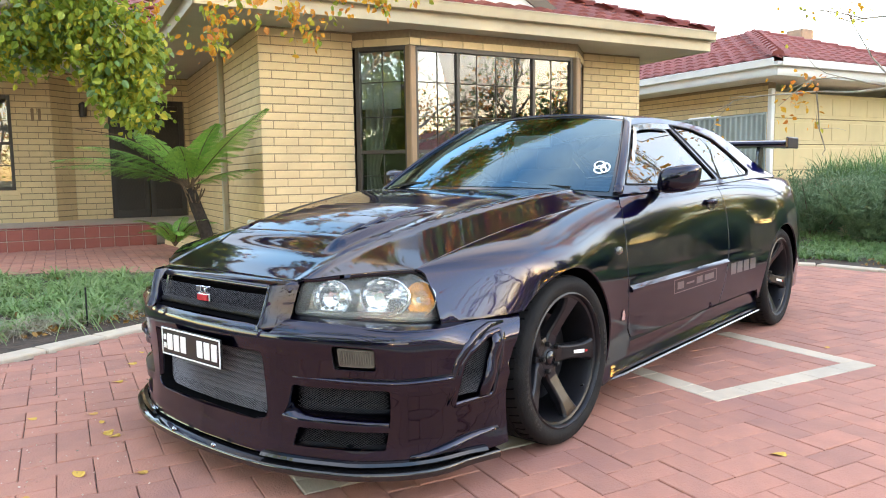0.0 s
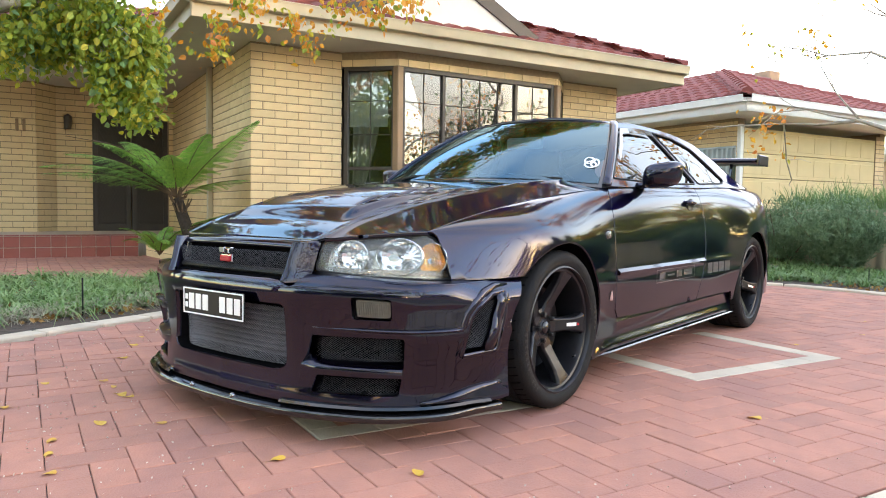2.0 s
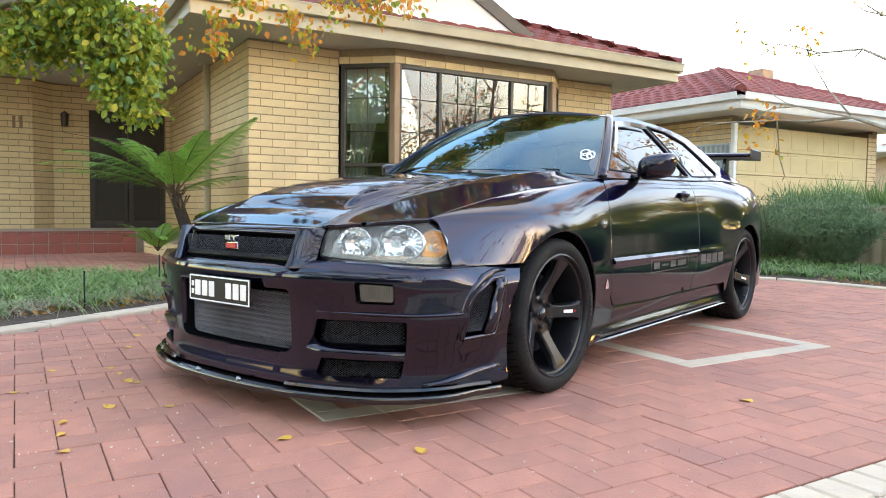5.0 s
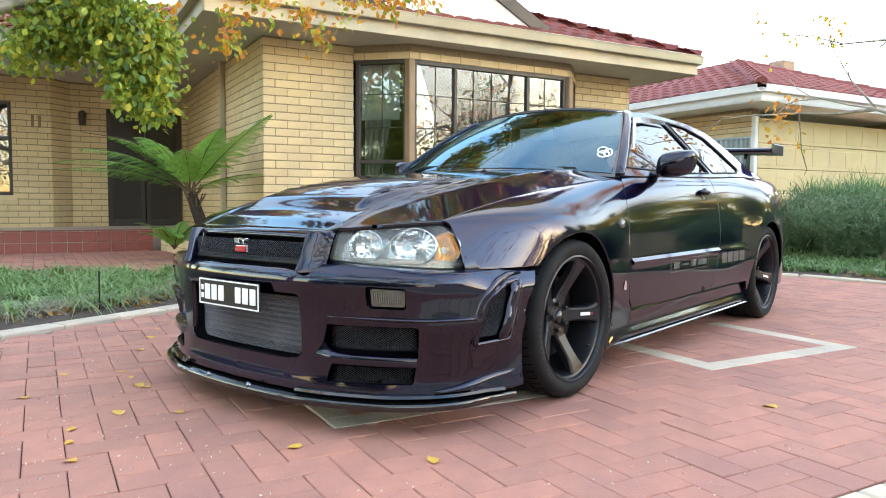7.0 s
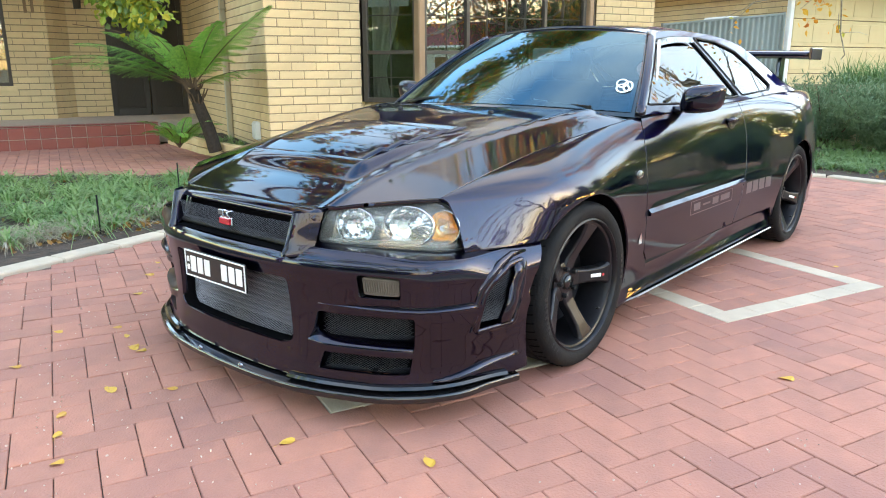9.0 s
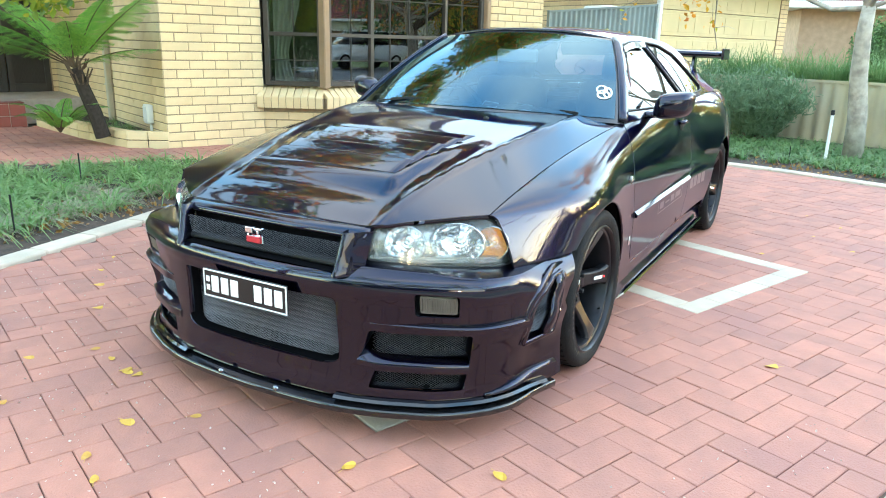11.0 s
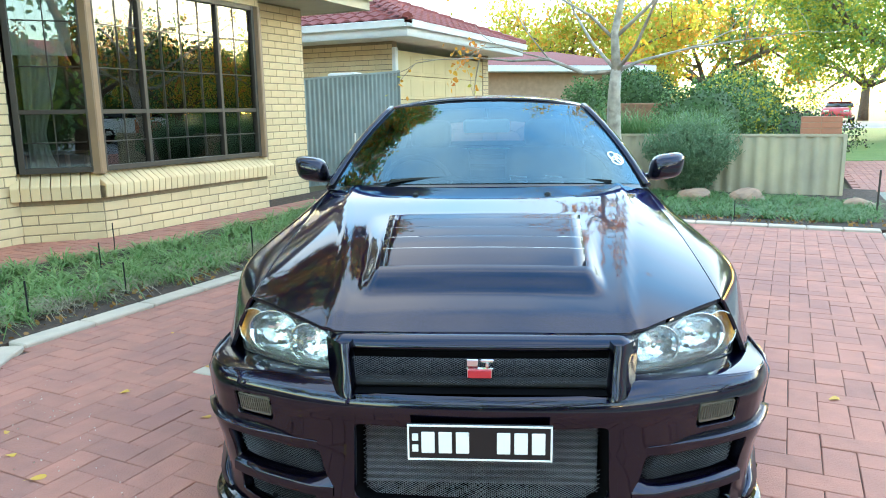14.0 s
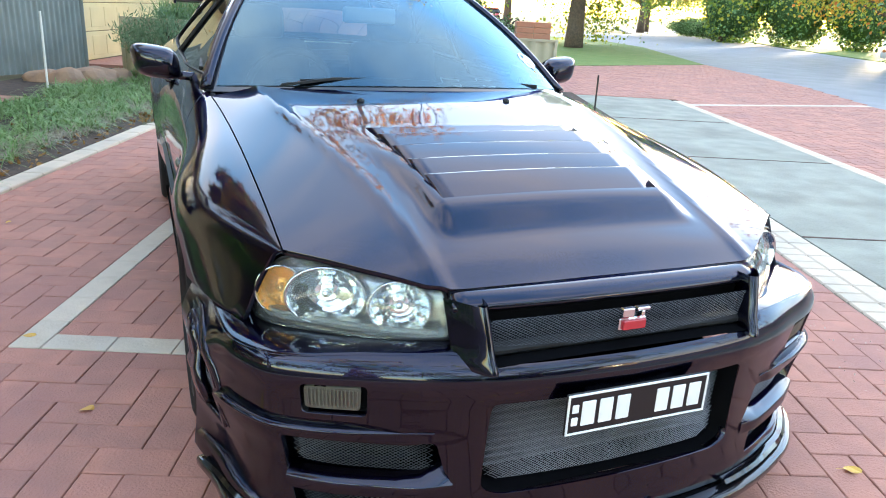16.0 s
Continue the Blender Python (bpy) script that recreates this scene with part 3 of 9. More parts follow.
def wall(name, a, b, z0, z1, label, openings=(), single=True, thick=0.2, half=0):
    """A wall core with openings; its bricks come later. openings: (from, to, low, high)."""
    m, ln = wall_frame(a, b)
    xs = sorted({0.0, ln, *[q for o in openings for q in o[:2]]})
    zs = sorted({z0, z1, *[q for o in openings for q in o[2:]]})
    bm = bmesh.new()
    for x1, x2 in zip(xs, xs[1:]):
        for q1, q2 in zip(zs, zs[1:]):
            cx, cz = (x1 + x2) / 2, (q1 + q2) / 2
            if any(o[0] < cx < o[1] and o[2] < cz < o[3] for o in openings):
                continue
            boxbm((x1, -thick, q1), (x2, -0.002, q2), bm=bm)
    bmesh.ops.remove_doubles(bm, verts=bm.verts, dist=1e-4)
    ob = part(name, bm, MORTAR)
    ob.matrix_world = m
    tagged(ob, label, "wall", kind="structure")
    WALLS.append((ob, m, ln, z0, z1, openings, single, half))
    return ob


SOFF = 2.79
A = at
wall_front = wall("wall_front", A(0, 0), A(1.18, 0), 0.0, SOFF, "cream brick wall beside the bay window, stretcher bond")
wall_bay_west = wall("wall_bay_west", A(1.18, 0), A(1.74, 0.5), 0.0, 0.44, "cream brick under the angled bay window")
wall_bay = wall("wall_bay", A(1.74, 0.5), A(4.34, 0.5), 0.0, 0.44, "cream brick under the wide bay window")
wall_bay_east = wall("wall_bay_east", A(4.34, 0.5), A(4.84, 0.0), 0.0, 0.44, "cream brick under the far side of the bay")
wall("wall_lintel_west", A(1.18, 0), A(1.74, 0.5), 2.60, SOFF, "two courses of cream brick over the angled window")
wall("wall_lintel", A(1.74, 0.5), A(4.34, 0.5), 2.60, SOFF, "two courses of cream brick over the bay window")
wall("wall_lintel_east", A(4.34, 0.5), A(4.84, 0.0), 2.60, SOFF, "two courses of cream brick over the bay")
wall_front_east = wall("wall_front_east", A(4.84, 0), A(5.95, 0), 0.0, SOFF, "cream brick wall at the far end of the house front")
wall_return = wall("wall_return", A(0, -5.2), A(0, 0), 0.0, SOFF, "cream brick side wall leading to the porch")
wall_east = wall("wall_east", A(5.95, 0), A(5.95, -8), 0.0, SOFF, "cream brick end wall of the house", single=False)
wall_porch = wall("wall_porch", A(-1.9, -5.2), A(0, -5.2), 0.0, SOFF, "cream brick porch wall round the front door", openings=[(0.56, 1.82, 0.30, 2.40)], single=False)
wall_splay = wall("wall_splay", A(-2.2, -4.9), A(-1.9, -5.2), 0.0, SOFF, "narrow angled brick return at the porch", single=False)
wall_left = wall("wall_left", A(-7.5, -4.9), A(-2.2, -4.9), 0.0, SOFF, "cream brick wall with a window beside the porch",
                 openings=[(3.0, 4.73, 0.85, 2.36)], single=False)
wall_back = wall("wall_back", A(5.95, -8), A(-7.5, -8), 0.0, SOFF, "plain rear wall of the house", single=False)
wall_west = wall("wall_west", A(-7.5, -8), A(-7.5, -4.9), 0.0, SOFF, "plain west wall of the house", single=False)


# windows of the bay
def bay_window(name, a, b, z0, z1, cols, label, frame_w=0.055, blind=0.0, curtain=""):
    m, ln = wall_frame(a, b)
    win = thing(name, label, "window", kind="structure", m=m)

    def bar(nm, lo, hi, mat=WINFRAME, lab=""):
        return part(nm, boxbm(lo, hi, 0.004), mat, win, lab)
    f = frame_w
    bar("window_frame", (0, -0.09, z0), (f, 0.0, z1))
    bar("window_frame", (ln - f, -0.09, z0), (ln, 0.0, z1))
    bar("window_frame", (f, -0.09, z0), (ln - f, 0.0, z0 + f))
    bar("window_frame", (f, -0.09, z1 - f), (ln - f, 0.0, z1))
    tr = 1.30
    bar("transom", (f, -0.085, tr - 0.022), (ln - f, -0.004, tr + 0.022))
    rows = [1.735, 2.165]
    edges = [f]
    for w, n in cols:
        edges.append(edges[-1] + w)
    scale = (ln - 2 * f) / (edges[-1] - f)
    edges = [f + (e - f) * scale for e in edges]
    for k, (w, n) in enumerate(cols):
        x0, x1 = edges[k], edges[k + 1]
        if k:
            bar("mullion", (x0 - 0.023, -0.085, z0 + f), (x0 + 0.023, -0.002, z1 - f))
        for j in range(1, n):
            x = x0 + (x1 - x0) * j / n
            bar("glazing_bar", (x - 0.0055, -0.055, z0 + f), (x + 0.0055, -0.030, z1 - f))
        for zz in rows + [1.0]:
            bar("glazing_bar", (x0 + 0.02, -0.054, zz - 0.0055), (x1 - 0.02, -0.031, zz + 0.0055))
        part("pane", boxbm((x0, -0.045, z0 + f), (x1, -0.040, z1 - f)), PANE, win, "clear reflecting glass").visible_shadow = False
    return win, m, ln


window_1, wm1, wl1 = bay_window("window_1", A(1.20, 0.02), A(1.72, 0.485), 0.70, 2.60, [(1, 2)], "angled bronze-framed bay window with a blind and curtain")
window_2, wm2, wl2 = bay_window("window_2", A(1.80, 0.485), A(4.28, 0.485), 0.70, 2.60, [(0.58, 2), (1.18, 4), (0.62, 2)], "wide bronze-framed bay window reflecting sky and trees")
window_3, wm3, wl3 = bay_window("window_3", A(4.36, 0.465), A(4.80, 0.02), 0.70, 2.60, [(1, 2)], "far angled bay window with glazing bars")
for nm, al, ou in (("window_post", 1.755, 0.468), ("window_post", 4.325, 0.468)):
    p = at(al, ou)
    post = part(nm, boxbm((-0.055, -0.055, 0.68), (0.055, 0.055, 2.60), 0.012), POST)
    post.matrix_world = Matrix.Translation(p) @ Matrix.Rotation(ANGLE + radians(22), 4, "Z")
    tagged(post, "tan painted corner post of the bay window", "post", kind="structure")


def sill(name, a, b, label):
    """A sloping sill of bricks on edge."""
    m, ln = wall_frame(a, b)
    s = thing(name, label, "sill", kind="structure", m=m)
    n = round(ln / 0.086)
    w = ln / n
    bm = bmesh.new()
    prof = [(-0.16, 0.44), (0.075, 0.44), (0.085, 0.565), (0.078, 0.58), (-0.10, 0.695), (-0.16, 0.70)]
    for x in (0.004, w - 0.004):
        for y, z in prof:
            bm.verts.new((x, y, z))
    bm.verts.ensure_lookup_table()
    k = len(prof)
    bm.faces.new([bm.verts[i] for i in range(k)])
    bm.faces.new([bm.verts[i + k] for i in range(k)][::-1])
    for i in range(k):
        bm.faces.new((bm.verts[i], bm.verts[i + k], bm.verts[(i + 1) % k + k], bm.verts[(i + 1) % k]))
    bmesh.ops.recalc_face_normals(bm, faces=bm.faces)
    bmesh.ops.bevel(bm, geom=bm.edges[:], offset=0.004, segments=1, affect="EDGES")
    first = part("brick", bm, BRICK, s)
    for i in range(1, n):
        ob = new("brick", first.data)
        ob.parent = s
        ob.location.x = i * w
    part("mortar_bed", boxbm((0, -0.15, 0.442), (ln, 0.068, 0.562)), MORTAR, s)
    return s


sill("window_sill_front", A(1.72, 0.5), A(4.40, 0.5), "sloping brick-on-edge sill under the bay window")
sill("window_sill_west", A(1.12, -0.03), A(1.72, 0.5), "sloping brick-on-edge sill under the angled window")
sill("window_sill_east", A(4.40, 0.5), A(4.92, -0.03), "sloping brick-on-edge sill at the far side of the bay")

# the room behind the bay: walls, floor coloured dark for shade, curtains, blinds, a table
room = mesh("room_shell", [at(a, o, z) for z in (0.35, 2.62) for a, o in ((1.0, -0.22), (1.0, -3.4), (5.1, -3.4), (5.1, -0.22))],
            [(0, 1, 5, 4), (1, 2, 6, 5), (2, 3, 7, 6), (0, 3, 2, 1), (4, 5, 6, 7)], ROOMSHADE)
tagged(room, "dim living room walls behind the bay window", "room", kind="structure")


def curtain(label, a, b, z0, z1, waves, depth=0.03, tie=None):
    pts = []
    a, b = Vector(a), Vector(b)
    n = waves * 8
    t = (b - a).normalized()
    s = Vector((t.y, -t.x, 0))
    V, Fc = [], []
    zz = [z0 + (z1 - z0) * k / 10 for k in range(11)]
    for z in zz:
        pinch = 1.0 if tie is None else 0.45 + 0.55 * min(1.0, abs(z - tie) / 0.7)
        for i in range(n + 1):
            p = a + (b - a) * (i / n) * pinch + s * (depth * math.sin(2 * math.pi * waves * i / n) + 0.01 * math.sin(3.1 * i))
            V.append((p.x, p.y, z))
    for j in range(10):
        for i in range(n):
            q = j * (n + 1) + i
            Fc.append((q, q + 1, q + n + 2, q + n + 1))
    ob = mesh("curtain", V, Fc, CURTAIN, None, True)
    tagged(ob, label, "curtain")
    md = ob.modifiers.new("cloth", "SOLIDIFY")
    md.thickness = 0.004
    return ob


curtain("cream curtain tied back inside the bay window", A(1.34, 0.0), A(1.60, 0.23), 0.74, 2.5, 4, tie=1.05)
curtain("cream curtain hanging at the far end of the bay", A(4.0, 0.33), A(4.26, 0.33), 0.74, 2.5, 4)
curtain("cream curtain inside the far angled window", A(4.42, 0.28), A(4.68, 0.02), 0.74, 2.5, 3)


def blind(label, a, b, z0, z1):
    m, ln = wall_frame(a, b)
    bm = boxbm((0, -0.006, z0), (ln, 0.0, z1), 0.002)
    boxbm((0, -0.012, z0 - 0.02), (ln, 0.004, z0), 0.004, bm=bm)
    ob = part("roller_blind", bm, BLIND)
    ob.matrix_world = m
    return tagged(ob, label, "blind")


blind("white roller blind half drawn behind the angled window", A(1.25, -0.05), A(1.68, 0.34), 1.86, 2.56)
blind("white roller blind drawn low behind the bay window", A(1.86, 0.36), A(2.38, 0.36), 2.10, 2.56)
blind("white roller blind behind the far bay light", A(3.66, 0.36), A(4.2, 0.36), 2.05, 2.56)
side_table = thing("side_table", "dark wooden side table inside the bay window", "table", m=Matrix.Translation(at(2.0, -0.5, 0.35)) @ Matrix.Rotation(ANGLE, 4, "Z"))
part("tabletop", boxbm((-0.3, -0.2, 0.50), (0.3, 0.2, 0.53), 0.008), POST, side_table)
for x in (-0.26, 0.26):
    for y in (-0.16, 0.16):
        part("leg", boxbm((x - 0.02, y - 0.02, 0.0), (x + 0.02, y + 0.02, 0.5), 0.005), POST, side_table)

# porch: tiled step, door, left window
porch_slab = sheet("porch_floor", [tuple(at(a, o).xy) for a, o in ((-7.5, -2.92), (-0.9, -2.92), (-0.9, -3.6), (0.0, -3.6), (0.0, -5.2), (-1.9, -5.2), (-2.2, -4.9), (-7.5, -4.9))], 0.32, GROUT, 0.34,
                   label="pale grout under the tiled porch floor", category="porch")
tile_step = thing("porch_step", "red quarry tiles on the front of the porch step", "step", kind="structure")
tm, _ = wall_frame(at(-7.5, -2.92), at(-0.9, -2.92))
tile_me = None
for row in range(2):
    for k in range(34):
        x = k * 0.194
        if tile_me is None:
            ob = part("tile", boxbm((0.004, 0.0, 0.004), (0.190, 0.012, 0.156), 0.004), REDTILE, tile_step)
            tile_me = ob.data
        else:
            ob = new("tile", tile_me)
            ob.parent = tile_step
        ob.matrix_world = tm @ Matrix.Translation((x, 0, row * 0.162))
for k in range(34):
    ob = new("tile", tile_me)
    ob.parent = tile_step
    ob.matrix_world = tm @ Matrix.Translation((k * 0.194, 0.006, 0.326)) @ Matrix.Rotation(radians(90), 4, "X")
    ob = new("tile", tile_me)
    ob.parent = tile_step
    ob.matrix_world = tm @ Matrix.Translation((k * 0.194, -0.155, 0.322)) @ Matrix.Rotation(radians(90), 4, "X")

door_m, door_len = wall_frame(at(-1.34, -5.26), at(-0.08, -5.26))
door = thing("door_1", "dark brown double front door with diamond security mesh", "door", kind="structure", m=door_m)
for x0 in (0.0, 0.63):
    leaf = part("door_leaf", boxbm((x0 + 0.01, -0.05, 0.31), (x0 + 0.62, -0.02, 2.38), 0.004), DOORDARK, door)
    for lo, hi in (((x0 + 0.01, -0.02, 0.31), (x0 + 0.09, 0.01, 2.38)), ((x0 + 0.54, -0.02, 0.31), (x0 + 0.62, 0.01, 2.38)),
                   ((x0 + 0.09, -0.02, 0.31), (x0 + 0.54, 0.01, 0.45)), ((x0 + 0.09, -0.02, 2.29), (x0 + 0.54, 0.01, 2.38)),
                   ((x0 + 0.09, -0.02, 1.20), (x0 + 0.54, 0.01, 1.28))):
        part("door_frame_bar", boxbm(lo, hi, 0.004), DOORDARK, leaf)
    bm = bmesh.new()
    for k in range(-20, 9):
        for s in (1, -1):
            a0 = Vector((x0 + 0.09, -0.008, 0.45 + (k if s > 0 else k + 20) * 0.105))
            b0 = a0 + Vector((0.45, 0, 0.9 * s))
            lo_t, hi_t = 0.0, 1.0
            dz = b0.z - a0.z
            t1, t2 = sorted(((0.45 - a0.z) / dz, (2.29 - a0.z) / dz))
            lo_t, hi_t = max(0, t1), min(1, t2)
            if hi_t - lo_t > 0.02:
                q = sweep([a0.lerp(b0, lo_t), a0.lerp(b0, hi_t)], circle(0.004, 4))
                tmp = bpy.data.meshes.new("tmp")
                q.to_mesh(tmp)
                q.free()
                bm.from_mesh(tmp)
                bpy.data.meshes.remove(tmp)
    part("security_mesh", bm, WINFRAME, leaf)
for lo, hi in (((-0.05, -0.1, 0.30), (0.0, 0.03, 2.43)), ((1.25, -0.1, 0.30), (1.31, 0.03, 2.43)), ((0.0, -0.1, 2.385), (1.25, 0.03, 2.43))):
    part("door_jamb", boxbm(lo, hi, 0.005), POST, door)
part("door_handle", boxbm((0.585, 0.01, 1.22), (0.605, 0.05, 1.34), 0.006), WINFRAME, door)

lm, ll = wall_frame(at(-4.5, -4.93), at(-2.77, -4.93))
window_left = thing("window_4", "bronze-framed window beside the porch with a low sill", "window", kind="structure", m=lm)
for lo, hi in (((0, -0.06, 0.85), (0.05, 0.02, 2.36)), ((ll - 0.05, -0.06, 0.85), (ll, 0.02, 2.36)), ((0.05, -0.06, 0.85), (ll - 0.05, 0.02, 0.90)),
               ((0.05, -0.06, 2.31), (ll - 0.05, 0.02, 2.36)), ((0.05, -0.055, 1.58), (ll - 0.05, 0.015, 1.62)), ((ll / 2 - 0.02, -0.055, 0.9), (ll / 2 + 0.02, 0.015, 2.31)),
               ((0.05, -0.035, 1.24), (ll - 0.05, -0.02, 1.255)), ((0.05, -0.035, 1.95), (ll - 0.05, -0.02, 1.965))):
    part("window_frame", boxbm(lo, hi, 0.004), WINFRAME, window_left)
part("pane", boxbm((0.05, -0.032, 0.9), (ll - 0.05, -0.028, 2.31)), PANE, window_left, "clear reflecting glass")
# dark sheet in place of the unlit room behind this window
part("room_dark", boxbm((0.0, -0.9, 0.85), (ll, -0.86, 2.36)), ROOMSHADE, window_left)
part("window_sill", boxbm((-0.05, -0.02, 0.76), (ll + 0.05, 0.06, 0.845), 0.008), BRICK, window_left)
nums = thing("house_number", "two small dark number plates on the porch wall", "house number")
for k in range(2):
    ob = part("bar", boxbm((0, 0, 0), (0.045, 0.018, 0.20), 0.006), POST, nums)
    ob.matrix_world = lm @ Matrix.Translation((ll + 0.28 + k * 0.10, 0.034, 1.96))
porch_lamp = thing("wall_lamp", "black box wall lamp on the porch wall", "lamp", m=wall_frame(at(-1.9, -5.2), at(0, -5.2))[0] @ Matrix.Translation((0.18, 0.008, 2.18)))
part("back_plate", boxbm((-0.05, 0, -0.12), (0.05, 0.02, 0.12), 0.006), WINFRAME, porch_lamp)
part("lantern", lathe([(-0.12, 0.03), (-0.11, 0.055), (0.09, 0.065), (0.12, 0.03), (0.14, 0.0)], 12, "z"), WINFRAME, porch_lamp).location = (0, 0.08, 0)

# downpipe on the return wall
pm, _ = wall_frame(at(0, -5.2), at(0, 0))
downpipe = thing("downpipe", "cream painted downpipe on the side wall", "downpipe", m=pm)
part("pipe", boxbm((3.14, 0.012, 0.05), (3.24, 0.085, SOFF), 0.015, 2), GUTTER, downpipe)
for z in (0.6, 1.9):
    part("bracket", boxbm((3.11, 0.006, z), (3.27, 0.09, z + 0.025), 0.004), GUTTER, downpipe)
meter = thing("meter_box", "small white utility box low on the side wall", "utility box", m=pm)
part("box", boxbm((4.62, 0.006, 0.25), (4.78, 0.075, 0.47), 0.01), WHITE, meter)
part("lid", boxbm((4.63, 0.075, 0.27), (4.77, 0.083, 0.45), 0.004), WHITE, meter)
part("pipe", boxbm((4.69, 0.01, 0.03), (4.715, 0.035, 0.25), 0.004), WHITE, meter)

# planter bed edge at the foot of the side wall
planter = thing("planter_edge", "low cream brick edging of the fern planter", "planter", kind="structure")
pts = [at(0.0, 0.02), at(-0.38, -0.25), at(-0.62, -1.4), at(-0.80, -2.9)]
for a, b in zip(pts, pts[1:]):
    m, ln = wall_frame(b, a)
    n = max(1, round(ln / 0.30))
    for row in range(2):
        for k in range(n):
            w = ln / n
            ob = part("brick", boxbm((0.005, -0.11, row * 0.1), (w - 0.005, 0.0, row * 0.1 + 0.092), 0.006), BRICK, planter)
            ob.matrix_world = m @ Matrix.Translation((k * w, 0, 0.01))
planter_soil = sheet("planter_soil", [tuple(p.xy) for p in (at(0, 0), at(-0.36, -0.25), at(-0.60, -1.4), at(-0.78, -2.9), at(0, -2.9))], 0.15, SOIL, 0.14,
                     label="dark planter soil at the foot of the wall", category="soil")

# eaves, gutters and roof
E0, EL, EO, PE = 2.78, -0.85, 0.84, -2.98      # soffit height; overhangs; the porch eave line
soffit_pts = [at(6.55, EO), at(6.55, -8.6), at(-8.1, -8.6), at(-8.1, PE), at(EL, PE), at(EL, EO)]
soffit = sheet("ceiling_soffit", [tuple(p.xy) for p in soffit_pts], E0 + 0.04, SOFFIT, 0.035, label="flat painted soffit under the eaves", category="soffit")
gut_sec = [(0.0, 0.0), (0.10, 0.0), (0.115, 0.09), (0.125, 0.115), (0.105, 0.125), (0.095, 0.02), (0.0, 0.02)]
gutter = thing("gutter", "tan painted gutter along the eaves", "gutter", kind="structure")
GP = [at(6.55, -4.0, E0), at(6.55, EO, E0), at(EL, EO, E0), at(EL, PE, E0), at(-8.1, PE, E0)]
for a, b in zip(GP, GP[1:]):
    m, ln = wall_frame(b, a)
    part("gutter_length", sweep([(0, 0, 0), (ln, 0, 0)], [(-x, z) for x, z in gut_sec]), GUTTER, gutter).matrix_world = m @ Matrix.Translation((0, 0.012, E0 + 0.145))
    part("fascia", boxbm((0, -0.03, -0.005), (ln, 0.012, 0.16), 0.003), GUTTER, gutter).matrix_world = m @ Matrix.Translation((0, 0, E0))


def tiled_plane(name, corners, up_dir, run, rise, parent, mat=TILE, tw=0.30, th=0.33):
    """A tiled roof slope: rows of curved tiles from the eave line (corners a to b) up the slope, trimmed by hips to the sides.
    corners: a, b at the eave; run: level distance to the ridge; hip: how far the ends draw in."""
    a, b, hip_a, hip_b = corners
    t = (b - a)
    ln = t.length
    t.normalize()
    up_dir = Vector(up_dir).normalized()
    slope_len = math.hypot(run, rise)
    rows = int(slope_len / th)
    V, Fc = [], []
    seg = 5
    for r in range(rows):
        f0 = r / rows
        x0, x1 = hip_a * f0, ln - hip_b * f0
        n = max(1, int((x1 - x0) / tw))
        for k in range(n):
            xa = x0 + (x1 - x0) * k / n
            w = (x1 - x0) / n
            base = len(V)
            for j in range(seg + 1):
                s = j / seg
                h = 0.035 * math.sin(math.pi * min(1.0, s * 1.35)) if s < 0.74 else -0.008 * math.sin(math.pi * (s - 0.74) / 0.26)
                p = a + t * (xa + w * s)
                lo = p + up_dir * (run * f0) + Vector((0, 0, rise * f0 + h + 0.035))
                f1 = min(1.0, f0 + 1.12 / rows)
                hi = p + up_dir * (run * f1) + Vector((0, 0, rise * f1 + h + 0.0))
                V += [lo, hi, lo - Vector((0, 0, 0.03))]
            for j in range(seg):
                q = base + 3 * j
                Fc += [(q, q + 3, q + 4, q + 1), (q + 2, q + 5, q + 3, q)]
    ob = mesh(name, V, Fc, mat, parent, False)
    return ob




roof = thing("roof", "red terracotta tiled hip roof with tan gutters", "roof", kind="structure")
g = E0 + 0.22
RUN = 4.2
RISE = RUN * 0.42
tiled_plane("tile_slope", (at(6.62, EO + 0.05, g), at(EL - 0.05, EO + 0.05, g), RUN, RUN - 0.6), -N2.to_3d(), RUN, RISE, roof)
tiled_plane("tile_slope", (at(EL - 0.05, EO + 0.05, g), at(EL - 0.05, PE, g), RUN - 0.6, -1.2), D2.to_3d(), RUN - 0.6, RISE - 0.2, roof)
tiled_plane("tile_slope", (at(EL, PE + 0.05, g), at(-8.1, PE + 0.05, g), -2.5, 0.5), -N2.to_3d(), RUN, RISE, roof)
tiled_plane("tile_slope", (at(6.62, -8.6, g), at(6.62, EO + 0.05, g), RUN, RUN), -D2.to_3d(), RUN, RISE, roof)
roof_core = mesh("roof_core", [at(6.6, EO, g), at(EL, EO, g), at(EL, -8.6, g), at(6.6, -8.6, g), at(6.6 - RUN, EO - RUN, g + RISE - 0.06), at(EL + RUN - 0.6, EO - RUN, g + RISE - 0.06),
                              at(-8.1, PE, g), at(-8.1, -8.6, g), at(-8.1, PE - RUN, g + RISE - 0.06), at(EL + 1, PE - RUN, g + RISE - 0.06)],
                 [(0, 1, 5, 4), (1, 2, 5), (2, 3, 4, 5), (3, 0, 4), (6, 8, 9), (7, 2, 9, 8)], TILE, roof)
ridge_pts = [at(6.6, EO + 0.03, g + 0.06), at(6.6 - RUN, EO - RUN, g + RISE + 0.03), at(EL + RUN - 0.6, EO - RUN, g + RISE + 0.03)]
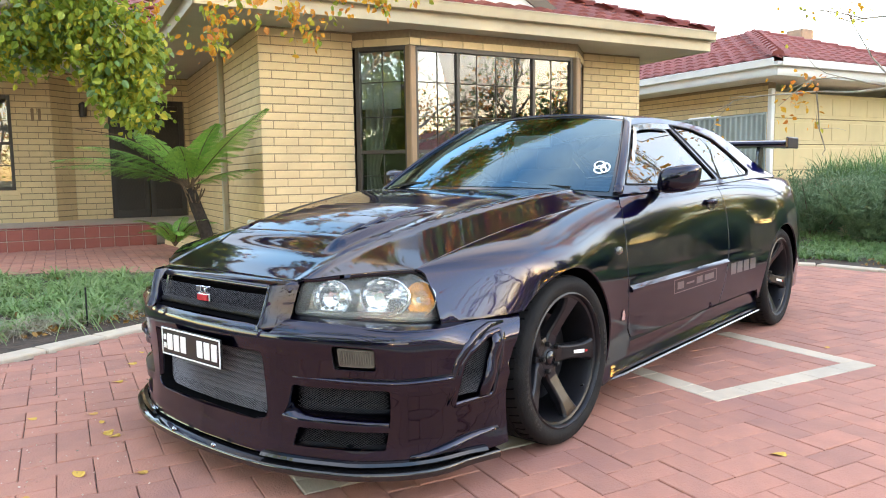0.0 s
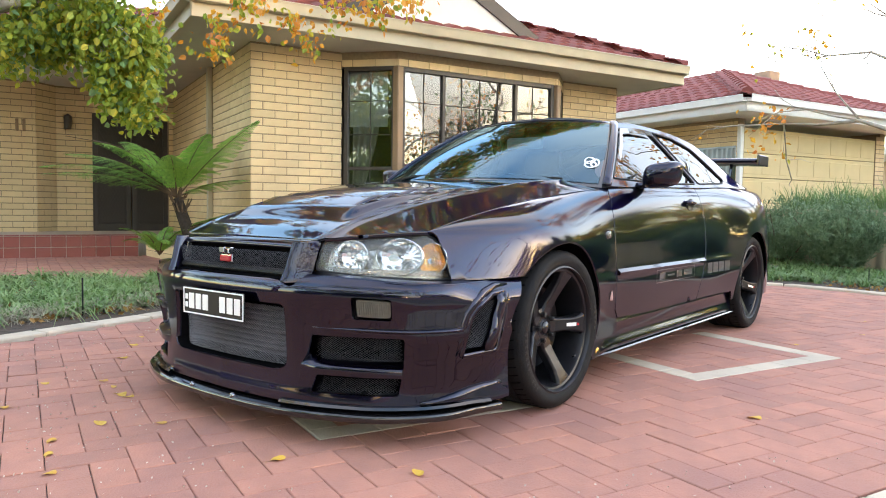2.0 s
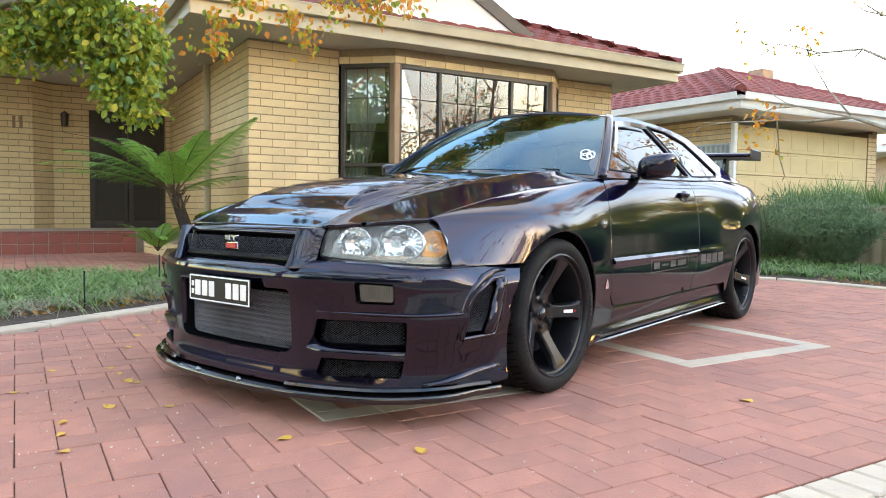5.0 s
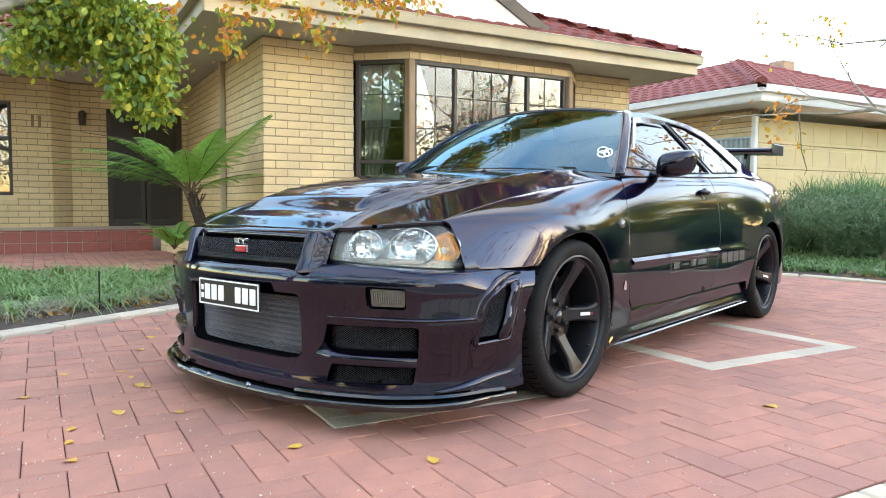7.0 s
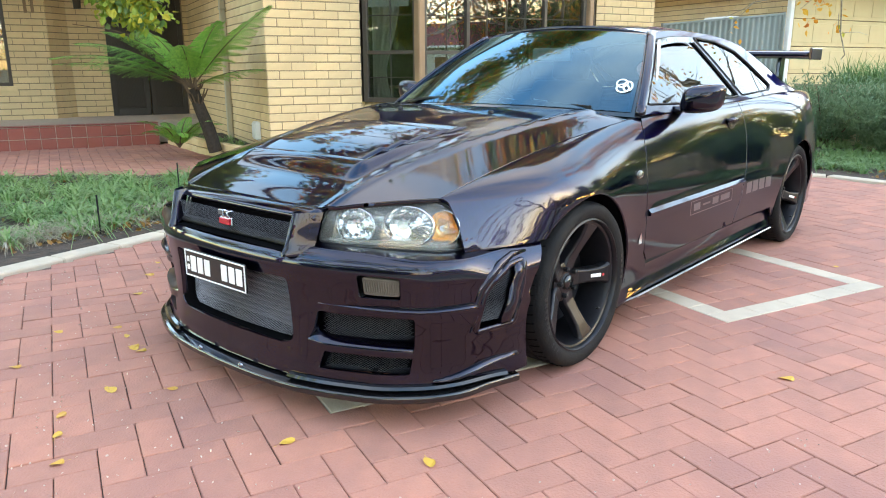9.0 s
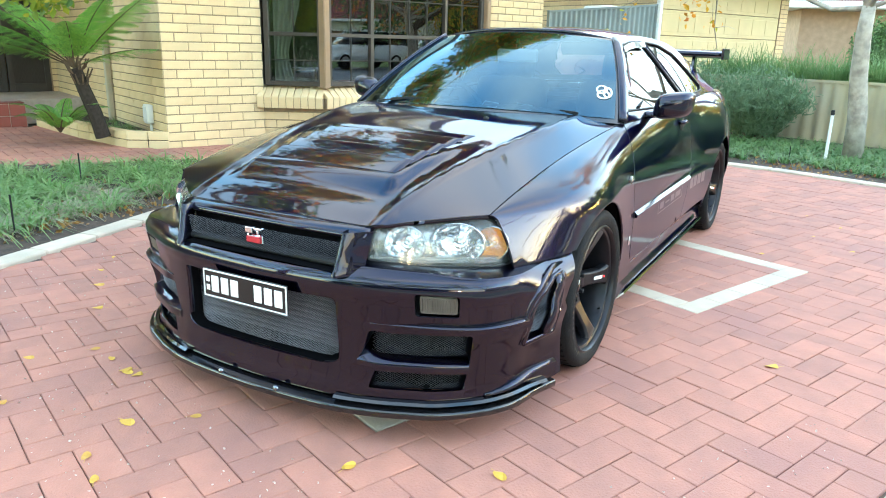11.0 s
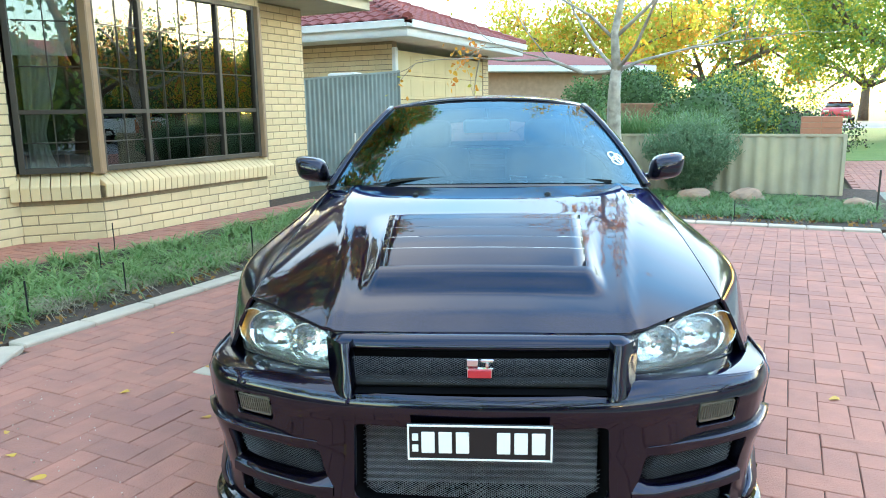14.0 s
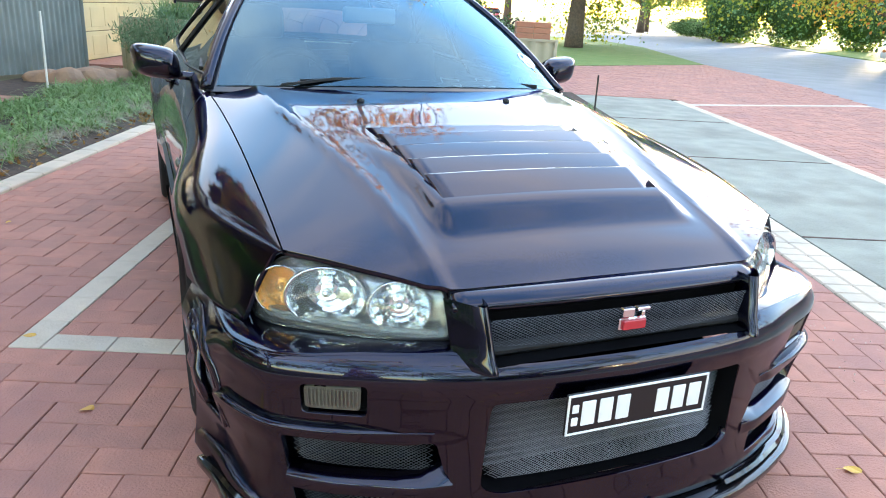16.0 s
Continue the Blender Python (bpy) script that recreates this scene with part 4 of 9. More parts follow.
for a, b in ((ridge_pts[0], ridge_pts[1]), (ridge_pts[1], ridge_pts[2]), (at(EL, EO + 0.03, g + 0.05), ridge_pts[2])):
    n = max(2, int((b - a).length / 0.36))
    me = None
    for k in range(n):
        p, q = a.lerp(b, k / n), a.lerp(b, (k + 1.08) / n)
        part("ridge_tile", sweep([p + Vector((0, 0, 0.03)), q], [(-0.11, -0.04), (-0.08, 0.03), (0, 0.065), (0.08, 0.03), (0.11, -0.04)]), TILE, roof)
# small gable over the bay
gable = thing("gable", "small white gable with dark brown barge boards on the roof", "gable", kind="structure")
g0, g1, gt = at(1.0, 0.35, g + 0.16), at(4.1, 0.35, g + 0.16), at(2.55, 0.35, g + 0.98)
back = -N2.to_3d() * 2.2
mesh("gable_face", [g0, g1, gt], [(0, 1, 2)], WHITE, gable)
for a, b in ((g0, gt), (g1, gt)):
    part("barge_board", sweep([a - (b - a) * 0.08, b], [(-0.03, -0.10), (0.03, -0.10), (0.03, 0.08), (-0.03, 0.08)]), WINFRAME, gable)
    q = [a - (b - a) * 0.1, b, b + back, a - (b - a) * 0.1 + back]
    mesh("gable_slope", [p + Vector((0, 0, 0.09)) for p in q] + [p + Vector((0, 0, 0.05)) for p in q],
         [(0, 1, 2, 3), (4, 7, 6, 5), (0, 4, 5, 1), (1, 5, 6, 2), (2, 6, 7, 3), (3, 7, 4, 0)], TILE, gable)

# ---- the car: x to its left, y back from the front axle, z up ----
NOSE = Vector((0.0, -1.0, 0.0))
car = thing("sports_coupe", "dark purple sports coupe with black wheels parked on the drive", "car",
            m=Matrix.Translation(NOSE) @ Matrix.Rotation(radians(1.25), 4, "Z") @ Matrix.Translation(-NOSE))
ARCH_R, AXLE_Z, WHEELBASE = 0.352, 0.318, 2.665

# lines along the body
side_low = knots([0.10, 0.20, 0.32, 0.45, 0.55, 0.62, 0.70, 0.80, 0.90], [0.846, 0.854, 0.860, 0.862, 0.860, 0.856, 0.848, 0.828, 0.80])
edge_x = knots([-0.70, -0.30, 0.0, 0.35, 0.62, 0.90, 1.2, 1.9, 2.5, 3.1, 3.62], [0.700, 0.706, 0.711, 0.721, 0.737, 0.756, 0.767, 0.767, 0.750, 0.718, 0.66])
edge_z = knots([-0.90, -0.63, -0.30, 0.0, 0.30, 0.62, 0.85, 1.2, 1.9, 2.5, 3.1, 3.62], [0.635, 0.716, 0.785, 0.832, 0.868, 0.902, 0.918, 0.928, 0.945, 0.965, 0.962, 0.935])
edge_slope = knots([-0.70, 0.0, 0.4, 0.8, 1.2, 1.7, 2.3, 3.0, 3.6], [-0.20, -0.17, -0.28, -0.62, -0.95, -1.05, -0.65, -0.28, -0.28])


def bell(y, c, w):
    return math.exp(-((y - c) / w) ** 2)


def smooth(a, b, x):
    t = min(max((x - a) / (b - a), 0.0), 1.0)
    return t * t * (3 - 2 * t)


def side_x(y, z):
    x = side_low(z)
    x += 0.050 * bell(y, -0.04, 0.34) * smooth(0.20, 0.45, z) * (1 - smooth(0.66, 0.86, z))
    x += 0.056 * bell(y, 2.665, 0.44) * smooth(0.20, 0.45, z) * (1 - smooth(0.74, 0.96, z))
    # the wing leans in above the lamp
    x -= 0.36 * max(0.0, z - 0.55) * smooth(-0.12, -0.62, y)
    if y < -0.22:
        x -= 0.50 * (-0.22 - y) ** 2
    if y > 3.0:
        x -= 0.42 * (y - 3.0) ** 2
    # pressed crease along the doors
    x += 0.004 * math.exp(-((z - 0.515) / 0.012) ** 2) * smooth(0.5, 0.62, y) * (1 - smooth(2.1, 2.3, y))
    return x


ZS, VT = 0.70, 0.25


def body(y, v):
    """The body side: v below 0 curves in to the bonnet edge or waistline; v above 0 is metres down from the shoulder."""
    if v >= 0:
        return (side_x(y, ZS - v), y, ZS - v)
    t = min(-v / VT, 1.15)
    p2 = (side_x(y, ZS), ZS)
    dz = 0.002
    sl = (side_x(y, ZS + dz) - side_x(y, ZS)) / dz
    p0 = (edge_x(y), edge_z(y))
    k = edge_slope(y)
    # meeting of the two tangents
    den = 1.0 - k * sl
    zc = (p0[1] + k * (p2[0] - p0[0]) - k * sl * p2[1]) / den if abs(den) > 1e-6 else p0[1]
    zc = min(max(zc, ZS + 0.2 * (p0[1] - ZS)), p0[1] - 0.002) if p0[1] > ZS + 0.01 else (p0[1] + ZS) / 2
    xc = p2[0] + sl * (zc - ZS)
    x = (1 - t) ** 2 * p2[0] + 2 * t * (1 - t) * xc + t * t * p0[0]
    z = (1 - t) ** 2 * p2[1] + 2 * t * (1 - t) * zc + t * t * p0[1]
    return (x, y, z)


def mirror(F, s):
    return (lambda u, v: (s * F(u, v)[0], *F(u, v)[1:]))


REACH = 1.15


def ahead(y0, dy):
    """The front arch opens further ahead of the axle than behind it."""
    return y0 + dy * (REACH if y0 < 1 and dy < 0 else 1.0)


def arch(y0, a0, a1, r=ARCH_R, n=22):
    """Points (y, v) round a wheel arch, by angle from straight back, upwards."""
    out = []
    for k in range(n + 1):
        a = radians(a0 + (a1 - a0) * k / n)
        out.append((ahead(y0, r * math.cos(a)), ZS - (AXLE_Z + r * math.sin(a))))
    return out


def arch_lip(s, y0, a0, a1, parent):
    """The rolled edge of a wheel arch and the dark liner inside it."""
    pts = [Vector(mirror(body, s)(y, v)) for y, v in arch(y0, a0, a1)]
    part("arch_lip", sweep([p + Vector((s * -0.006, 0, 0)) for p in pts], circle(0.006, 6), up=(1, 0, 0)), PAINT, parent, smooth=True)
    V, Fc = [], []
    for k in range(33):
        a = radians(-12 + 204 * k / 32)
        for x in (0.86, 0.50):
            V.append((s * x, ahead(y0, (ARCH_R + 0.012) * math.cos(a)), AXLE_Z + (ARCH_R + 0.012) * math.sin(a)))
    for k in range(32):
        q = 2 * k
        Fc.append((q, q + 1, q + 3, q + 2))
    for k in range(33):
        a = radians(-12 + 204 * k / 32)
        V.append((s * 0.50, y0, AXLE_Z))
    b = 66
    Fc += [(2 * k + 1, b, 2 * k + 3) for k in range(32)]
    mesh("arch_liner", V, Fc, LINERSHADE, parent)


for s in (1, -1):
    F = mirror(body, s)
    fl = s > 0
    fender_out = [(-0.632, -0.25)] + [(-0.632 + k * 0.12, -0.25) for k in range(1, 11)] + [(0.655, -0.25), (0.60, -0.19), (0.545, -0.10), (0.517, 0.0), (0.515, 0.2), (0.515, 0.36), (0.545, 0.405), (0.555, 0.475), (0.36, 0.475)]
    fender_out += arch(0, -14, 138) + [(-0.36, 0.149), (-0.48, 0.150), (-0.612, 0.152), (-0.606, 0.07), (-0.612, 0.0), (-0.622, -0.12)]
    fender = panel("front_fender", F, fender_out, PAINT, car, step=0.028, flip=fl)
    arch_lip(s, 0, -14, 138, fender)
    door_out = [(0.665, -0.25)] + [(0.665 + k * 0.11, -0.25) for k in range(1, 10)] + [(1.757, -0.25), (1.762, -0.05), (1.750, 0.12), (1.70, 0.28), (1.612, 0.405), (1.0, 0.408), (0.555, 0.398), (0.523, 0.355), (0.521, 0.2), (0.523, 0.0), (0.551, -0.10), (0.608, -0.19)]
    car_door = panel("door", F, door_out, PAINT, car, step=0.03, flip=fl)
    quarter_out = [(1.763, -0.25)] + [(1.763 + k * 0.12, -0.25) for k in range(1, 15)] + [(3.56, -0.25), (3.58, 0.0), (3.57, 0.18), (3.30, 0.20), (3.02, 0.21)]
    quarter_out += arch(2.665, 30, 194)[:] + [(2.29, 0.472), (2.25, 0.41), (1.9, 0.406), (1.618, 0.405), (1.706, 0.28), (1.756, 0.12), (1.768, -0.05)]
    quarter = panel("rear_quarter", F, quarter_out, PAINT, car, step=0.034, flip=fl)
    arch_lip(s, 2.665, -10, 194, quarter)
    rb_out = arch(2.665, -14, 30)[::-1] + [(3.03, 0.50), (3.5, 0.50), (3.57, 0.186), (3.30, 0.206), (3.03, 0.214)]
    rb = panel("rear_bumper_side", F, rb_out, PAINT, car, step=0.04, flip=fl)
    # sill skirt with its step and blade
    sk = [(0.50, 0.30), (0.56, 0.305), (1.0, 0.305), (1.6, 0.300), (2.05, 0.30)]
    V, Fc = [], []
    prof = [(-0.02, 0.302), (0.003, 0.297), (0.008, 0.280), (0.002, 0.266), (-0.004, 0.215), (0.000, 0.203), (0.010, 0.190), (0.014, 0.178), (0.010, 0.163), (-0.02, 0.158), (-0.10, 0.158)]
    ys = [0.318, 0.34, 0.40, 0.5, 0.6, 0.8, 1.0, 1.2, 1.4, 1.6, 1.8, 2.0, 2.15, 2.26, 2.32]
    for y in ys:
        q = smooth(0.318, 0.46, y) * (1 - 0.55 * smooth(2.1, 2.32, y))
        for x, z in prof:
            zz = z if z > 0.20 else 0.158 + (z - 0.158) * (0.55 + 0.45 * q) - 0.02 * (1 - q)
            V.append((s * (0.838 + x * (0.35 + 0.65 * q) + (0.02 * bell(y, 0, .4))), y, zz))
    n = len(prof)
    for i in range(len(ys) - 1):
        for k in range(n - 1):
            q = i * n + k
            f = (q, q + 1, q + n + 1, q + n)
            Fc.append(f if s > 0 else f[::-1])
    skirt = mesh("side_skirt", V, Fc, PAINT, car, True)
    bm = bmesh.new()
    bm.from_mesh(skirt.data)
    bmesh.ops.recalc_face_normals(bm, faces=bm.faces)
    bm.to_mesh(skirt.data)
    bm.free()
    skirt.data.set_sharp_from_angle(angle=radians(28))
    part("skirt_blade", sweep([(s * (0.785 + 0.028 * smooth(0.318, 0.5, y)), y, 0.150 - 0.006 * smooth(0.5, 0.318, y)) for y in ys],
                              [(-0.05, -0.006), (0.045, -0.006), (0.05, 0.0), (0.045, 0.006), (-0.05, 0.006)]), GLOSSBLACK, skirt, "gloss black blade")
    # thin bright shadow gap mouldings, handle, side repeater, emblem
    part("door_moulding", sweep([Vector(F(y, ZS - 0.512)) + Vector((s * 0.003, 0, 0)) for y in np.linspace(0.535, 1.715, 14)],
                                [(-0.017, s * -0.004), (-0.002, s * 0.011), (0.010, s * 0.010), (0.013, s * -0.004)], up=(1, 0, 0)), PAINT, car_door)
    hb = Vector(F(1.555, ZS - 0.812 if ZS > 0.812 else -0.115))
    cup = lathe([(0.0, 0.0), (0.004, 0.030), (0.010, 0.038), (0.006, 0.045)], 20, "x")
    bmesh.ops.scale(cup, vec=(s, 1.25, 0.82), verts=cup.verts)
    handle = part("handle_recess", cup, BLACKPLASTIC, car_door, smooth=True)
    handle.location = hb + Vector((s * 0.002, 0, -0.004))
    part("door_handle", sweep([(0, -0.052, 0.012), (s * 0.018, -0.035, 0.016), (s * 0.022, 0.0, 0.017), (s * 0.018, 0.04, 0.014), (0, 0.055, 0.008)], circle(0.011, 8), up=(0, 0, 1)), PAINT, handle, smooth=True)
    rep = lathe([(0.0, 0.021), (0.006, 0.020), (0.010, 0.013), (0.012, 0.0)], 16, "x")
    bmesh.ops.scale(rep, vec=(s, 1.25, 0.85), verts=rep.verts)
    ob = part("side_repeater", rep, FOGLENS, fender, "clear oval side indicator", smooth=True)
    ob.location = Vector(F(0.44, 0.012)) + Vector((s * 0.001, 0, 0))
    em = [Vector(F(0.462 + dy, ZS - 0.415 - dz)) + Vector((s * 0.003, 0, 0)) for dy, dz in ((-0.016, -0.022), (0.018, -0.024), (0.018, 0.0), (0.004, 0.024), (-0.008, 0.012))]
    mesh("fender_emblem", em, [tuple(range(5))], CHROME, fender)
    # ghost decal on the door and quarter: a framed block and a row of plain bars
    for k, (y0, y1, z0, z1) in enumerate(((1.00, 1.008, 0.43, 0.495), (1.00, 1.56, 0.492, 0.497), (1.00, 1.56, 0.428, 0.433), (1.552, 1.56, 0.43, 0.495),
                                         (1.04, 1.12, 0.445, 0.48), (1.15, 1.25, 0.457, 0.467), (1.28, 1.36, 0.445, 0.48), (1.39, 1.52, 0.447, 0.478))):
        V = [Vector(F(y, ZS - z)) + Vector((s * 0.0016, 0, 0)) for y, z in ((y0, z0), (y1, z0), (y1, z1), (y0, z1))]
        mesh("decal_bar", V, [(0, 1, 2, 3)], GHOST, car_door)
    for y0, y1 in ((1.78, 1.86), (1.88, 1.96), (1.98, 2.06), (2.08, 2.16)):
        V = [Vector(F(y, ZS - z)) + Vector((s * 0.0018, 0, 0)) for y, z in ((y0, 0.432), (y1, 0.432), (y1, 0.495), (y0, 0.495))]
        mesh("decal_bar", V, [(0, 1, 2, 3)], GHOST, quarter)

# ---- bonnet ----
hood_c = knots([-0.90, -0.86, -0.78, -0.66, -0.50, -0.25, 0.0, 0.22, 0.42, 0.60], [0.672, 0.688, 0.722, 0.760, 0.802, 0.858, 0.898, 0.928, 0.944, 0.952])


def hood(x, y):
    a = abs(x)
    ze, xe, zc = edge_z(y), edge_x(y), hood_c(y)
    k = (0.41 + 0.17 * smooth(-0.86, 0.45, y)) / xe
    r = a / xe
    if r < k:
        g = 0.16 * (r / k) ** 2
    else:
        g = 0.16 + 0.84 * max(0.0, (r - k) / (1 - k)) ** 1.06
    z = zc + (ze - zc) * g
    z += 0.004 * math.exp(-((r - k) / 0.03) ** 2)
    # power bulge round the louvres
    fall = smooth(-0.02, -0.60, y)
    half = 0.315 + 0.06 * smooth(-0.60, -0.05, y)
    front = smooth(-0.72, -0.60, y)
    z += 0.030 * fall * front * (1 - smooth(half, half + 0.055, a))
    return (x, y, z)


hood_edge = [(edge_x(y) - 0.004, y) for y in np.linspace(-0.628, 0.56, 14)]
half_out = [(0.0, -0.868), (0.20, -0.867), (0.396, -0.860), (0.44, -0.836), (0.55, -0.752), (0.64, -0.676)] + hood_edge + [(0.60, 0.50), (0.40, 0.42), (0.20, 0.385), (0.0, 0.375)]
hood_out = half_out + [(-x, y) for x, y in half_out[-2:0:-1]]
LOUV_Y = [-0.588, -0.485, -0.375, -0.265, -0.155]
louv_hole = [(-0.312, -0.590), (0.312, -0.590), (0.352, -0.065), (-0.352, -0.065)]
bonnet = panel("bonnet", lambda u, v: hood(u, v), hood_out, PAINT, car, holes=[louv_hole], step=0.017, lip=0.014)
# black sheet below the slats stands for the shade under them
tray = mesh("louvre_tray", [(x, y, hood(x, y)[2] - 0.035) for x, y in louv_hole], [(0, 1, 2, 3)], LINERSHADE, bonnet)
for k, y0 in enumerate(LOUV_Y):
    y1 = y0 + 0.108
    if k == 4:
        y1 = -0.066
    V, Fc = [], []
    n = 17
    for i in range(n):
        f = -1 + 2 * i / (n - 1)
        crest = 0.010 if k < 4 else 0.002
        for y, dz in ((y0 - 0.010, -0.0085), (y0 + 0.004, -0.0065), (y0 + 0.05, (crest - 0.0065) / 2), (y1 - 0.006, crest - 0.0006), (y1 - 0.001, crest), (y1 + 0.002, crest - 0.003)):
            w = 0.3115 + 0.039 * (y - LOUV_Y[0]) / 0.53
            x = f * w
            V.append((x, y, hood(x, y)[2] + dz))
    for i in range(n - 1):
        for j in range(5):
            q = i * 6 + j
            Fc.append((q, q + 6, q + 7, q + 1))
    slat = mesh("louvre", V, Fc, PAINT, bonnet, True)
    md = slat.modifiers.new("sheet", "SOLIDIFY")
    md.thickness = 0.002
for sx in (-0.285, 0.255):
    noz = part("washer_nozzle", lathe([(0.0, 0.013), (0.006, 0.012), (0.010, 0.006), (0.011, 0.0)], 12, "z"), BLACKPLASTIC, bonnet, smooth=True)
    noz.location = (sx, 0.22, hood(sx, 0.22)[2])

# ---- front bumper: a plan line swept by height ----
RUN = [0.0, 0.16, 0.331, 0.466, 0.602, 0.725, 0.806, 0.862, 0.945, 1.071, 1.225, 1.267]
plan_x = knots(RUN, [0.0, 0.16, 0.33, 0.46, 0.585, 0.697, 0.764, 0.798, 0.836, 0.871, 0.902, 0.909])
plan_y = knots(RUN, [-0.996, -0.990, -0.972, -0.937, -0.884, -0.830, -0.784, -0.740, -0.666, -0.545, -0.394, -0.352])
RUN_END = 1.267
set_in = knots([0.10, 0.14, 0.20, 0.30, 0.38, 0.45, 0.50, 0.525, 0.545, 0.56, 0.60], [0.002, 0.004, 0.012, 0.016, 0.014, 0.008, 0.0, 0.004, 0.016, 0.034, 0.09])


def bumper(sv, z):
    s = 1 if sv >= 0 else -1
    a = abs(sv)
    x, y = plan_x(a), plan_y(a)
    e = 0.01
    tx, ty = plan_x(a + e) - plan_x(max(a - e, 0)), plan_y(a + e) - plan_y(max(a - e, 0))
    ln = math.hypot(tx, ty)
    nx, ny = ty / ln, -tx / ln
    d = -set_in(z)
    # ledge that runs round above the ducts
    ledge = smooth(0.46, 0.52, a)
    d += ledge * 0.012 * (1 - smooth(0.386, 0.392, z)) * smooth(0.30, 0.386, z)
    d -= 0.034 * smooth(0.90, 1.16, a) * smooth(0.47, 0.555, z)
    # the corner tucks in towards the ground
    d -= 0.030 * smooth(0.62, 0.82, a) * (1 - smooth(1.02, 1.22, a)) * (1 - smooth(0.14, 0.36, z))
    # cheek swells round the side vent
    d += 0.012 * bell(a, 1.10, 0.10) * smooth(0.24, 0.34, z) * (1 - smooth(0.47, 0.53, z))
    if a < 1e-6:
        nx, ny = 0.0, -1.0
    return (s * (x + nx * d), y + ny * d, z)


def plan_at(xv):
    """The run along the bumper's plan at which it is xv from the middle."""
    lo, hi = 0.0, RUN_END
    for _ in range(40):
        md_ = (lo + hi) / 2
        lo, hi = (md_, hi) if plan_x(md_) < xv else (lo, md_)
    return lo


top_r = [(0.0, 0.546), (0.36, 0.546), (0.385, 0.560), (0.42, 0.566), (0.62, 0.560), (0.80, 0.549), (0.97, 0.545), (1.10, 0.546), (RUN_END, 0.546)]
arch_front = []
for k in range(9):
    z = 0.546 - k * (0.546 - 0.135) / 8
    yb = -REACH * math.sqrt(max(0.0, (ARCH_R + 0.004) ** 2 - max(z - AXLE_Z, 0.0) ** 2))
    arch_front.append((RUN_END + (yb + 0.352) * 1.02, z))
bot_r = [(1.16, 0.128), (1.0, 0.126), (0.72, 0.126), (0.40, 0.130), (0.0, 0.132)]
rim_r = top_r[:-1] + arch_front + bot_r
bump_out = rim_r + [(-u, v) for u, v in rim_r[-2:0:-1]]




intake = round_poly([(-0.335, 0.462), (0.335, 0.462), (0.345, 0.250), (0.300, 0.232), (-0.300, 0.232), (-0.345, 0.250)], 0.02)
fog_h = round_poly([(plan_at(0.578), 0.500), (plan_at(0.704), 0.496), (plan_at(0.704), 0.424), (plan_at(0.580), 0.424)], 0.012)
duct_h = round_poly([(plan_at(0.442), 0.366), (plan_at(0.742), 0.368), (plan_at(0.738), 0.262), (plan_at(0.44), 0.258), (plan_at(0.404), 0.266), (plan_at(0.424), 0.298)], 0.012)
duct2_h = round_poly([(plan_at(0.46), 0.232), (plan_at(0.732), 0.232), (plan_at(0.722), 0.172), (plan_at(0.44), 0.172)], 0.008)
vent_h = round_poly([(1.020, 0.425), (1.046, 0.462), (1.112, 0.502), (1.186, 0.510), (1.176, 0.420), (1.146, 0.306), (0.992, 0.296)], 0.012)
holes_r = [fog_h, duct_h, duct2_h, vent_h]
holes_l = [[(-u, v) for u, v in h][::-1] for h in holes_r]
front_bumper = panel("front_bumper", bumper, bump_out, BUMPERPAINT, car, holes=[intake] + holes_r + holes_l, step=0.024, lip=0.020, flip=False)


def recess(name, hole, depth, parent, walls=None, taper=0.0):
    """A pocket behind a hole of the bumper: walls going in, and a back coloured black for its shade."""
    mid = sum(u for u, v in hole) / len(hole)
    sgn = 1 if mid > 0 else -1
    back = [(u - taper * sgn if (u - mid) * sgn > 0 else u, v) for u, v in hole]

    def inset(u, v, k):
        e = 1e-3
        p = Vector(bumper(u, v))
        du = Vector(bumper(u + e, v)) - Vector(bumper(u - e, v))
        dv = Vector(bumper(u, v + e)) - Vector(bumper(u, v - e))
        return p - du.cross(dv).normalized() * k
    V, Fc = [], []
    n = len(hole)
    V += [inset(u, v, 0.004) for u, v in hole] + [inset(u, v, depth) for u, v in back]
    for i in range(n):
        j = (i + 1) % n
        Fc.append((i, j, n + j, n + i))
    mesh(name + "_wall", V, Fc, walls or LINERSHADE, parent, True)
    return panel(name, lambda u, v: tuple(inset(u, v, depth)), back, LINERSHADE, parent, step=0.05, lip=0.0)


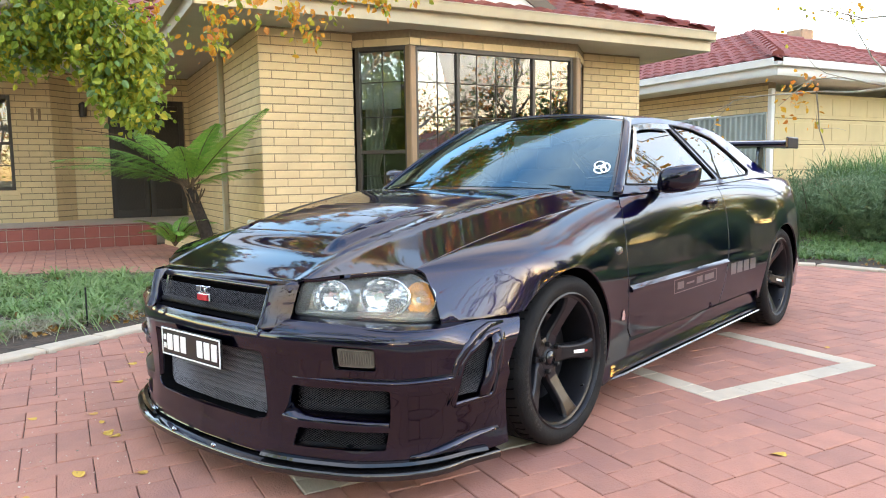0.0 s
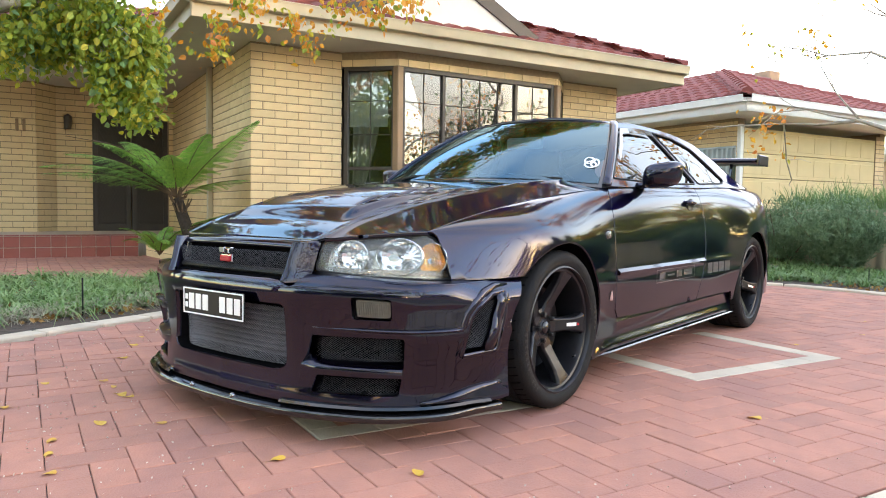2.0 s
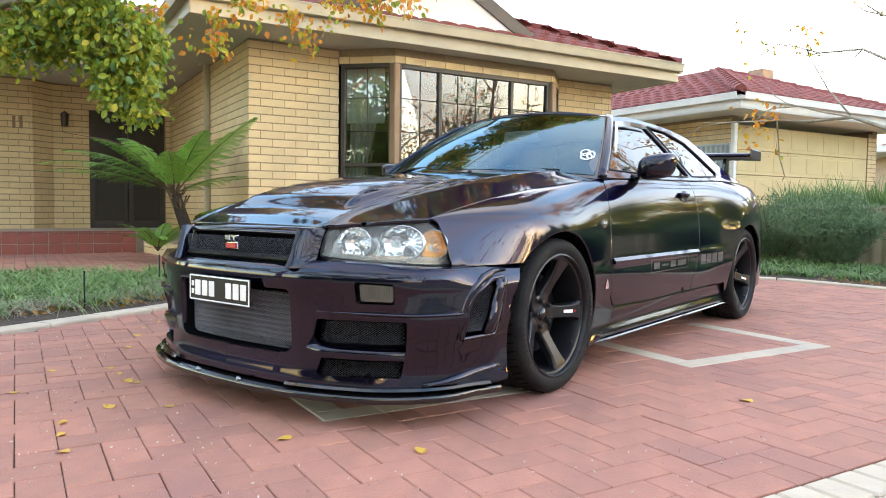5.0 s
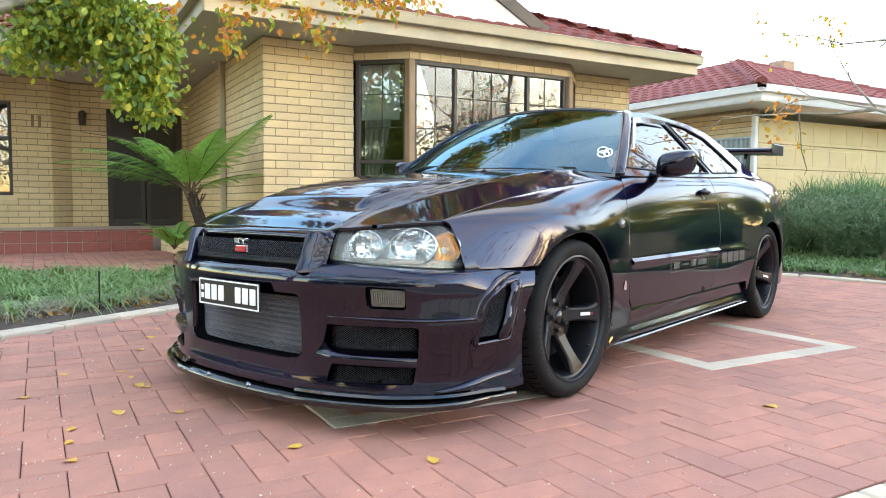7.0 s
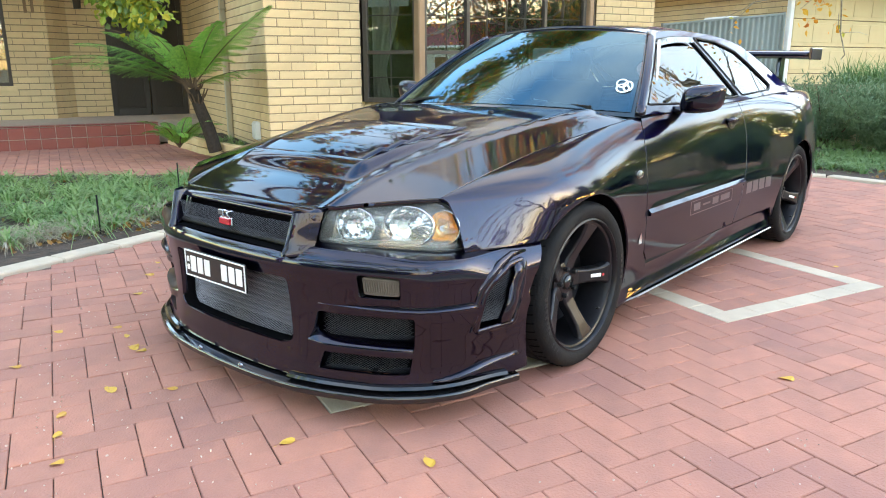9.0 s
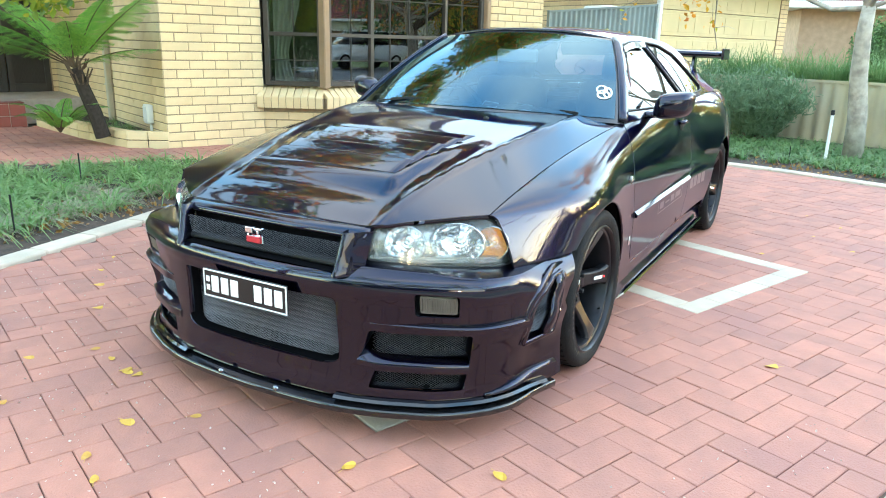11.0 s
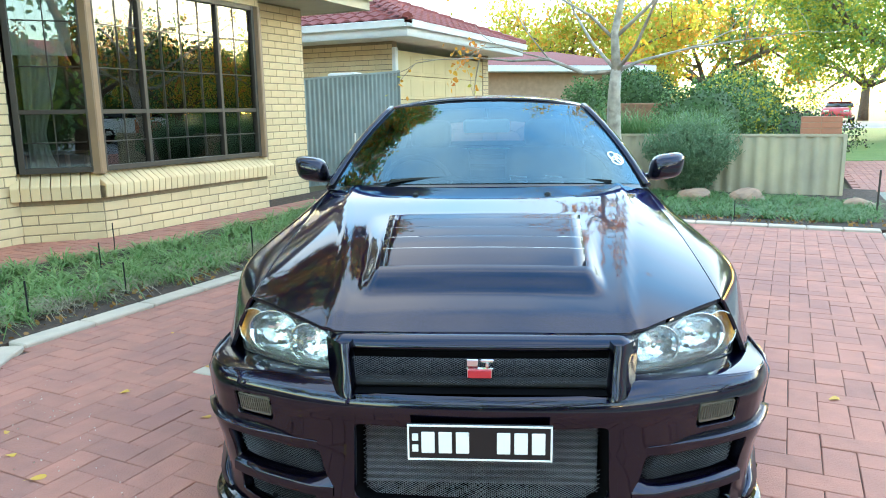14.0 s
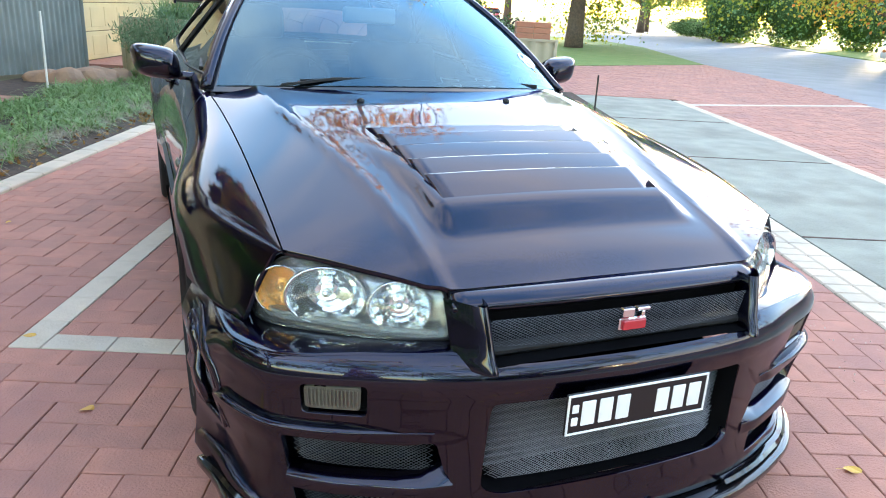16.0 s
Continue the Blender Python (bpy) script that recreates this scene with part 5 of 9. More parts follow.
def lattice(name, F, hole, depth, pitch, wire, mat, parent, skew=0.55):
    """Expanded-metal mesh behind a hole: two families of crossing wires, trimmed to the hole."""
    us, vs = [p[0] for p in hole], [p[1] for p in hole]
    e = 1e-3
    V, Fc = [], []
    w, h = max(us) - min(us), max(vs) - min(vs)
    L = w * skew + h
    nlines = int((w + h / skew) / pitch)
    for fam in (1, -1):
        for k in range(nlines + 1):
            u0 = min(us) - (h / skew if fam > 0 else 0) + k * pitch
            run = []
            m = max(6, int(h / 0.012))
            for q in range(m + 1):
                t = q / m
                v = min(vs) + h * t
                u = u0 + (h / skew) * (t if fam > 0 else 1 - t) - (0 if fam > 0 else h / skew) * 0
                if fam < 0:
                    u -= h / skew
                run.append((u, v, inside(hole, u, v)))
            seg = []
            for u, v, ok in run + [(0, 0, False)]:
                if ok:
                    seg.append((u, v))
                elif seg:
                    if len(seg) > 1:
                        b = len(V)
                        for u2, v2 in seg:
                            p = Vector(F(u2, v2))
                            du = Vector(F(u2 + e, v2)) - Vector(F(u2 - e, v2))
                            dv = Vector(F(u2, v2 + e)) - Vector(F(u2, v2 - e))
                            nn = du.cross(dv).normalized()
                            t = du.normalized()
                            c = p - nn * depth
                            V.extend([c - t * wire, c + nn * wire, c + t * wire])
                        for i in range(len(seg) - 1):
                            q = b + 3 * i
                            Fc.extend([(q, q + 3, q + 4, q + 1), (q + 1, q + 4, q + 5, q + 2)])
                    seg = []
    ob = mesh(name, V, Fc, mat, parent)
    return ob


recess("intake_recess", intake, 0.16, front_bumper)
for k in range(9):
    z = 0.262 + k * 0.0195
    part("cooler_tube", boxbm((-0.315, -0.900, z), (0.315, -0.86, z + 0.008), 0.003), ALLOY, front_bumper)
V, Fc = [], []
for k in range(8):
    z0, z1 = 0.270 + k * 0.0195, 0.2815 + k * 0.0195
    for i in range(84):
        x0 = -0.315 + i * 0.0075
        b = len(V)
        V += [(x0, -0.889, z0), (x0 + 0.00375, -0.889, z1), (x0 + 0.00375, -0.876, z1), (x0, -0.876, z0), (x0 + 0.0075, -0.889, z0), (x0 + 0.0075, -0.876, z0)]
        Fc += [(b, b + 1, b + 2, b + 3), (b + 1, b + 4, b + 5, b + 2)]
fins = mesh("fin_core", V, Fc, ALLOY, front_bumper)
fins["kind"] = "stuff"
mesh_hole = [(-0.325, 0.452), (0.325, 0.452), (0.335, 0.256), (0.295, 0.242), (-0.295, 0.242), (-0.335, 0.256)]
lattice("intake_mesh", bumper, mesh_hole, 0.045, 0.011, 0.0012, MESHALLOY, front_bumper)
for s in (1, -1):
    sg = (lambda h: h) if s > 0 else (lambda h: [(-u, v) for u, v in h][::-1])
    recess("fog_pocket", sg(fog_h), 0.03, front_bumper, BLACKPLASTIC)
    fx = [(plan_at(0.588), 0.491), (plan_at(0.695), 0.487), (plan_at(0.695), 0.433), (plan_at(0.590), 0.433)]
    fog = panel("fog_lamp", lambda u, v: tuple(Vector(bumper(u, v)) + Vector((0, 0.010, 0))), round_poly(sg(fx), 0.010), FOGLENS, front_bumper, step=0.012, lip=0.012, label="pale ribbed fog lamp lens")
    for k in range(14):
        u = plan_at(0.596 + 0.0071 * k) * s
        p, q = Vector(bumper(u, 0.441)) + Vector((0, 0.007, 0)), Vector(bumper(u, 0.484)) + Vector((0, 0.007, 0))
        part("lens_rib", sweep([p, q], circle(0.0019, 5), up=(1, 0, 0)), FOGLENS, fog)
    recess("duct_recess", sg(duct_h), 0.09, front_bumper, PAINT)
    recess("duct_recess", sg(duct2_h), 0.07, front_bumper, PAINT)
    recess("vent_recess", sg(vent_h), 0.040, front_bumper, PAINT, 0.02)
    up_mesh = [(plan_at(0.44), 0.364), (plan_at(0.736), 0.366), (plan_at(0.734), 0.280), (plan_at(0.44), 0.280)]
    lattice("duct_mesh", bumper, sg(up_mesh), 0.030, 0.012, 0.0013, MESHMETAL, front_bumper)
    lattice("duct_mesh", bumper, sg(duct2_h), 0.03, 0.012, 0.0012, MESHMETAL, front_bumper)
    vent_in = [(min(u, 1.156), v) for u, v in vent_h]
    lattice("vent_mesh", bumper, sg(vent_in), 0.028, 0.011, 0.0012, MESHMETAL, front_bumper)
    # the broad winglet shelf across the duct: it rises out of the middle panel and runs to the corner
    V, Fc = [], []
    xs = [0.404, 0.412, 0.425, 0.442, 0.47, 0.52, 0.58, 0.64, 0.69, 0.738]
    for k, x in enumerate(xs):
        e = smooth(0.400, 0.47, x)
        front = Vector(bumper(s * plan_at(x), 0.262))
        ahead = Vector((s * 0.35, -0.93, 0)) * (0.004 + 0.010 * e)
        rise = 0.046 * (1 - smooth(0.41, 0.50, x)) + 0.016
        for dy, dz in ((-0.002, -0.026), (0.0, -0.010), (-0.004, 0.0), (-0.010, 0.003)):
            V.append(front + ahead * (1 + dy * 20) + Vector((0, 0, dz)))
        V.append(front + Vector((s * -0.012, 0.035, 0.008 + rise * 0.5)))
        V.append(front + Vector((s * -0.022, 0.075, rise)))
    for k in range(len(xs) - 1):
        for j in range(5):
            q = 6 * k + j
            f = (q, q + 6, q + 7, q + 1)
            Fc.append(f if s > 0 else f[::-1])
    mesh("duct_winglet", V, Fc, PAINT, front_bumper, True).data.set_sharp_from_angle(angle=radians(50))
    # raised frame round the side vent, and the upright blade that divides it
    rim = [Vector(bumper(u, v)) for u, v in sg(vent_h)]
    part("vent_rim", sweep(rim, [(-0.010, -0.004), (-0.004, -0.010), (0.006, -0.009), (0.010, -0.002), (0.006, 0.005), (-0.008, 0.005)], closed=True, up=(s, -0.4, 0)), PAINT, front_bumper, smooth=True)
    bl = [Vector(bumper(s * (1.108 + 0.052 * smooth(0, 1, k / 7)), 0.302 + 0.200 * k / 7)) for k in range(8)]
    part("vent_blade", sweep([p + Vector((s * -0.010, 0.004, 0)) for p in bl], [(-0.022, -0.006), (0.018, -0.012), (0.026, 0.0), (0.018, 0.012), (-0.020, 0.012)], up=(s, -0.25, 0)), PAINT, front_bumper, smooth=True)
    # swollen brow that runs from the wing edge down round the vent
    brow = [Vector(bumper(s * u, z)) for u, z in ((1.215, 0.530), (1.150, 0.526), (1.085, 0.508), (1.035, 0.478), (1.008, 0.440), (0.994, 0.400), (0.982, 0.350), (0.972, 0.300))]
    part("vent_brow", sweep(brow, [(-0.016, -0.003), (-0.008, 0.005), (0.004, 0.007), (0.014, 0.004), (0.018, -0.003)], up=(s * 0.95, -0.4, 0.1), scales=[0.3, 0.8, 1.0, 1.0, 0.95, 0.85, 0.6, 0.2]), PAINT, front_bumper, smooth=True)
    # ledge line and lower canard
    led = [Vector(bumper(s * u, 0.392)) for u in np.linspace(0.452, 0.985, 18)]
    part("bumper_ledge", sweep(led, [(s * -0.006, -0.009), (s * 0.006, -0.008), (s * 0.017, -0.003), (s * 0.017, 0.002), (s * -0.006, 0.008)], up=(0, 0, 1), scales=[0.2 + 0.9 * smooth(0, 7, k) for k in range(18)]), PAINT, front_bumper, smooth=True)
    can = [Vector(bumper(s * u, 0.148 + 0.040 * smooth(0.86, 1.17, u))) for u in np.linspace(0.84, 1.17, 11)]
    part("bumper_canard", sweep(can, [(s * -0.012, -0.005), (s * 0.018, -0.003), (s * 0.022, 0.001), (s * -0.012, 0.018)], up=(0, 0, 1), scales=[0.2 + 1.0 * math.sin(math.pi * min(k + 1, 10) / 12) for k in range(11)]), PAINT, front_bumper, smooth=True)

# splitter
lip_path, lip_in = [], []
for u in np.linspace(-1.17, 1.17, 57):
    b0 = Vector(bumper(u, 0.13))
    b1 = Vector(bumper(u + 0.01, 0.13)) - Vector(bumper(u - 0.01, 0.13))
    nn = Vector((b1.y, -b1.x, 0)).normalized()
    f = 1 - smooth(0.90, 1.20, abs(u))
    lip_path.append((b0 + nn * (0.012 + 0.030 * f), b0 - nn * 0.10))
V, Fc = [], []
for o, i_ in lip_path:
    V += [(i_.x, i_.y, 0.126), (o.x * 0.97 + i_.x * 0.03, o.y * 0.97 + i_.y * 0.03, 0.118), (o.x, o.y, 0.112), (o.x, o.y, 0.098), (o.x * 0.97 + i_.x * 0.03, o.y * 0.97 + i_.y * 0.03, 0.092), (i_.x, i_.y, 0.092)]
for i in range(len(lip_path) - 1):
    for j in range(6):
        q = i * 6
        Fc.append((q + j, q + (j + 1) % 6, q + 6 + (j + 1) % 6, q + 6 + j))
Fc += [(0, 1, 2, 3, 4, 5), tuple(range(len(V) - 1, len(V) - 7, -1))]
splitter = mesh("front_splitter", V, Fc, GLOSSBLACK, front_bumper, True, "gloss black splitter")
bm = bmesh.new()
bm.from_mesh(splitter.data)
bmesh.ops.recalc_face_normals(bm, faces=bm.faces)
bm.to_mesh(splitter.data)
bm.free()
md = splitter.modifiers.new("edges", "BEVEL")
md.width, md.segments, md.limit_method, md.angle_limit = 0.003, 2, "ANGLE", radians(30)
for s in (1, -1):
    seam = [Vector(bumper(s * u, 0.136)) + Vector((0, 0, 0)) for u in np.linspace(0.335, 1.12, 24)]
    off = []
    for u, p in zip(np.linspace(0.335, 1.12, 24), seam):
        b1 = Vector(bumper(u + 0.01, 0.13)) - Vector(bumper(u - 0.01, 0.13))
        nn = Vector((b1.y, -b1.x, 0)).normalized()
        off.append(p + Vector((s * nn.x, nn.y, 0)) * 0.012)
    part("splitter_strip", sweep(off, [(s * -0.010, -0.008), (s * 0.008, -0.008), (s * 0.012, -0.004), (s * 0.004, 0.004), (s * -0.010, 0.006)], up=(0, 0, 1)), GLOSSBLACK, splitter, smooth=True).data.set_sharp_from_angle(angle=radians(32))
for x in (-0.125, 0.125):
    ob = part("splitter_bolt", lathe([(0.0, 0.011), (0.006, 0.011), (0.010, 0.008), (0.012, 0.0)], 14, "y"), DARKCHROME, splitter, "bright splitter bolt", smooth=True)
    u = plan_at(abs(x)) * (1 if x > 0 else -1)
    ob.rotation_euler = (radians(180), 0, 0)
    ob.location = Vector(bumper(u, 0.128)) + Vector((0, -0.030, -0.006))

# ---- grille and nose ----
part("nose_bar", sweep([(x, -0.905 + 0.05 * (abs(x) / 0.4) ** 2.6 * 0.5, 0.664 - 0.004 * (x / 0.4) ** 2) for x in np.linspace(-0.402, 0.402, 25)],
            [(-0.040, 0.021), (-0.015, 0.017), (0.012, 0.006), (0.022, -0.006), (0.018, -0.013), (-0.02, -0.015), (-0.040, -0.012)], up=(0, 0, 1)), PAINT, car, smooth=True)
grille = thing("grille", "", "")
grille.parent = car


def grille_f(u, v):
    return (u, -0.940 + 0.10 * u * u + (v - 0.6) * -0.10, v)


# black back and floor put the shade of the grille mouth into colour
mesh("grille_back", [(x, -0.86, z) for x, z in ((-0.38, 0.66), (0.38, 0.66), (0.37, 0.54), (-0.37, 0.54))], [(0, 1, 2, 3)], LINERSHADE, grille)
mesh("grille_floor", [(-0.37, -0.965, 0.548), (0.37, -0.965, 0.548), (0.37, -0.85, 0.552), (-0.37, -0.85, 0.552)], [(0, 1, 2, 3)], LINERSHADE, grille)
lattice("grille_mesh", grille_f, [(-0.356, 0.650), (0.356, 0.650), (0.346, 0.562), (-0.346, 0.562)], 0.0, 0.0115, 0.0010, MESHMETAL, grille)
part("lower_bar", boxbm((-0.345, -0.935, 0.552), (0.345, -0.90, 0.575), 0.008), BLACKPLASTIC, grille)
for s in (1, -1):
    # painted upright that curves from the grille mouth round to the lamp, its foot swelling into the bumper
    V, Fc = [], []
    cols = [(0.326, 0.045), (0.329, 0.012), (0.334, 0.002), (0.343, -0.002), (0.353, 0.004), (0.366, 0.018), (0.384, 0.042), (0.404, 0.070)]
    zs_ = [0.538, 0.546, 0.560, 0.585, 0.615, 0.640, 0.658, 0.672]
    for z in zs_:
        q = (z - 0.545) / 0.12
        foot = 0.010 * (1 - smooth(0.545, 0.575, z))
        for x, y in cols:
            V.append((s * (x + 0.012 * q), -0.974 - foot + y + 0.022 * q + 0.010 * q * q, z))
    n = len(cols)
    for i in range(len(zs_) - 1):
        for j in range(n - 1):
            f = (i * n + j, i * n + j + 1, (i + 1) * n + j + 1, (i + 1) * n + j)
            Fc.append(f if s > 0 else f[::-1])
    mesh("grille_post", V, Fc, PAINT, grille, True, "glossy painted upright at the grille end")
# badge: plain bars, white over red, on the grille
badge = part("badge", boxbm((-0.035, -0.958, 0.587), (0.035, -0.946, 0.617), 0.003), CHROME, grille, "small white and red grille badge")
for x0, x1, z0, z1, mt in ((-0.034, -0.004, 0.622, 0.642, CHROME), (0.003, 0.036, 0.634, 0.642, CHROME), (0.015, 0.024, 0.621, 0.634, CHROME), (-0.030, 0.030, 0.591, 0.613, BADGERED)):
    part("badge_bar", boxbm((x0, -0.966, z0), (x1, -0.950, z1), 0.002), mt, badge)

# ---- number plate: black, white rim, plain bars ----
plate = part("number_plate", boxbm((-0.186, -1.018, 0.388), (0.186, -1.010, 0.488), 0.003), PLATEBLACK, front_bumper, "black number plate with white rim and plain bars")
for lo, hi in (((-0.184, -1.0205, 0.390), (0.184, -1.0165, 0.395)), ((-0.184, -1.0205, 0.481), (0.184, -1.0165, 0.486)), ((-0.184, -1.0205, 0.395), (-0.179, -1.0165, 0.481)), ((0.179, -1.0205, 0.395), (0.184, -1.0165, 0.481))):
    part("plate_rim", boxbm(lo, hi, 0.001), WHITEVINYL, plate)
for x in (-0.148, -0.104, -0.060, 0.044, 0.088, 0.132):
    part("plate_bar", boxbm((x, -1.0205, 0.409), (x + 0.034, -1.0165, 0.467), 0.003), WHITEVINYL, plate)
for z in (0.412, 0.442):
    part("plate_bar", boxbm((-0.172, -1.0205, z), (-0.156, -1.0165, z + 0.02), 0.002), WHITEVINYL, plate)
part("plate_bracket", boxbm((-0.12, -1.010, 0.41), (0.12, -0.975, 0.47), 0.004), BLACKPLASTIC, plate)

# ---- headlights ----
hl_x = knots([0.0, 0.12, 0.25, 0.36, 0.46, 0.55], [0.392, 0.490, 0.593, 0.668, 0.724, 0.758])
hl_y = knots([0.0, 0.12, 0.25, 0.36, 0.46, 0.55], [-0.902, -0.846, -0.772, -0.704, -0.640, -0.575])


def lamp_f(u, v):
    k = smooth(0.28, 0.50, u)
    lean = (0.02 + 0.22 * (v - 0.56) + 1.1 * max(0.0, v - 0.63) ** 2 * 8) * (1 - k) + k * 0.10 * (v - 0.56)
    return (hl_x(u) + 0.04 * (v - 0.56) * (1 - k) - k * 0.40 * max(0.0, v - 0.60), hl_y(u) + lean - 0.006 * math.sin(math.pi * min(max(u / 0.55, 0), 1)), v)


lamp_out = round_poly([(0.004, 0.578), (0.10, 0.568), (0.30, 0.556), (0.50, 0.550), (0.545, 0.553), (0.547, 0.630), (0.49, 0.690), (0.44, 0.702), (0.30, 0.697), (0.12, 0.684), (0.006, 0.676)], 0.015)
for s in (1, -1):
    F = mirror(lamp_f, s)
    lamp = panel("headlight", F, lamp_out, LENS, car, step=0.025, lip=0.010, flip=s < 0, label="clear headlight lens with round reflectors and amber corner")
    lamp.visible_shadow = False

    def deep(d):
        return lambda u, v: tuple(Vector(F(u, v)) + Vector((s * -0.30, 0.95, -0.1)).normalized() * d)
    inner = [(u * 0.985 + 0.004, 0.625 + (v - 0.625) * 0.98) for u, v in lamp_out]
    panel("lamp_housing", deep(0.072), inner, LAMPGREY, lamp, step=0.03, lip=0.0, flip=s < 0)
    V, Fc = [], []
    n = len(inner)
    for u, v in inner:
        V += [F(u, v), deep(0.072)(u, v)]
    for i in range(n):
        j = (i + 1) % n
        Fc.append((2 * i, 2 * j, 2 * j + 1, 2 * i + 1))
    mesh("lamp_wall", V, Fc, LAMPGREY, lamp)
    aim = Vector((s * 0.34, -1, 0.12)).normalized().to_track_quat("Z", "Y").to_matrix().to_4x4()
    for u, v, r, wide, kind in ((0.116, 0.626, 0.054, 1.16, "reflector_bowl"), (0.292, 0.628, 0.059, 1.38, "reflector_bowl"), (0.446, 0.622, 0.052, 0.98, "indicator_bowl")):
        c = Vector(deep(0.066)(u, v))
        amber = kind == "indicator_bowl"
        mt = AMBER if amber else REFLECTOR
        dish = lathe([(0.040, r * 1.06), (0.043, r * 1.03), (0.040, r), (0.028, r * 0.90), (0.017, r * 0.74), (0.008, r * 0.54), (0.002, r * 0.34), (0.0, r * 0.16), (0.0, 0.0)], 18, "z")
        bowl = part(kind, dish, mt, lamp, "amber corner indicator" if amber else "faceted bright reflector bowl", smooth=False)
        bowl.matrix_local = Matrix.Translation(c) @ aim @ Matrix.Diagonal((wide, 1, 1, 1))
        part("bulb_cap", lathe([(0.0, 0.011), (0.022, 0.010), (0.029, 0.007), (0.031, 0.0)], 14, "z"), mt if amber else CHROME, bowl, smooth=True)
        part("bowl_ring", lathe([(0.038, r * 1.02), (0.045, r * 1.04), (0.046, r * 1.09), (0.038, r * 1.12)], 32, "z"), LAMPRIM, bowl, smooth=True)
    # stepped bezel under the bowls
    for k, (z, d) in enumerate(((0.586, 0.020), (0.578, 0.012))):
        step_ = [Vector(deep(d + 0.012)(u, z - 0.030 * u * 0.6)) for u in np.linspace(0.03, 0.50, 12)]
        part("bezel_step", sweep(step_, [(-0.012, -0.004), (0.012, -0.004), (0.012, 0.004), (-0.012, 0.004)]), LAMPGREY, lamp, smooth=False)
    # painted shelf from the bumper's crest back to the lamp
    low_v = knots([0.0, 0.10, 0.30, 0.50, 0.55], [0.578, 0.568, 0.556, 0.550, 0.553])
    top_z = knots([p[0] for p in top_r], [p[1] for p in top_r])
    V, Fc = [], []
    for k in range(25):
        u = 0.66 * k / 24 - 0.045
        a_ = 0.345 + (1.16 - 0.345) * (k / 24) ** 1.08
        B = Vector(bumper(s * a_, top_z(a_) - 0.004))
        past = max(0.0, u - 0.546)
        u = min(max(u, 0.0), 0.546)
        L_ = Vector(F(u, low_v(u))) + Vector((s * 0.25 * past, 0.012 + 1.6 * past, -0.002))
        V += [B, B.lerp(L_, 0.3) + Vector((0, 0, 0.004)), B.lerp(L_, 0.65) + Vector((0, 0, 0.004)), L_]
    for k in range(24):
        for j in range(3):
            q = 4 * k + j
            f = (q, q + 4, q + 5, q + 1)
            Fc.append(f if s > 0 else f[::-1])
    mesh("bumper_shelf", V, Fc, PAINT, front_bumper, True)
    seal = [Vector(F(u, v)) + Vector((0, 0.002, 0)) for u, v in lamp_out]
    part("lamp_seal", sweep(seal, circle(0.004, 5), closed=True, up=(s * 0.4, -0.9, 0.1)), BLACKPLASTIC, lamp)

# ---- cabin ----
rail_z = knots([1.15, 1.3, 1.6, 1.95, 2.2, 2.35], [1.268, 1.292, 1.306, 1.296, 1.270, 1.245])


def cab_x(y, z):
    """Tumblehome of the cabin sides."""
    x = edge_x(y) + 0.012 - (z - edge_z(y)) * (0.62 + 0.10 * smooth(0.6, 1.3, y))
    x -= 0.05 * max(0.0, z - 1.10) ** 2 * 6
    x -= 0.10 * smooth(2.2, 3.1, y) * (1 - smooth(0.95, 1.25, z)) * smooth(0.95, 1.05, z) * 0.3
    return x


def cab(y, z):
    return (cab_x(y, z), y, z)


A0, A1 = (0.655, 0.915), (1.20, 1.282)
side_out = [A0, (0.83, 1.045), (1.02, 1.175), A1, (1.4, rail_z(1.4)), (1.6, rail_z(1.6)), (1.95, rail_z(1.95)), (2.2, rail_z(2.2)), (2.36, 1.236), (2.58, 1.135), (2.78, 1.045), (2.98, 0.966)]
side_out += [(y, edge_z(y) - 0.002) for y in (2.8, 2.5, 2.2, 1.9, 1.6, 1.3, 1.0, 0.8)]
door_glass = round_poly([(0.742, 0.955), (0.932, 1.095), (1.165, 1.246), (1.40, 1.268), (1.62, 1.272), (1.80, 0.962), (1.3, 0.945)], 0.02, 3)
quart_glass = round_poly([(1.68, 1.272), (1.95, 1.258), (2.17, 1.205), (2.44, 1.010), (2.36, 0.985), (1.86, 0.965)], 0.02, 3)
screen_c = ((0.395, 0.948), (1.135, 1.318))


def edge_line(w):
    y = A0[0] + (A1[0] - A0[0]) * w
    z = A0[1] + (A1[1] - A0[1]) * w + 0.018 * math.sin(math.pi * w)
    return Vector((cab_x(y, z), y, z))


def screen(u, w):
    e = edge_line(w)
    c = Vector((0, screen_c[0][0] + (screen_c[1][0] - screen_c[0][0]) * w, screen_c[0][1] + (screen_c[1][1] - screen_c[0][1]) * w + 0.022 * math.sin(math.pi * w)))
    k = abs(u) ** 2.2
    return (u * e.x, c.y + (e.y - c.y) * k, c.z + (e.z - c.z) * k)


def unit(F, sx=1.0, sy=1.0):
    return lambda a, b: F(a / sx, b / sy)


SX, SY = 0.62, 0.80
scr_out = [(-SX * 0.95, 0.012), (SX * 0.95, 0.012), (SX * 0.955, 0.40), (SX * 0.945, SY * 0.955), (0, SY * 0.965), (-SX * 0.945, SY * 0.955), (-SX * 0.955, 0.40)]
windscreen = panel("windscreen", unit(screen, SX, SY), scr_out, CARGLASS, car, step=0.05, lip=0.004, label="blue-tinted windscreen")
windscreen.visible_shadow = False
frame_out = [(-SX, -0.02), (SX, -0.02), (SX, 0.40), (SX, SY), (0, SY), (-SX, SY), (-SX, 0.40)]
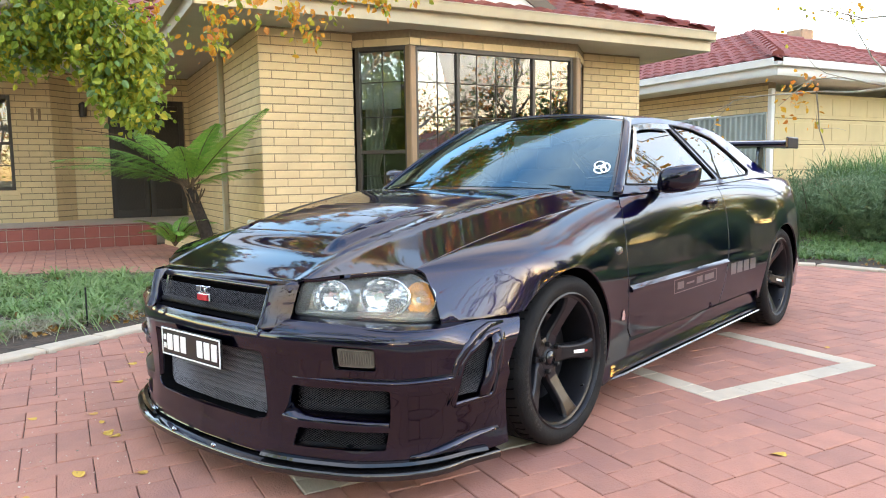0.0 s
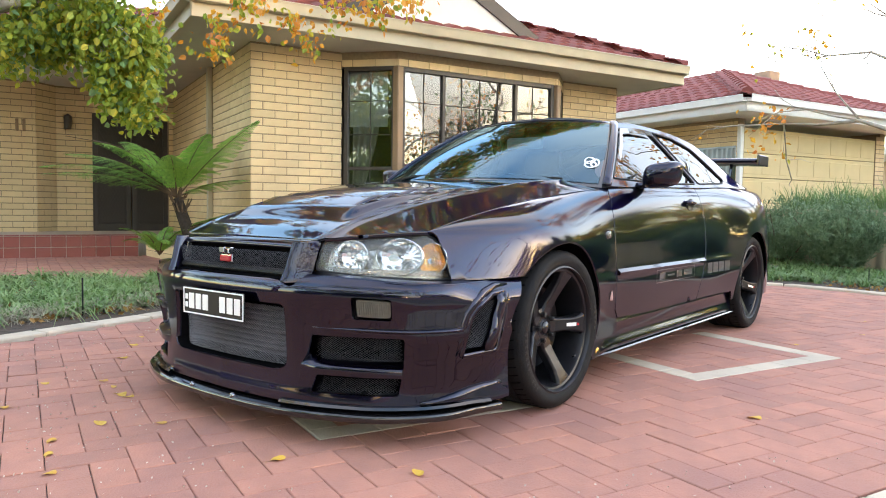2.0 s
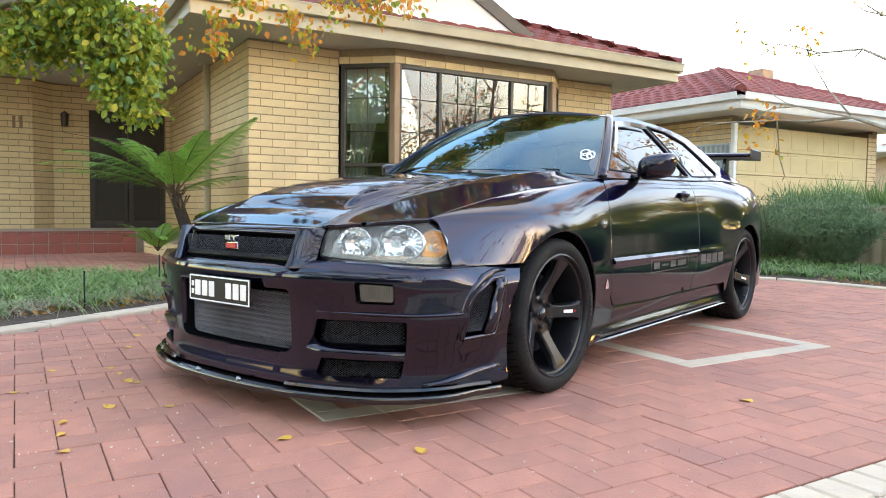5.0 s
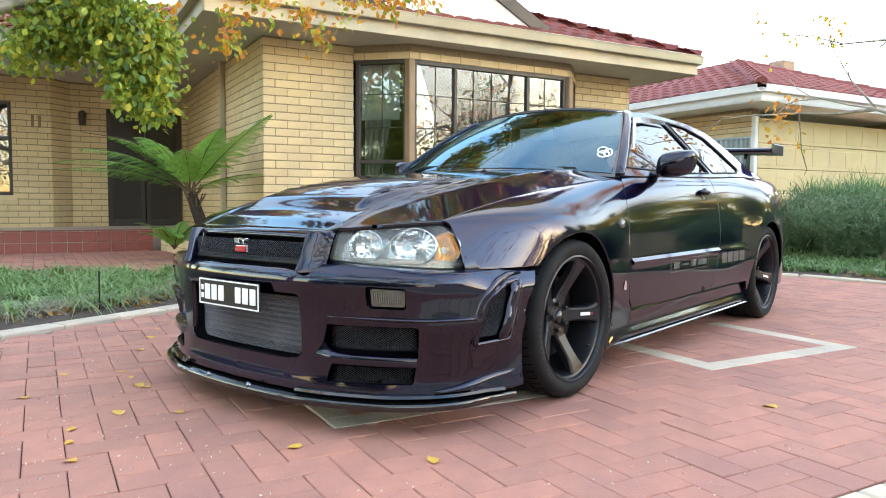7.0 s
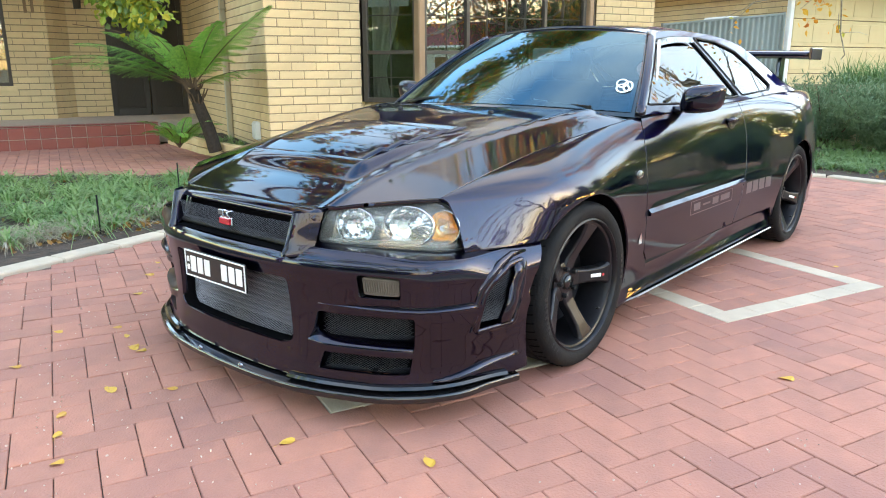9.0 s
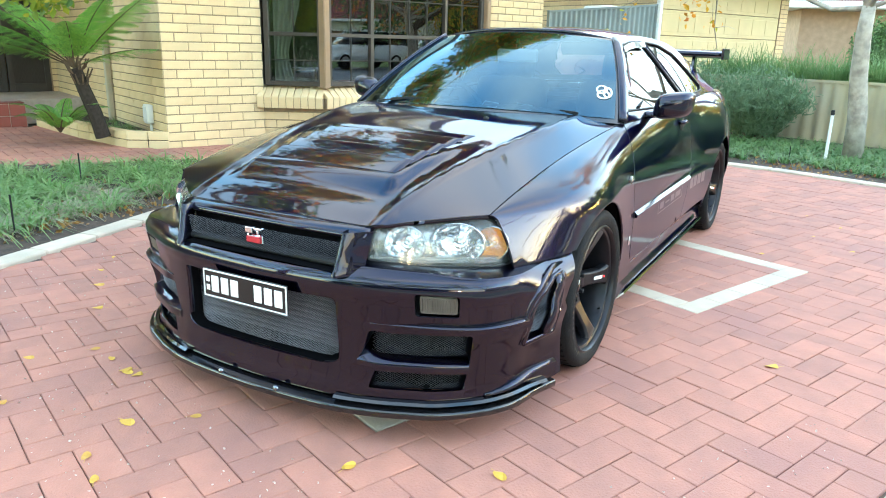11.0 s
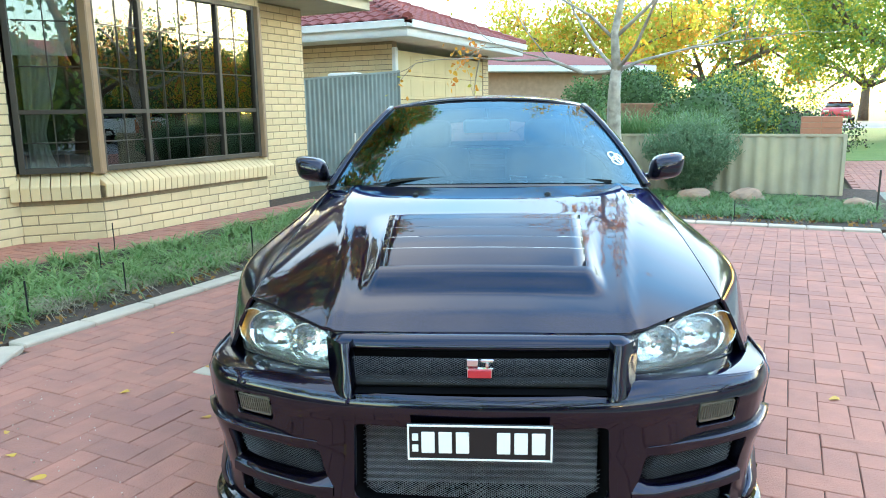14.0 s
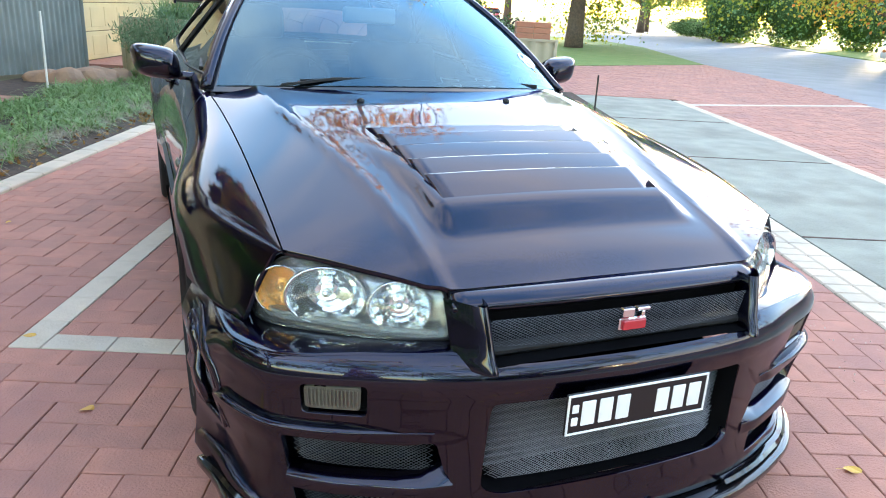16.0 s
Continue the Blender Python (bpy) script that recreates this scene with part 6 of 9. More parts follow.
panel("screen_surround", unit(lambda u, w: tuple(Vector(screen(u, w)) + Vector((0, 0.003, -0.002))), SX, SY), frame_out, GLOSSBLACK, car, holes=[scr_out], step=0.05, lip=0.0)
for s in (1, -1):
    F = mirror(cab, s)
    pil = panel("cabin_side", F, side_out, PAINT, car, holes=[door_glass, quart_glass], step=0.035, lip=0.015, flip=s < 0)
    inn = mirror(lambda y, z: (cab_x(y, z) - 0.008, y, z), s)
    for nm, h in (("side_window", door_glass), ("quarter_window", quart_glass)):
        g_ = panel(nm, inn, h, SIDEGLASS, pil, step=0.05, lip=0.0, flip=s < 0, label="dark tinted side glass")
        g_.visible_shadow = False
        rim = [Vector(F(y, z)) for y, z in split_loop(h, 0.05)]
        part("window_seal", sweep(rim, circle(0.006, 5), closed=True, up=(1, 0, 0)), BLACKPLASTIC, pil)
    vis = [Vector(F(y, z - 0.016)) + Vector((s * 0.014, 0, 0)) for y, z in ((0.90, 1.070), (0.932, 1.095), (1.04, 1.167), (1.165, 1.246), (1.28, 1.259), (1.40, 1.268), (1.52, 1.270), (1.62, 1.272))]
    part("window_visor", sweep(vis, [(-0.002, -0.014), (0.002, -0.014), (0.002, 0.018), (-0.002, 0.018)], up=(s * -0.45, 0, 1), scales=[0.3, 0.8, 1, 1, 1, 1, 1, 0.9]), GLOSSBLACK, pil, "dark wind deflector over the side window")
    pts = [edge_line(w / 12) for w in range(13)]
    pts = [Vector((s * p.x, p.y, p.z)) for p in pts]
    part("a_pillar", sweep([p + Vector((s * -0.004, -0.004, 0.002)) for p in pts], [(-0.022, -0.008), (0.0, -0.012), (0.020, -0.006), (0.022, 0.008), (0.0, 0.012), (-0.020, 0.008)], up=(s * 0.5, -0.6, 0.6)), PAINT, car, smooth=True)


def roof_f(u, y):
    """u across from -1 to 1."""
    e = rail_z(y)
    xr = cab_x(y, e)
    zc = 1.318 + 0.032 * math.sin(math.pi * min(max((y - 1.0) / 1.35, 0), 1)) - 0.045 * smooth(1.8, 2.5, y)
    k = abs(u) ** 2.6
    return (u * xr, y, zc + (e - zc) * k)


def roof_map(u, w):
    a = abs(u / 0.55)
    y0 = screen_c[1][0] + (A1[0] - screen_c[1][0]) * min(a, 1.0) ** 2.2
    y1 = 2.36
    return roof_f(u / 0.55, y0 + (y1 - y0) * w / 1.15)


roof_panel = panel("roof_panel", roof_map, [(-0.55, 0.0), (0.55, 0.0), (0.55, 1.15), (-0.55, 1.15)], PAINT, car, step=0.04, lip=0.010)


def rear_glass(u, w):
    y = 2.36 + (3.00 - 2.36) * w
    ze = 1.236 + (0.966 - 1.236) * w
    xr = cab_x(min(y, 2.95), ze)
    top = roof_f(0, 2.36)[2]
    zc = top + (0.985 - top) * w + 0.03 * math.sin(math.pi * w)
    k = abs(u) ** 2.4
    return (u * xr, y, zc + (ze - zc) * k)


panel("rear_window", unit(rear_glass, 0.55, 0.66), [(-0.52, 0.02), (0.52, 0.02), (0.50, 0.64), (-0.50, 0.64)], SIDEGLASS, car, step=0.06, lip=0.004)
panel("rear_window_surround", unit(rear_glass, 0.55, 0.66), [(-0.55, 0.0), (0.55, 0.0), (0.55, 0.66), (-0.55, 0.66)], PAINT, car, holes=[[(-0.52, 0.02), (0.52, 0.02), (0.50, 0.64), (-0.50, 0.64)]], step=0.06, lip=0.0)


def deck(u, y):
    xe, ze = edge_x(y), edge_z(y)
    zc = ze + 0.022
    k = abs(u) ** 2.4
    return (u * xe, y, zc + (ze - zc) * k)


boot = panel("boot_lid", lambda u, v: deck(u / 0.7, v), [(-0.7, 2.96), (0.7, 2.96), (0.7, 3.56), (0.35, 3.60), (-0.35, 3.60), (-0.7, 3.56)], PAINT, car, step=0.05)


def tail(u, z):
    a = u / 0.80
    x = (side_x(3.56, min(z, 0.86)) if z < 0.86 else edge_x(3.56)) * a
    return (x, 3.56 + 0.075 * (1 - abs(a) ** 3) - 0.02 * smooth(0.6, 0.95, z), z)


tail_panel = panel("rear_bumper", tail, [(-0.8, 0.20), (0.8, 0.20), (0.8, 0.93), (-0.8, 0.93)], PAINT, car, step=0.06, flip=True)
for s in (1, -1):
    for x in (0.40, 0.60):
        ob = part("tail_lamp", lathe([(0.0, 0.075), (0.015, 0.072), (0.02, 0.04), (0.016, 0.0)], 24, "y"), BADGERED, tail_panel, "round red tail lamp", smooth=True)
        ob.location = (s * x, 3.60, 0.80)
# rear wing on two stands
wing_sec = [(-0.13, -0.014), (-0.11, 0.020), (-0.03, 0.038), (0.08, 0.026), (0.13, 0.006), (0.08, -0.010), (-0.02, -0.022), (-0.10, -0.026)]
rear_wing = part("rear_wing", sweep([(x, 3.50 + 0.05 * (x / 0.75) ** 2, 1.205 - 0.012 * (x / 0.75) ** 2) for x in np.linspace(-0.69, 0.69, 21)], [(y, z) for y, z in wing_sec], up=(0, 0, 1)), PAINT, car, smooth=True)
for s in (1, -1):
    bm = boxbm((s * 0.700 - 0.009, 3.38, 1.166), (s * 0.700 + 0.009, 3.66, 1.250), 0.008, 2)
    part("wing_end_plate", bm, PAINT, rear_wing)
    bm = bmesh.new()
    fr = [bm.verts.new((s * 0.47 + dx, y, z)) for dx in (-0.012, 0.012) for y, z in ((3.42, 0.965), (3.56, 0.955), (3.57, 1.20), (3.49, 1.20))]
    for q in ((0, 1, 2, 3), (7, 6, 5, 4), (0, 4, 5, 1), (1, 5, 6, 2), (2, 6, 7, 3), (3, 7, 4, 0)):
        bm.faces.new([fr[i] for i in q])
    bmesh.ops.recalc_face_normals(bm, faces=bm.faces)
    bmesh.ops.bevel(bm, geom=bm.edges[:], offset=0.004, segments=1, affect="EDGES")
    part("wing_stand", bm, GLOSSBLACK, rear_wing)

# ---- mirrors ----
for s in (1, -1):
    bm = bmesh.new()
    bmesh.ops.create_uvsphere(bm, u_segments=28, v_segments=16, radius=1.0)
    for v in bm.verts:
        x, y, z = v.co
        x = math.copysign(abs(x) ** 0.58, x)
        z = math.copysign(abs(z) ** 0.58, z)
        y = y * (0.9 if y < 0 else 0.35)
        v.co = Vector((x * 0.088 + 0.010 * z, y * 0.098 + 0.022 * x, z * 0.064 + 0.010 * x))
    bmesh.ops.scale(bm, vec=(s, 1, 1), verts=bm.verts)
    bmesh.ops.recalc_face_normals(bm, faces=bm.faces)
    mir = part("door_mirror", bm, PAINT, car, smooth=True)
    mir.location = (s * 0.896, 0.965, 0.978)
    mp = part("mirror_glass", lathe([(0.0, 0.0), (0.0, 0.05), (-0.006, 0.053)], 24, "y"), SILVERGLASS, mir)
    mp.scale, mp.location = (1.45, 1, 1.0), (0, 0.036, 0)
    part("mirror_arm", sweep([(s * -0.19, 0.02, -0.052), (s * -0.12, 0.005, -0.055), (s * -0.05, 0.0, -0.045)], [(-0.045, -0.014), (0.03, -0.014), (0.04, 0.0), (0.02, 0.016), (-0.04, 0.016)], up=(0, 0, 1)), PAINT, mir, smooth=True)
    part("mirror_foot", sweep([(s * -0.185, 0.10, -0.02), (s * -0.175, 0.03, -0.03), (s * -0.165, -0.05, -0.045)], [(-0.012, -0.03), (0.012, -0.03), (0.010, 0.035), (-0.010, 0.035)], up=(0, 0, 1)), BLACKPLASTIC, mir)

# ---- cowl, wipers, windscreen sticker ----
cowl_pts = [(x, 0.405 + 0.10 * (abs(x) / 0.62) ** 2.2, 0.926 - 0.03 * (abs(x) / 0.62) ** 2) for x in np.linspace(-0.62, 0.62, 17)]
part("cowl_panel", sweep(cowl_pts, [(-0.06, -0.008), (0.06, -0.008), (0.06, 0.008), (-0.06, 0.004)], up=(0, 0, 1)), BLACKPLASTIC, car)
for x0, x1 in ((-0.50, 0.10), (0.02, 0.56)):
    a = Vector((x0, 0.43 + 0.09 * (abs(x0) / .62) ** 2, 0.945))
    b = Vector((x1, 0.47 + 0.10 * (abs(x1) / .62) ** 2.2, 0.958 - 0.02 * (abs(x1) / .62) ** 2))
    mid = a.lerp(b, 0.5) + Vector((0, -0.012, 0.022))
    wp = part("wiper", sweep([a, a.lerp(mid, 0.6) + Vector((0, 0, 0.008)), mid, mid.lerp(b, 0.5) + Vector((0, 0.004, -0.002))], [(-0.008, -0.004), (0.008, -0.004), (0.006, 0.005), (-0.006, 0.005)]), BLACKPLASTIC, car)
    part("wiper_blade", sweep([a.lerp(b, 0.12) + Vector((0, 0.02, 0.012)), mid + Vector((0, 0.012, 0.0)), b + Vector((0, 0.0, 0.004))], [(-0.004, -0.012), (0.004, -0.012), (0.005, 0.006), (-0.005, 0.006)]), BLACKPLASTIC, wp)


def on_screen(u, w, d=-0.003):
    return Vector(screen(u, w)) + Vector((0, d, -d * 0.8))


stick = None
for cu, cw, ru, rw in ((0.870, 0.285, 0.030, 0.040), (0.880, 0.235, 0.034, 0.040), (0.905, 0.260, 0.024, 0.050)):
    ring = [on_screen(cu + ru * math.cos(t), cw + rw * math.sin(t)) for t in np.linspace(0, 2 * math.pi, 24, endpoint=False)]
    bm = sweep(ring, [(-0.0045, 0), (0, 0.0008), (0.0045, 0), (0, -0.0008)], closed=True, up=(0, -0.7, 0.7))
    ob = part("screen_sticker" if stick is None else "sticker_loop", bm, WHITEVINYL, windscreen if stick is None else stick, "white looped vinyl sticker" if stick is None else "")
    stick = stick or ob

# ---- inside ----
dash = part("dashboard", boxbm((-0.66, 0.62, 0.70), (0.66, 0.98, 0.90), 0.05, 3), TRIM, car)
part("floor_tub", boxbm((-0.70, 0.45, 0.20), (0.70, 2.9, 0.26), 0.02), TRIM, car)
part("underbody", boxbm((-0.62, -0.84, 0.15), (0.62, 3.4, 0.20), 0.03), LINERSHADE, car)
part("firewall", boxbm((-0.66, 0.46, 0.20), (0.66, 0.50, 0.86), 0.01), LINERSHADE, car)
part("engine_bay_block", boxbm((-0.48, -0.70, 0.20), (0.48, 0.44, 0.54), 0.05, 2), LINERSHADE, car)
part("boot_bulkhead", boxbm((-0.68, 2.75, 0.20), (0.68, 2.80, 0.93), 0.01), TRIM, car)
part("parcel_shelf", boxbm((-0.66, 2.25, 0.86), (0.66, 2.80, 0.90), 0.02), TRIM, car)
for s in (1, -1):
    part("door_card", boxbm((s * 0.72 - 0.02, 0.56, 0.26), (s * 0.72 + 0.02, 1.76, 0.90), 0.015), TRIM, car)
    seat = part("seat", boxbm((s * 0.36 - 0.26, 1.15, 0.30), (s * 0.36 + 0.26, 1.68, 0.48), 0.07, 3), TRIM, car, smooth=True)
    part("seat_back", boxbm((-0.25, -0.07, 0.0), (0.25, 0.07, 0.64), 0.06, 3, m=pose(s * 0.36, 1.70, 0.42, -16, 0, 0)), TRIM, seat, smooth=True)
    part("headrest", boxbm((-0.13, -0.05, 0.0), (0.13, 0.05, 0.18), 0.05, 3, m=pose(s * 0.36, 1.89, 1.03, -14, 0, 0)), TRIM, seat, smooth=True)
wheel_rim = part("steering_wheel", sweep([(-0.36 + 0.18 * math.cos(t), 1.06 - 0.06 * math.sin(t), 0.86 + 0.17 * math.sin(t)) for t in np.linspace(0, 2 * math.pi, 28, endpoint=False)], circle(0.015, 7), closed=True, up=(0, 1, 0.3)), TRIM, car, smooth=True)
part("wheel_boss", boxbm((-0.43, 1.03, 0.80), (-0.29, 1.09, 0.91), 0.025, 2), TRIM, wheel_rim)
rv = part("rear_view_mirror", boxbm((-0.120, 1.085, 1.150), (0.120, 1.115, 1.218), 0.012, 2), PALEGREY, car, "pale rear-view mirror behind the windscreen")
part("mirror_stem", sweep([(0, 1.10, 1.216), (0, 1.11, 1.275)], circle(0.008, 6)), TRIM, rv)
# white loops close behind the glass draw the reflected outlines of dash vents
for x in (0.20, 0.42):
    ring = [on_screen(x + du, 0.06 + dw, 0.02) for du, dw in ((-0.05, 0.0), (0.05, -0.012), (0.05, 0.035), (-0.05, 0.047))]
    part("dash_vent", sweep(ring, circle(0.0020, 4), closed=True, up=(0, -0.7, 0.7)), WHITEVINYL, car)

# ---- wheels ----
def make_wheel():
    w = new("wheel")
    R = 0.318
    tyre_prof = [(-0.118, 0.248), (-0.128, 0.262), (-0.132, 0.285), (-0.126, 0.303), (-0.112, 0.314), (-0.085, R), (-0.052, R), (-0.050, R - 0.006), (-0.042, R - 0.006), (-0.040, R),
                 (-0.004, R), (-0.003, R - 0.006), (0.003, R - 0.006), (0.004, R), (0.040, R), (0.042, R - 0.006), (0.050, R - 0.006), (0.052, R), (0.085, R), (0.112, 0.314), (0.126, 0.303), (0.132, 0.287), (0.130, 0.272), (0.124, 0.258), (0.117, 0.249)]
    tyre = part("tyre", lathe(tyre_prof, 72), RUBBER, w, "black road tyre", smooth=True)
    tyre.data.set_sharp_from_angle(angle=radians(40))
    rim_prof = [(-0.115, 0.252), (-0.118, 0.244), (-0.10, 0.236), (-0.05, 0.219), (0.04, 0.222), (0.095, 0.230), (0.104, 0.234), (0.108, 0.242), (0.120, 0.244), (0.126, 0.249), (0.123, 0.255), (0.113, 0.257)]
    rim = part("rim", lathe(rim_prof, 64), SATIN, w, "satin black wheel rim", smooth=True)
    rim.data.set_sharp_from_angle(angle=radians(35))
    part("brake_disc", lathe([(-0.02, 0.06), (-0.02, 0.165), (0.008, 0.165), (0.008, 0.06)], 48), STEEL, w)
    part("brake_caliper", boxbm((-0.045, -0.05, 0.10), (0.03, 0.07, 0.185), 0.02, 2), GLOSSBLACK, w).rotation_euler = (radians(60), 0, 0)
    part("hub", lathe([(0.02, 0.0), (0.045, 0.0), (0.046, 0.028), (0.040, 0.034), (0.042, 0.060), (0.034, 0.078), (0.0, 0.080), (-0.04, 0.07)], 40), SATIN, w, smooth=True).data.set_sharp_from_angle(angle=radians(35))
    part("centre_cap", lathe([(0.044, 0.028), (0.056, 0.026), (0.058, 0.0)], 24), GLOSSBLACK, w, smooth=True)
    for k in range(5):
        a = radians(72 * k + 18)
        V = []
        for r, hw, f, d in ((0.050, 0.038, 0.042, 0.035), (0.085, 0.034, 0.046, 0.040), (0.125, 0.030, 0.062, 0.040), (0.180, 0.032, 0.086, 0.036), (0.216, 0.042, 0.099, 0.030), (0.234, 0.054, 0.103, 0.022)):
            for y, x in ((-hw, f - d), (-hw * 0.96, f - 0.008), (-hw * 0.74, f), (hw * 0.74, f), (hw * 0.96, f - 0.008), (hw, f - d)):
                V.append((x, y, r))
        Fc = []
        for i in range(5):
            for j in range(5):
                q = i * 6 + j
                Fc.append((q, q + 6, q + 7, q + 1))
        Fc += [(0, 1, 2, 3, 4, 5), (35, 34, 33, 32, 31, 30)]
        sp = mesh("spoke", V, Fc, SATIN, w, False)
        bm = bmesh.new()
        bm.from_mesh(sp.data)
        bmesh.ops.recalc_face_normals(bm, faces=bm.faces)
        bm.to_mesh(sp.data)
        bm.free()
        sp.rotation_euler = (a, 0, 0)
        md = sp.modifiers.new("edges", "BEVEL")
        md.width, md.segments, md.limit_method, md.angle_limit = 0.003, 2, "ANGLE", radians(28)
        nut = part("wheel_nut", lathe([(0.03, 0.0), (0.03, 0.011), (0.058, 0.010), (0.062, 0.0)], 6), BLACKPLASTIC, w)
        a2 = a + radians(36)
        nut.location = (0, -0.055 * math.sin(a2), 0.055 * math.cos(a2))
        if k == 3:
            dec = part("spoke_decal", boxbm((0.0, -0.007, 0.135), (0.0014, 0.007, 0.185)), WHITEVINYL, sp, "small white bar decal on a spoke")
            dec.rotation_euler, dec.location = (0, radians(24), 0), (0.0155, 0, 0.013)
            part("decal_dot", boxbm((0.0, -0.005, 0.190), (0.0014, 0.005, 0.200)), BADGERED, dec)
    part("valve_stem", sweep([(0.09, 0.05, -0.205), (0.105, 0.05, -0.195)], circle(0.004, 6)), BLACKPLASTIC, w)
    # raised blocks of sidewall lettering, as plain bars, and black bars for shade in shoulder tread cuts
    bars = []
    for grp, a0 in ((7, 52), (3, 92), (5, 230)):
        for i in range(grp):
            bars.append(a0 + i * 4.6)
    bm = bmesh.new()
    for a in bars:
        boxbm((0.1285, -0.006, 0.272), (0.1315, 0.006, 0.290), bm=bm, m=Matrix.Rotation(radians(a), 4, "X"))
    part("sidewall_marking", bm, BLACKPLASTIC, w)["kind"] = "stuff"
    bm = bmesh.new()
    for k in range(56):
        for s in (1, -1):
            boxbm((s * 0.080 - 0.022, -0.0022, R - 0.009), (s * 0.080 + 0.022, 0.0022, R + 0.0004), bm=bm, m=Matrix.Rotation(2 * math.pi * (k + 0.25 * s) / 56, 4, "X") @ Matrix.Rotation(0.22 * s, 4, "Z"))
    tread = part("tread_pattern", bm, LINERSHADE, w)
    tread["kind"] = "stuff"
    return w


wheel0 = make_wheel()
wheel0.parent = car
wheel0.location = (0.752, 0.0, 0.318)
wheel0.rotation_euler = (radians(35), 0, 0)
spin = {(1, 1): 20, (-1, 0): 33, (-1, 1): 5}
for (s, k), turn_ in spin.items():
    wh = copy_thing(wheel0, Matrix.Translation((s * 0.752, k * WHEELBASE, 0.318)) @ Matrix.Rotation(radians(180 if s < 0 else 0), 4, "Z") @ Matrix.Rotation(radians(turn_), 4, "X"))

# ---- plants ----
rng = np.random.default_rng(11)


def blades(name, spots, mat, length, width, per, lean, label, category="plants", up=0.6, seg=3):
    """Clumps of strap leaves: each blade a curved strip. One object of stuff."""
    V, Fc = [], []
    for cx, cy, cz, k in spots:
        for _ in range(per):
            a = rng.uniform(0, 2 * math.pi)
            d = np.array([math.cos(a), math.sin(a), 0.0])
            L = length * k * rng.uniform(0.6, 1.15)
            ln = lean * rng.uniform(0.35, 1.25)
            r = rng.uniform(0, 0.05)
            base = np.array([cx, cy, cz]) + d * r
            s = np.array([-d[1], d[0], 0.0]) * width * rng.uniform(0.7, 1.3) / 2
            b = len(V)
            for i in range(seg + 1):
                t = i / seg
                p = base + d * (L * ln * t ** 1.6) + np.array([0, 0, L * (up * 1.45 * t - (0.35 + 0.5 * ln) * t * t)])
                w = s * (1 - 0.85 * t ** 1.5)
                V.append(p - w)
                V.append(p + w)
            for i in range(seg):
                q = b + 2 * i
                Fc.append((q, q + 1, q + 3, q + 2))
    me = bpy.data.meshes.new(name)
    me.from_pydata([v.tolist() for v in V], [], Fc)
    me.materials.append(mat)
    me.update()
    return tagged(new(name, me), label, category, kind="stuff")


def scatter(poly, n, size=(0.7, 1.2), z=0.01, keep=None):
    xs, ys = [p[0] for p in poly], [p[1] for p in poly]
    out = []
    while len(out) < n:
        x, y = rng.uniform(min(xs), max(xs)), rng.uniform(min(ys), max(ys))
        if inside(poly, x, y) and (keep is None or keep(x, y)):
            out.append((x, y, z, rng.uniform(*size)))
    return out


bed1 = [tuple(at(a, o).xy) for a, o in ((-3.4, 0.2), (-2.2, 0.45), (-1.2, 0.75), (0.0, 1.05), (1.6, 1.45), (3.2, 1.35), (4.6, 1.2), (6.2, 1.0), (6.6, 1.9), (5.5, 2.62), (3.0, 2.62), (0.6, 2.62), (-0.9, 2.60), (-1.7, 2.2), (-2.8, 1.7), (-3.6, 1.5))]
bed1b = [(-3.35, -2.6), (-2.75, -1.05), (-2.85, -0.2), (-3.0, 0.75), (-4.6, 0.6), (-5.6, -0.8), (-6.0, -2.6)]
blades("border_grass", scatter(bed1, 560), GRASSY, 0.36, 0.014, 18, 0.95, "dense strappy green border plants in the garden bed")
blades("border_grass", scatter(bed1b, 300), GRASSY, 0.34, 0.014, 18, 0.95, "dense strappy green border plants beside the drive")
DRYGRASS = leafy("dry_strappy_leaves", (0.30, 0.24, 0.15), (0.46, 0.42, 0.32), 0.2)
edge1 = [tuple(at(a, o).xy) for a, o in ((-1.6, 1.95), (-0.6, 2.2), (0.6, 2.3), (3.0, 2.3), (5.2, 2.3), (5.2, 2.58), (3.0, 2.60), (0.6, 2.60), (-0.9, 2.58), (-1.7, 2.25))]
edge1b = [(-3.35, -2.6), (-2.78, -1.05), (-2.88, -0.2), (-3.02, 0.75), (-3.35, 0.75), (-3.25, -0.2), (-3.2, -1.05), (-3.7, -2.6)]
blades("dry_grass", scatter(edge1, 330), DRYGRASS, 0.22, 0.008, 16, 1.1, "dry brown grass tufts along the front of the bed")
blades("dry_grass", scatter(edge1b, 260), DRYGRASS, 0.22, 0.008, 16, 1.1, "dry brown grass tufts beside the concrete edging")
bed2 = [tuple(uv(u, v).xy) for u, v in ((-3.2, 6.7), (-2.0, 6.95), (0.0, 6.95), (1.25, 6.95), (1.3, 8.3), (0.5, 9.0), (-1.5, 9.2), (-3.6, 9.0), (-4.2, 7.6))]
blades("ground_cover", scatter(bed2, 680), COVER, 0.27, 0.013, 20, 0.95, "low green ground cover under the street tree")
bed3 = [tuple(at(a, o).xy) for a, o in ((6.6, 0.9), (9.6, 0.8), (9.8, 2.2), (6.8, 2.5))]
blades("border_grass", scatter(bed3, 150), GRASSY, 0.30, 0.010, 18, 0.85, "strappy border plants beyond the bay window")


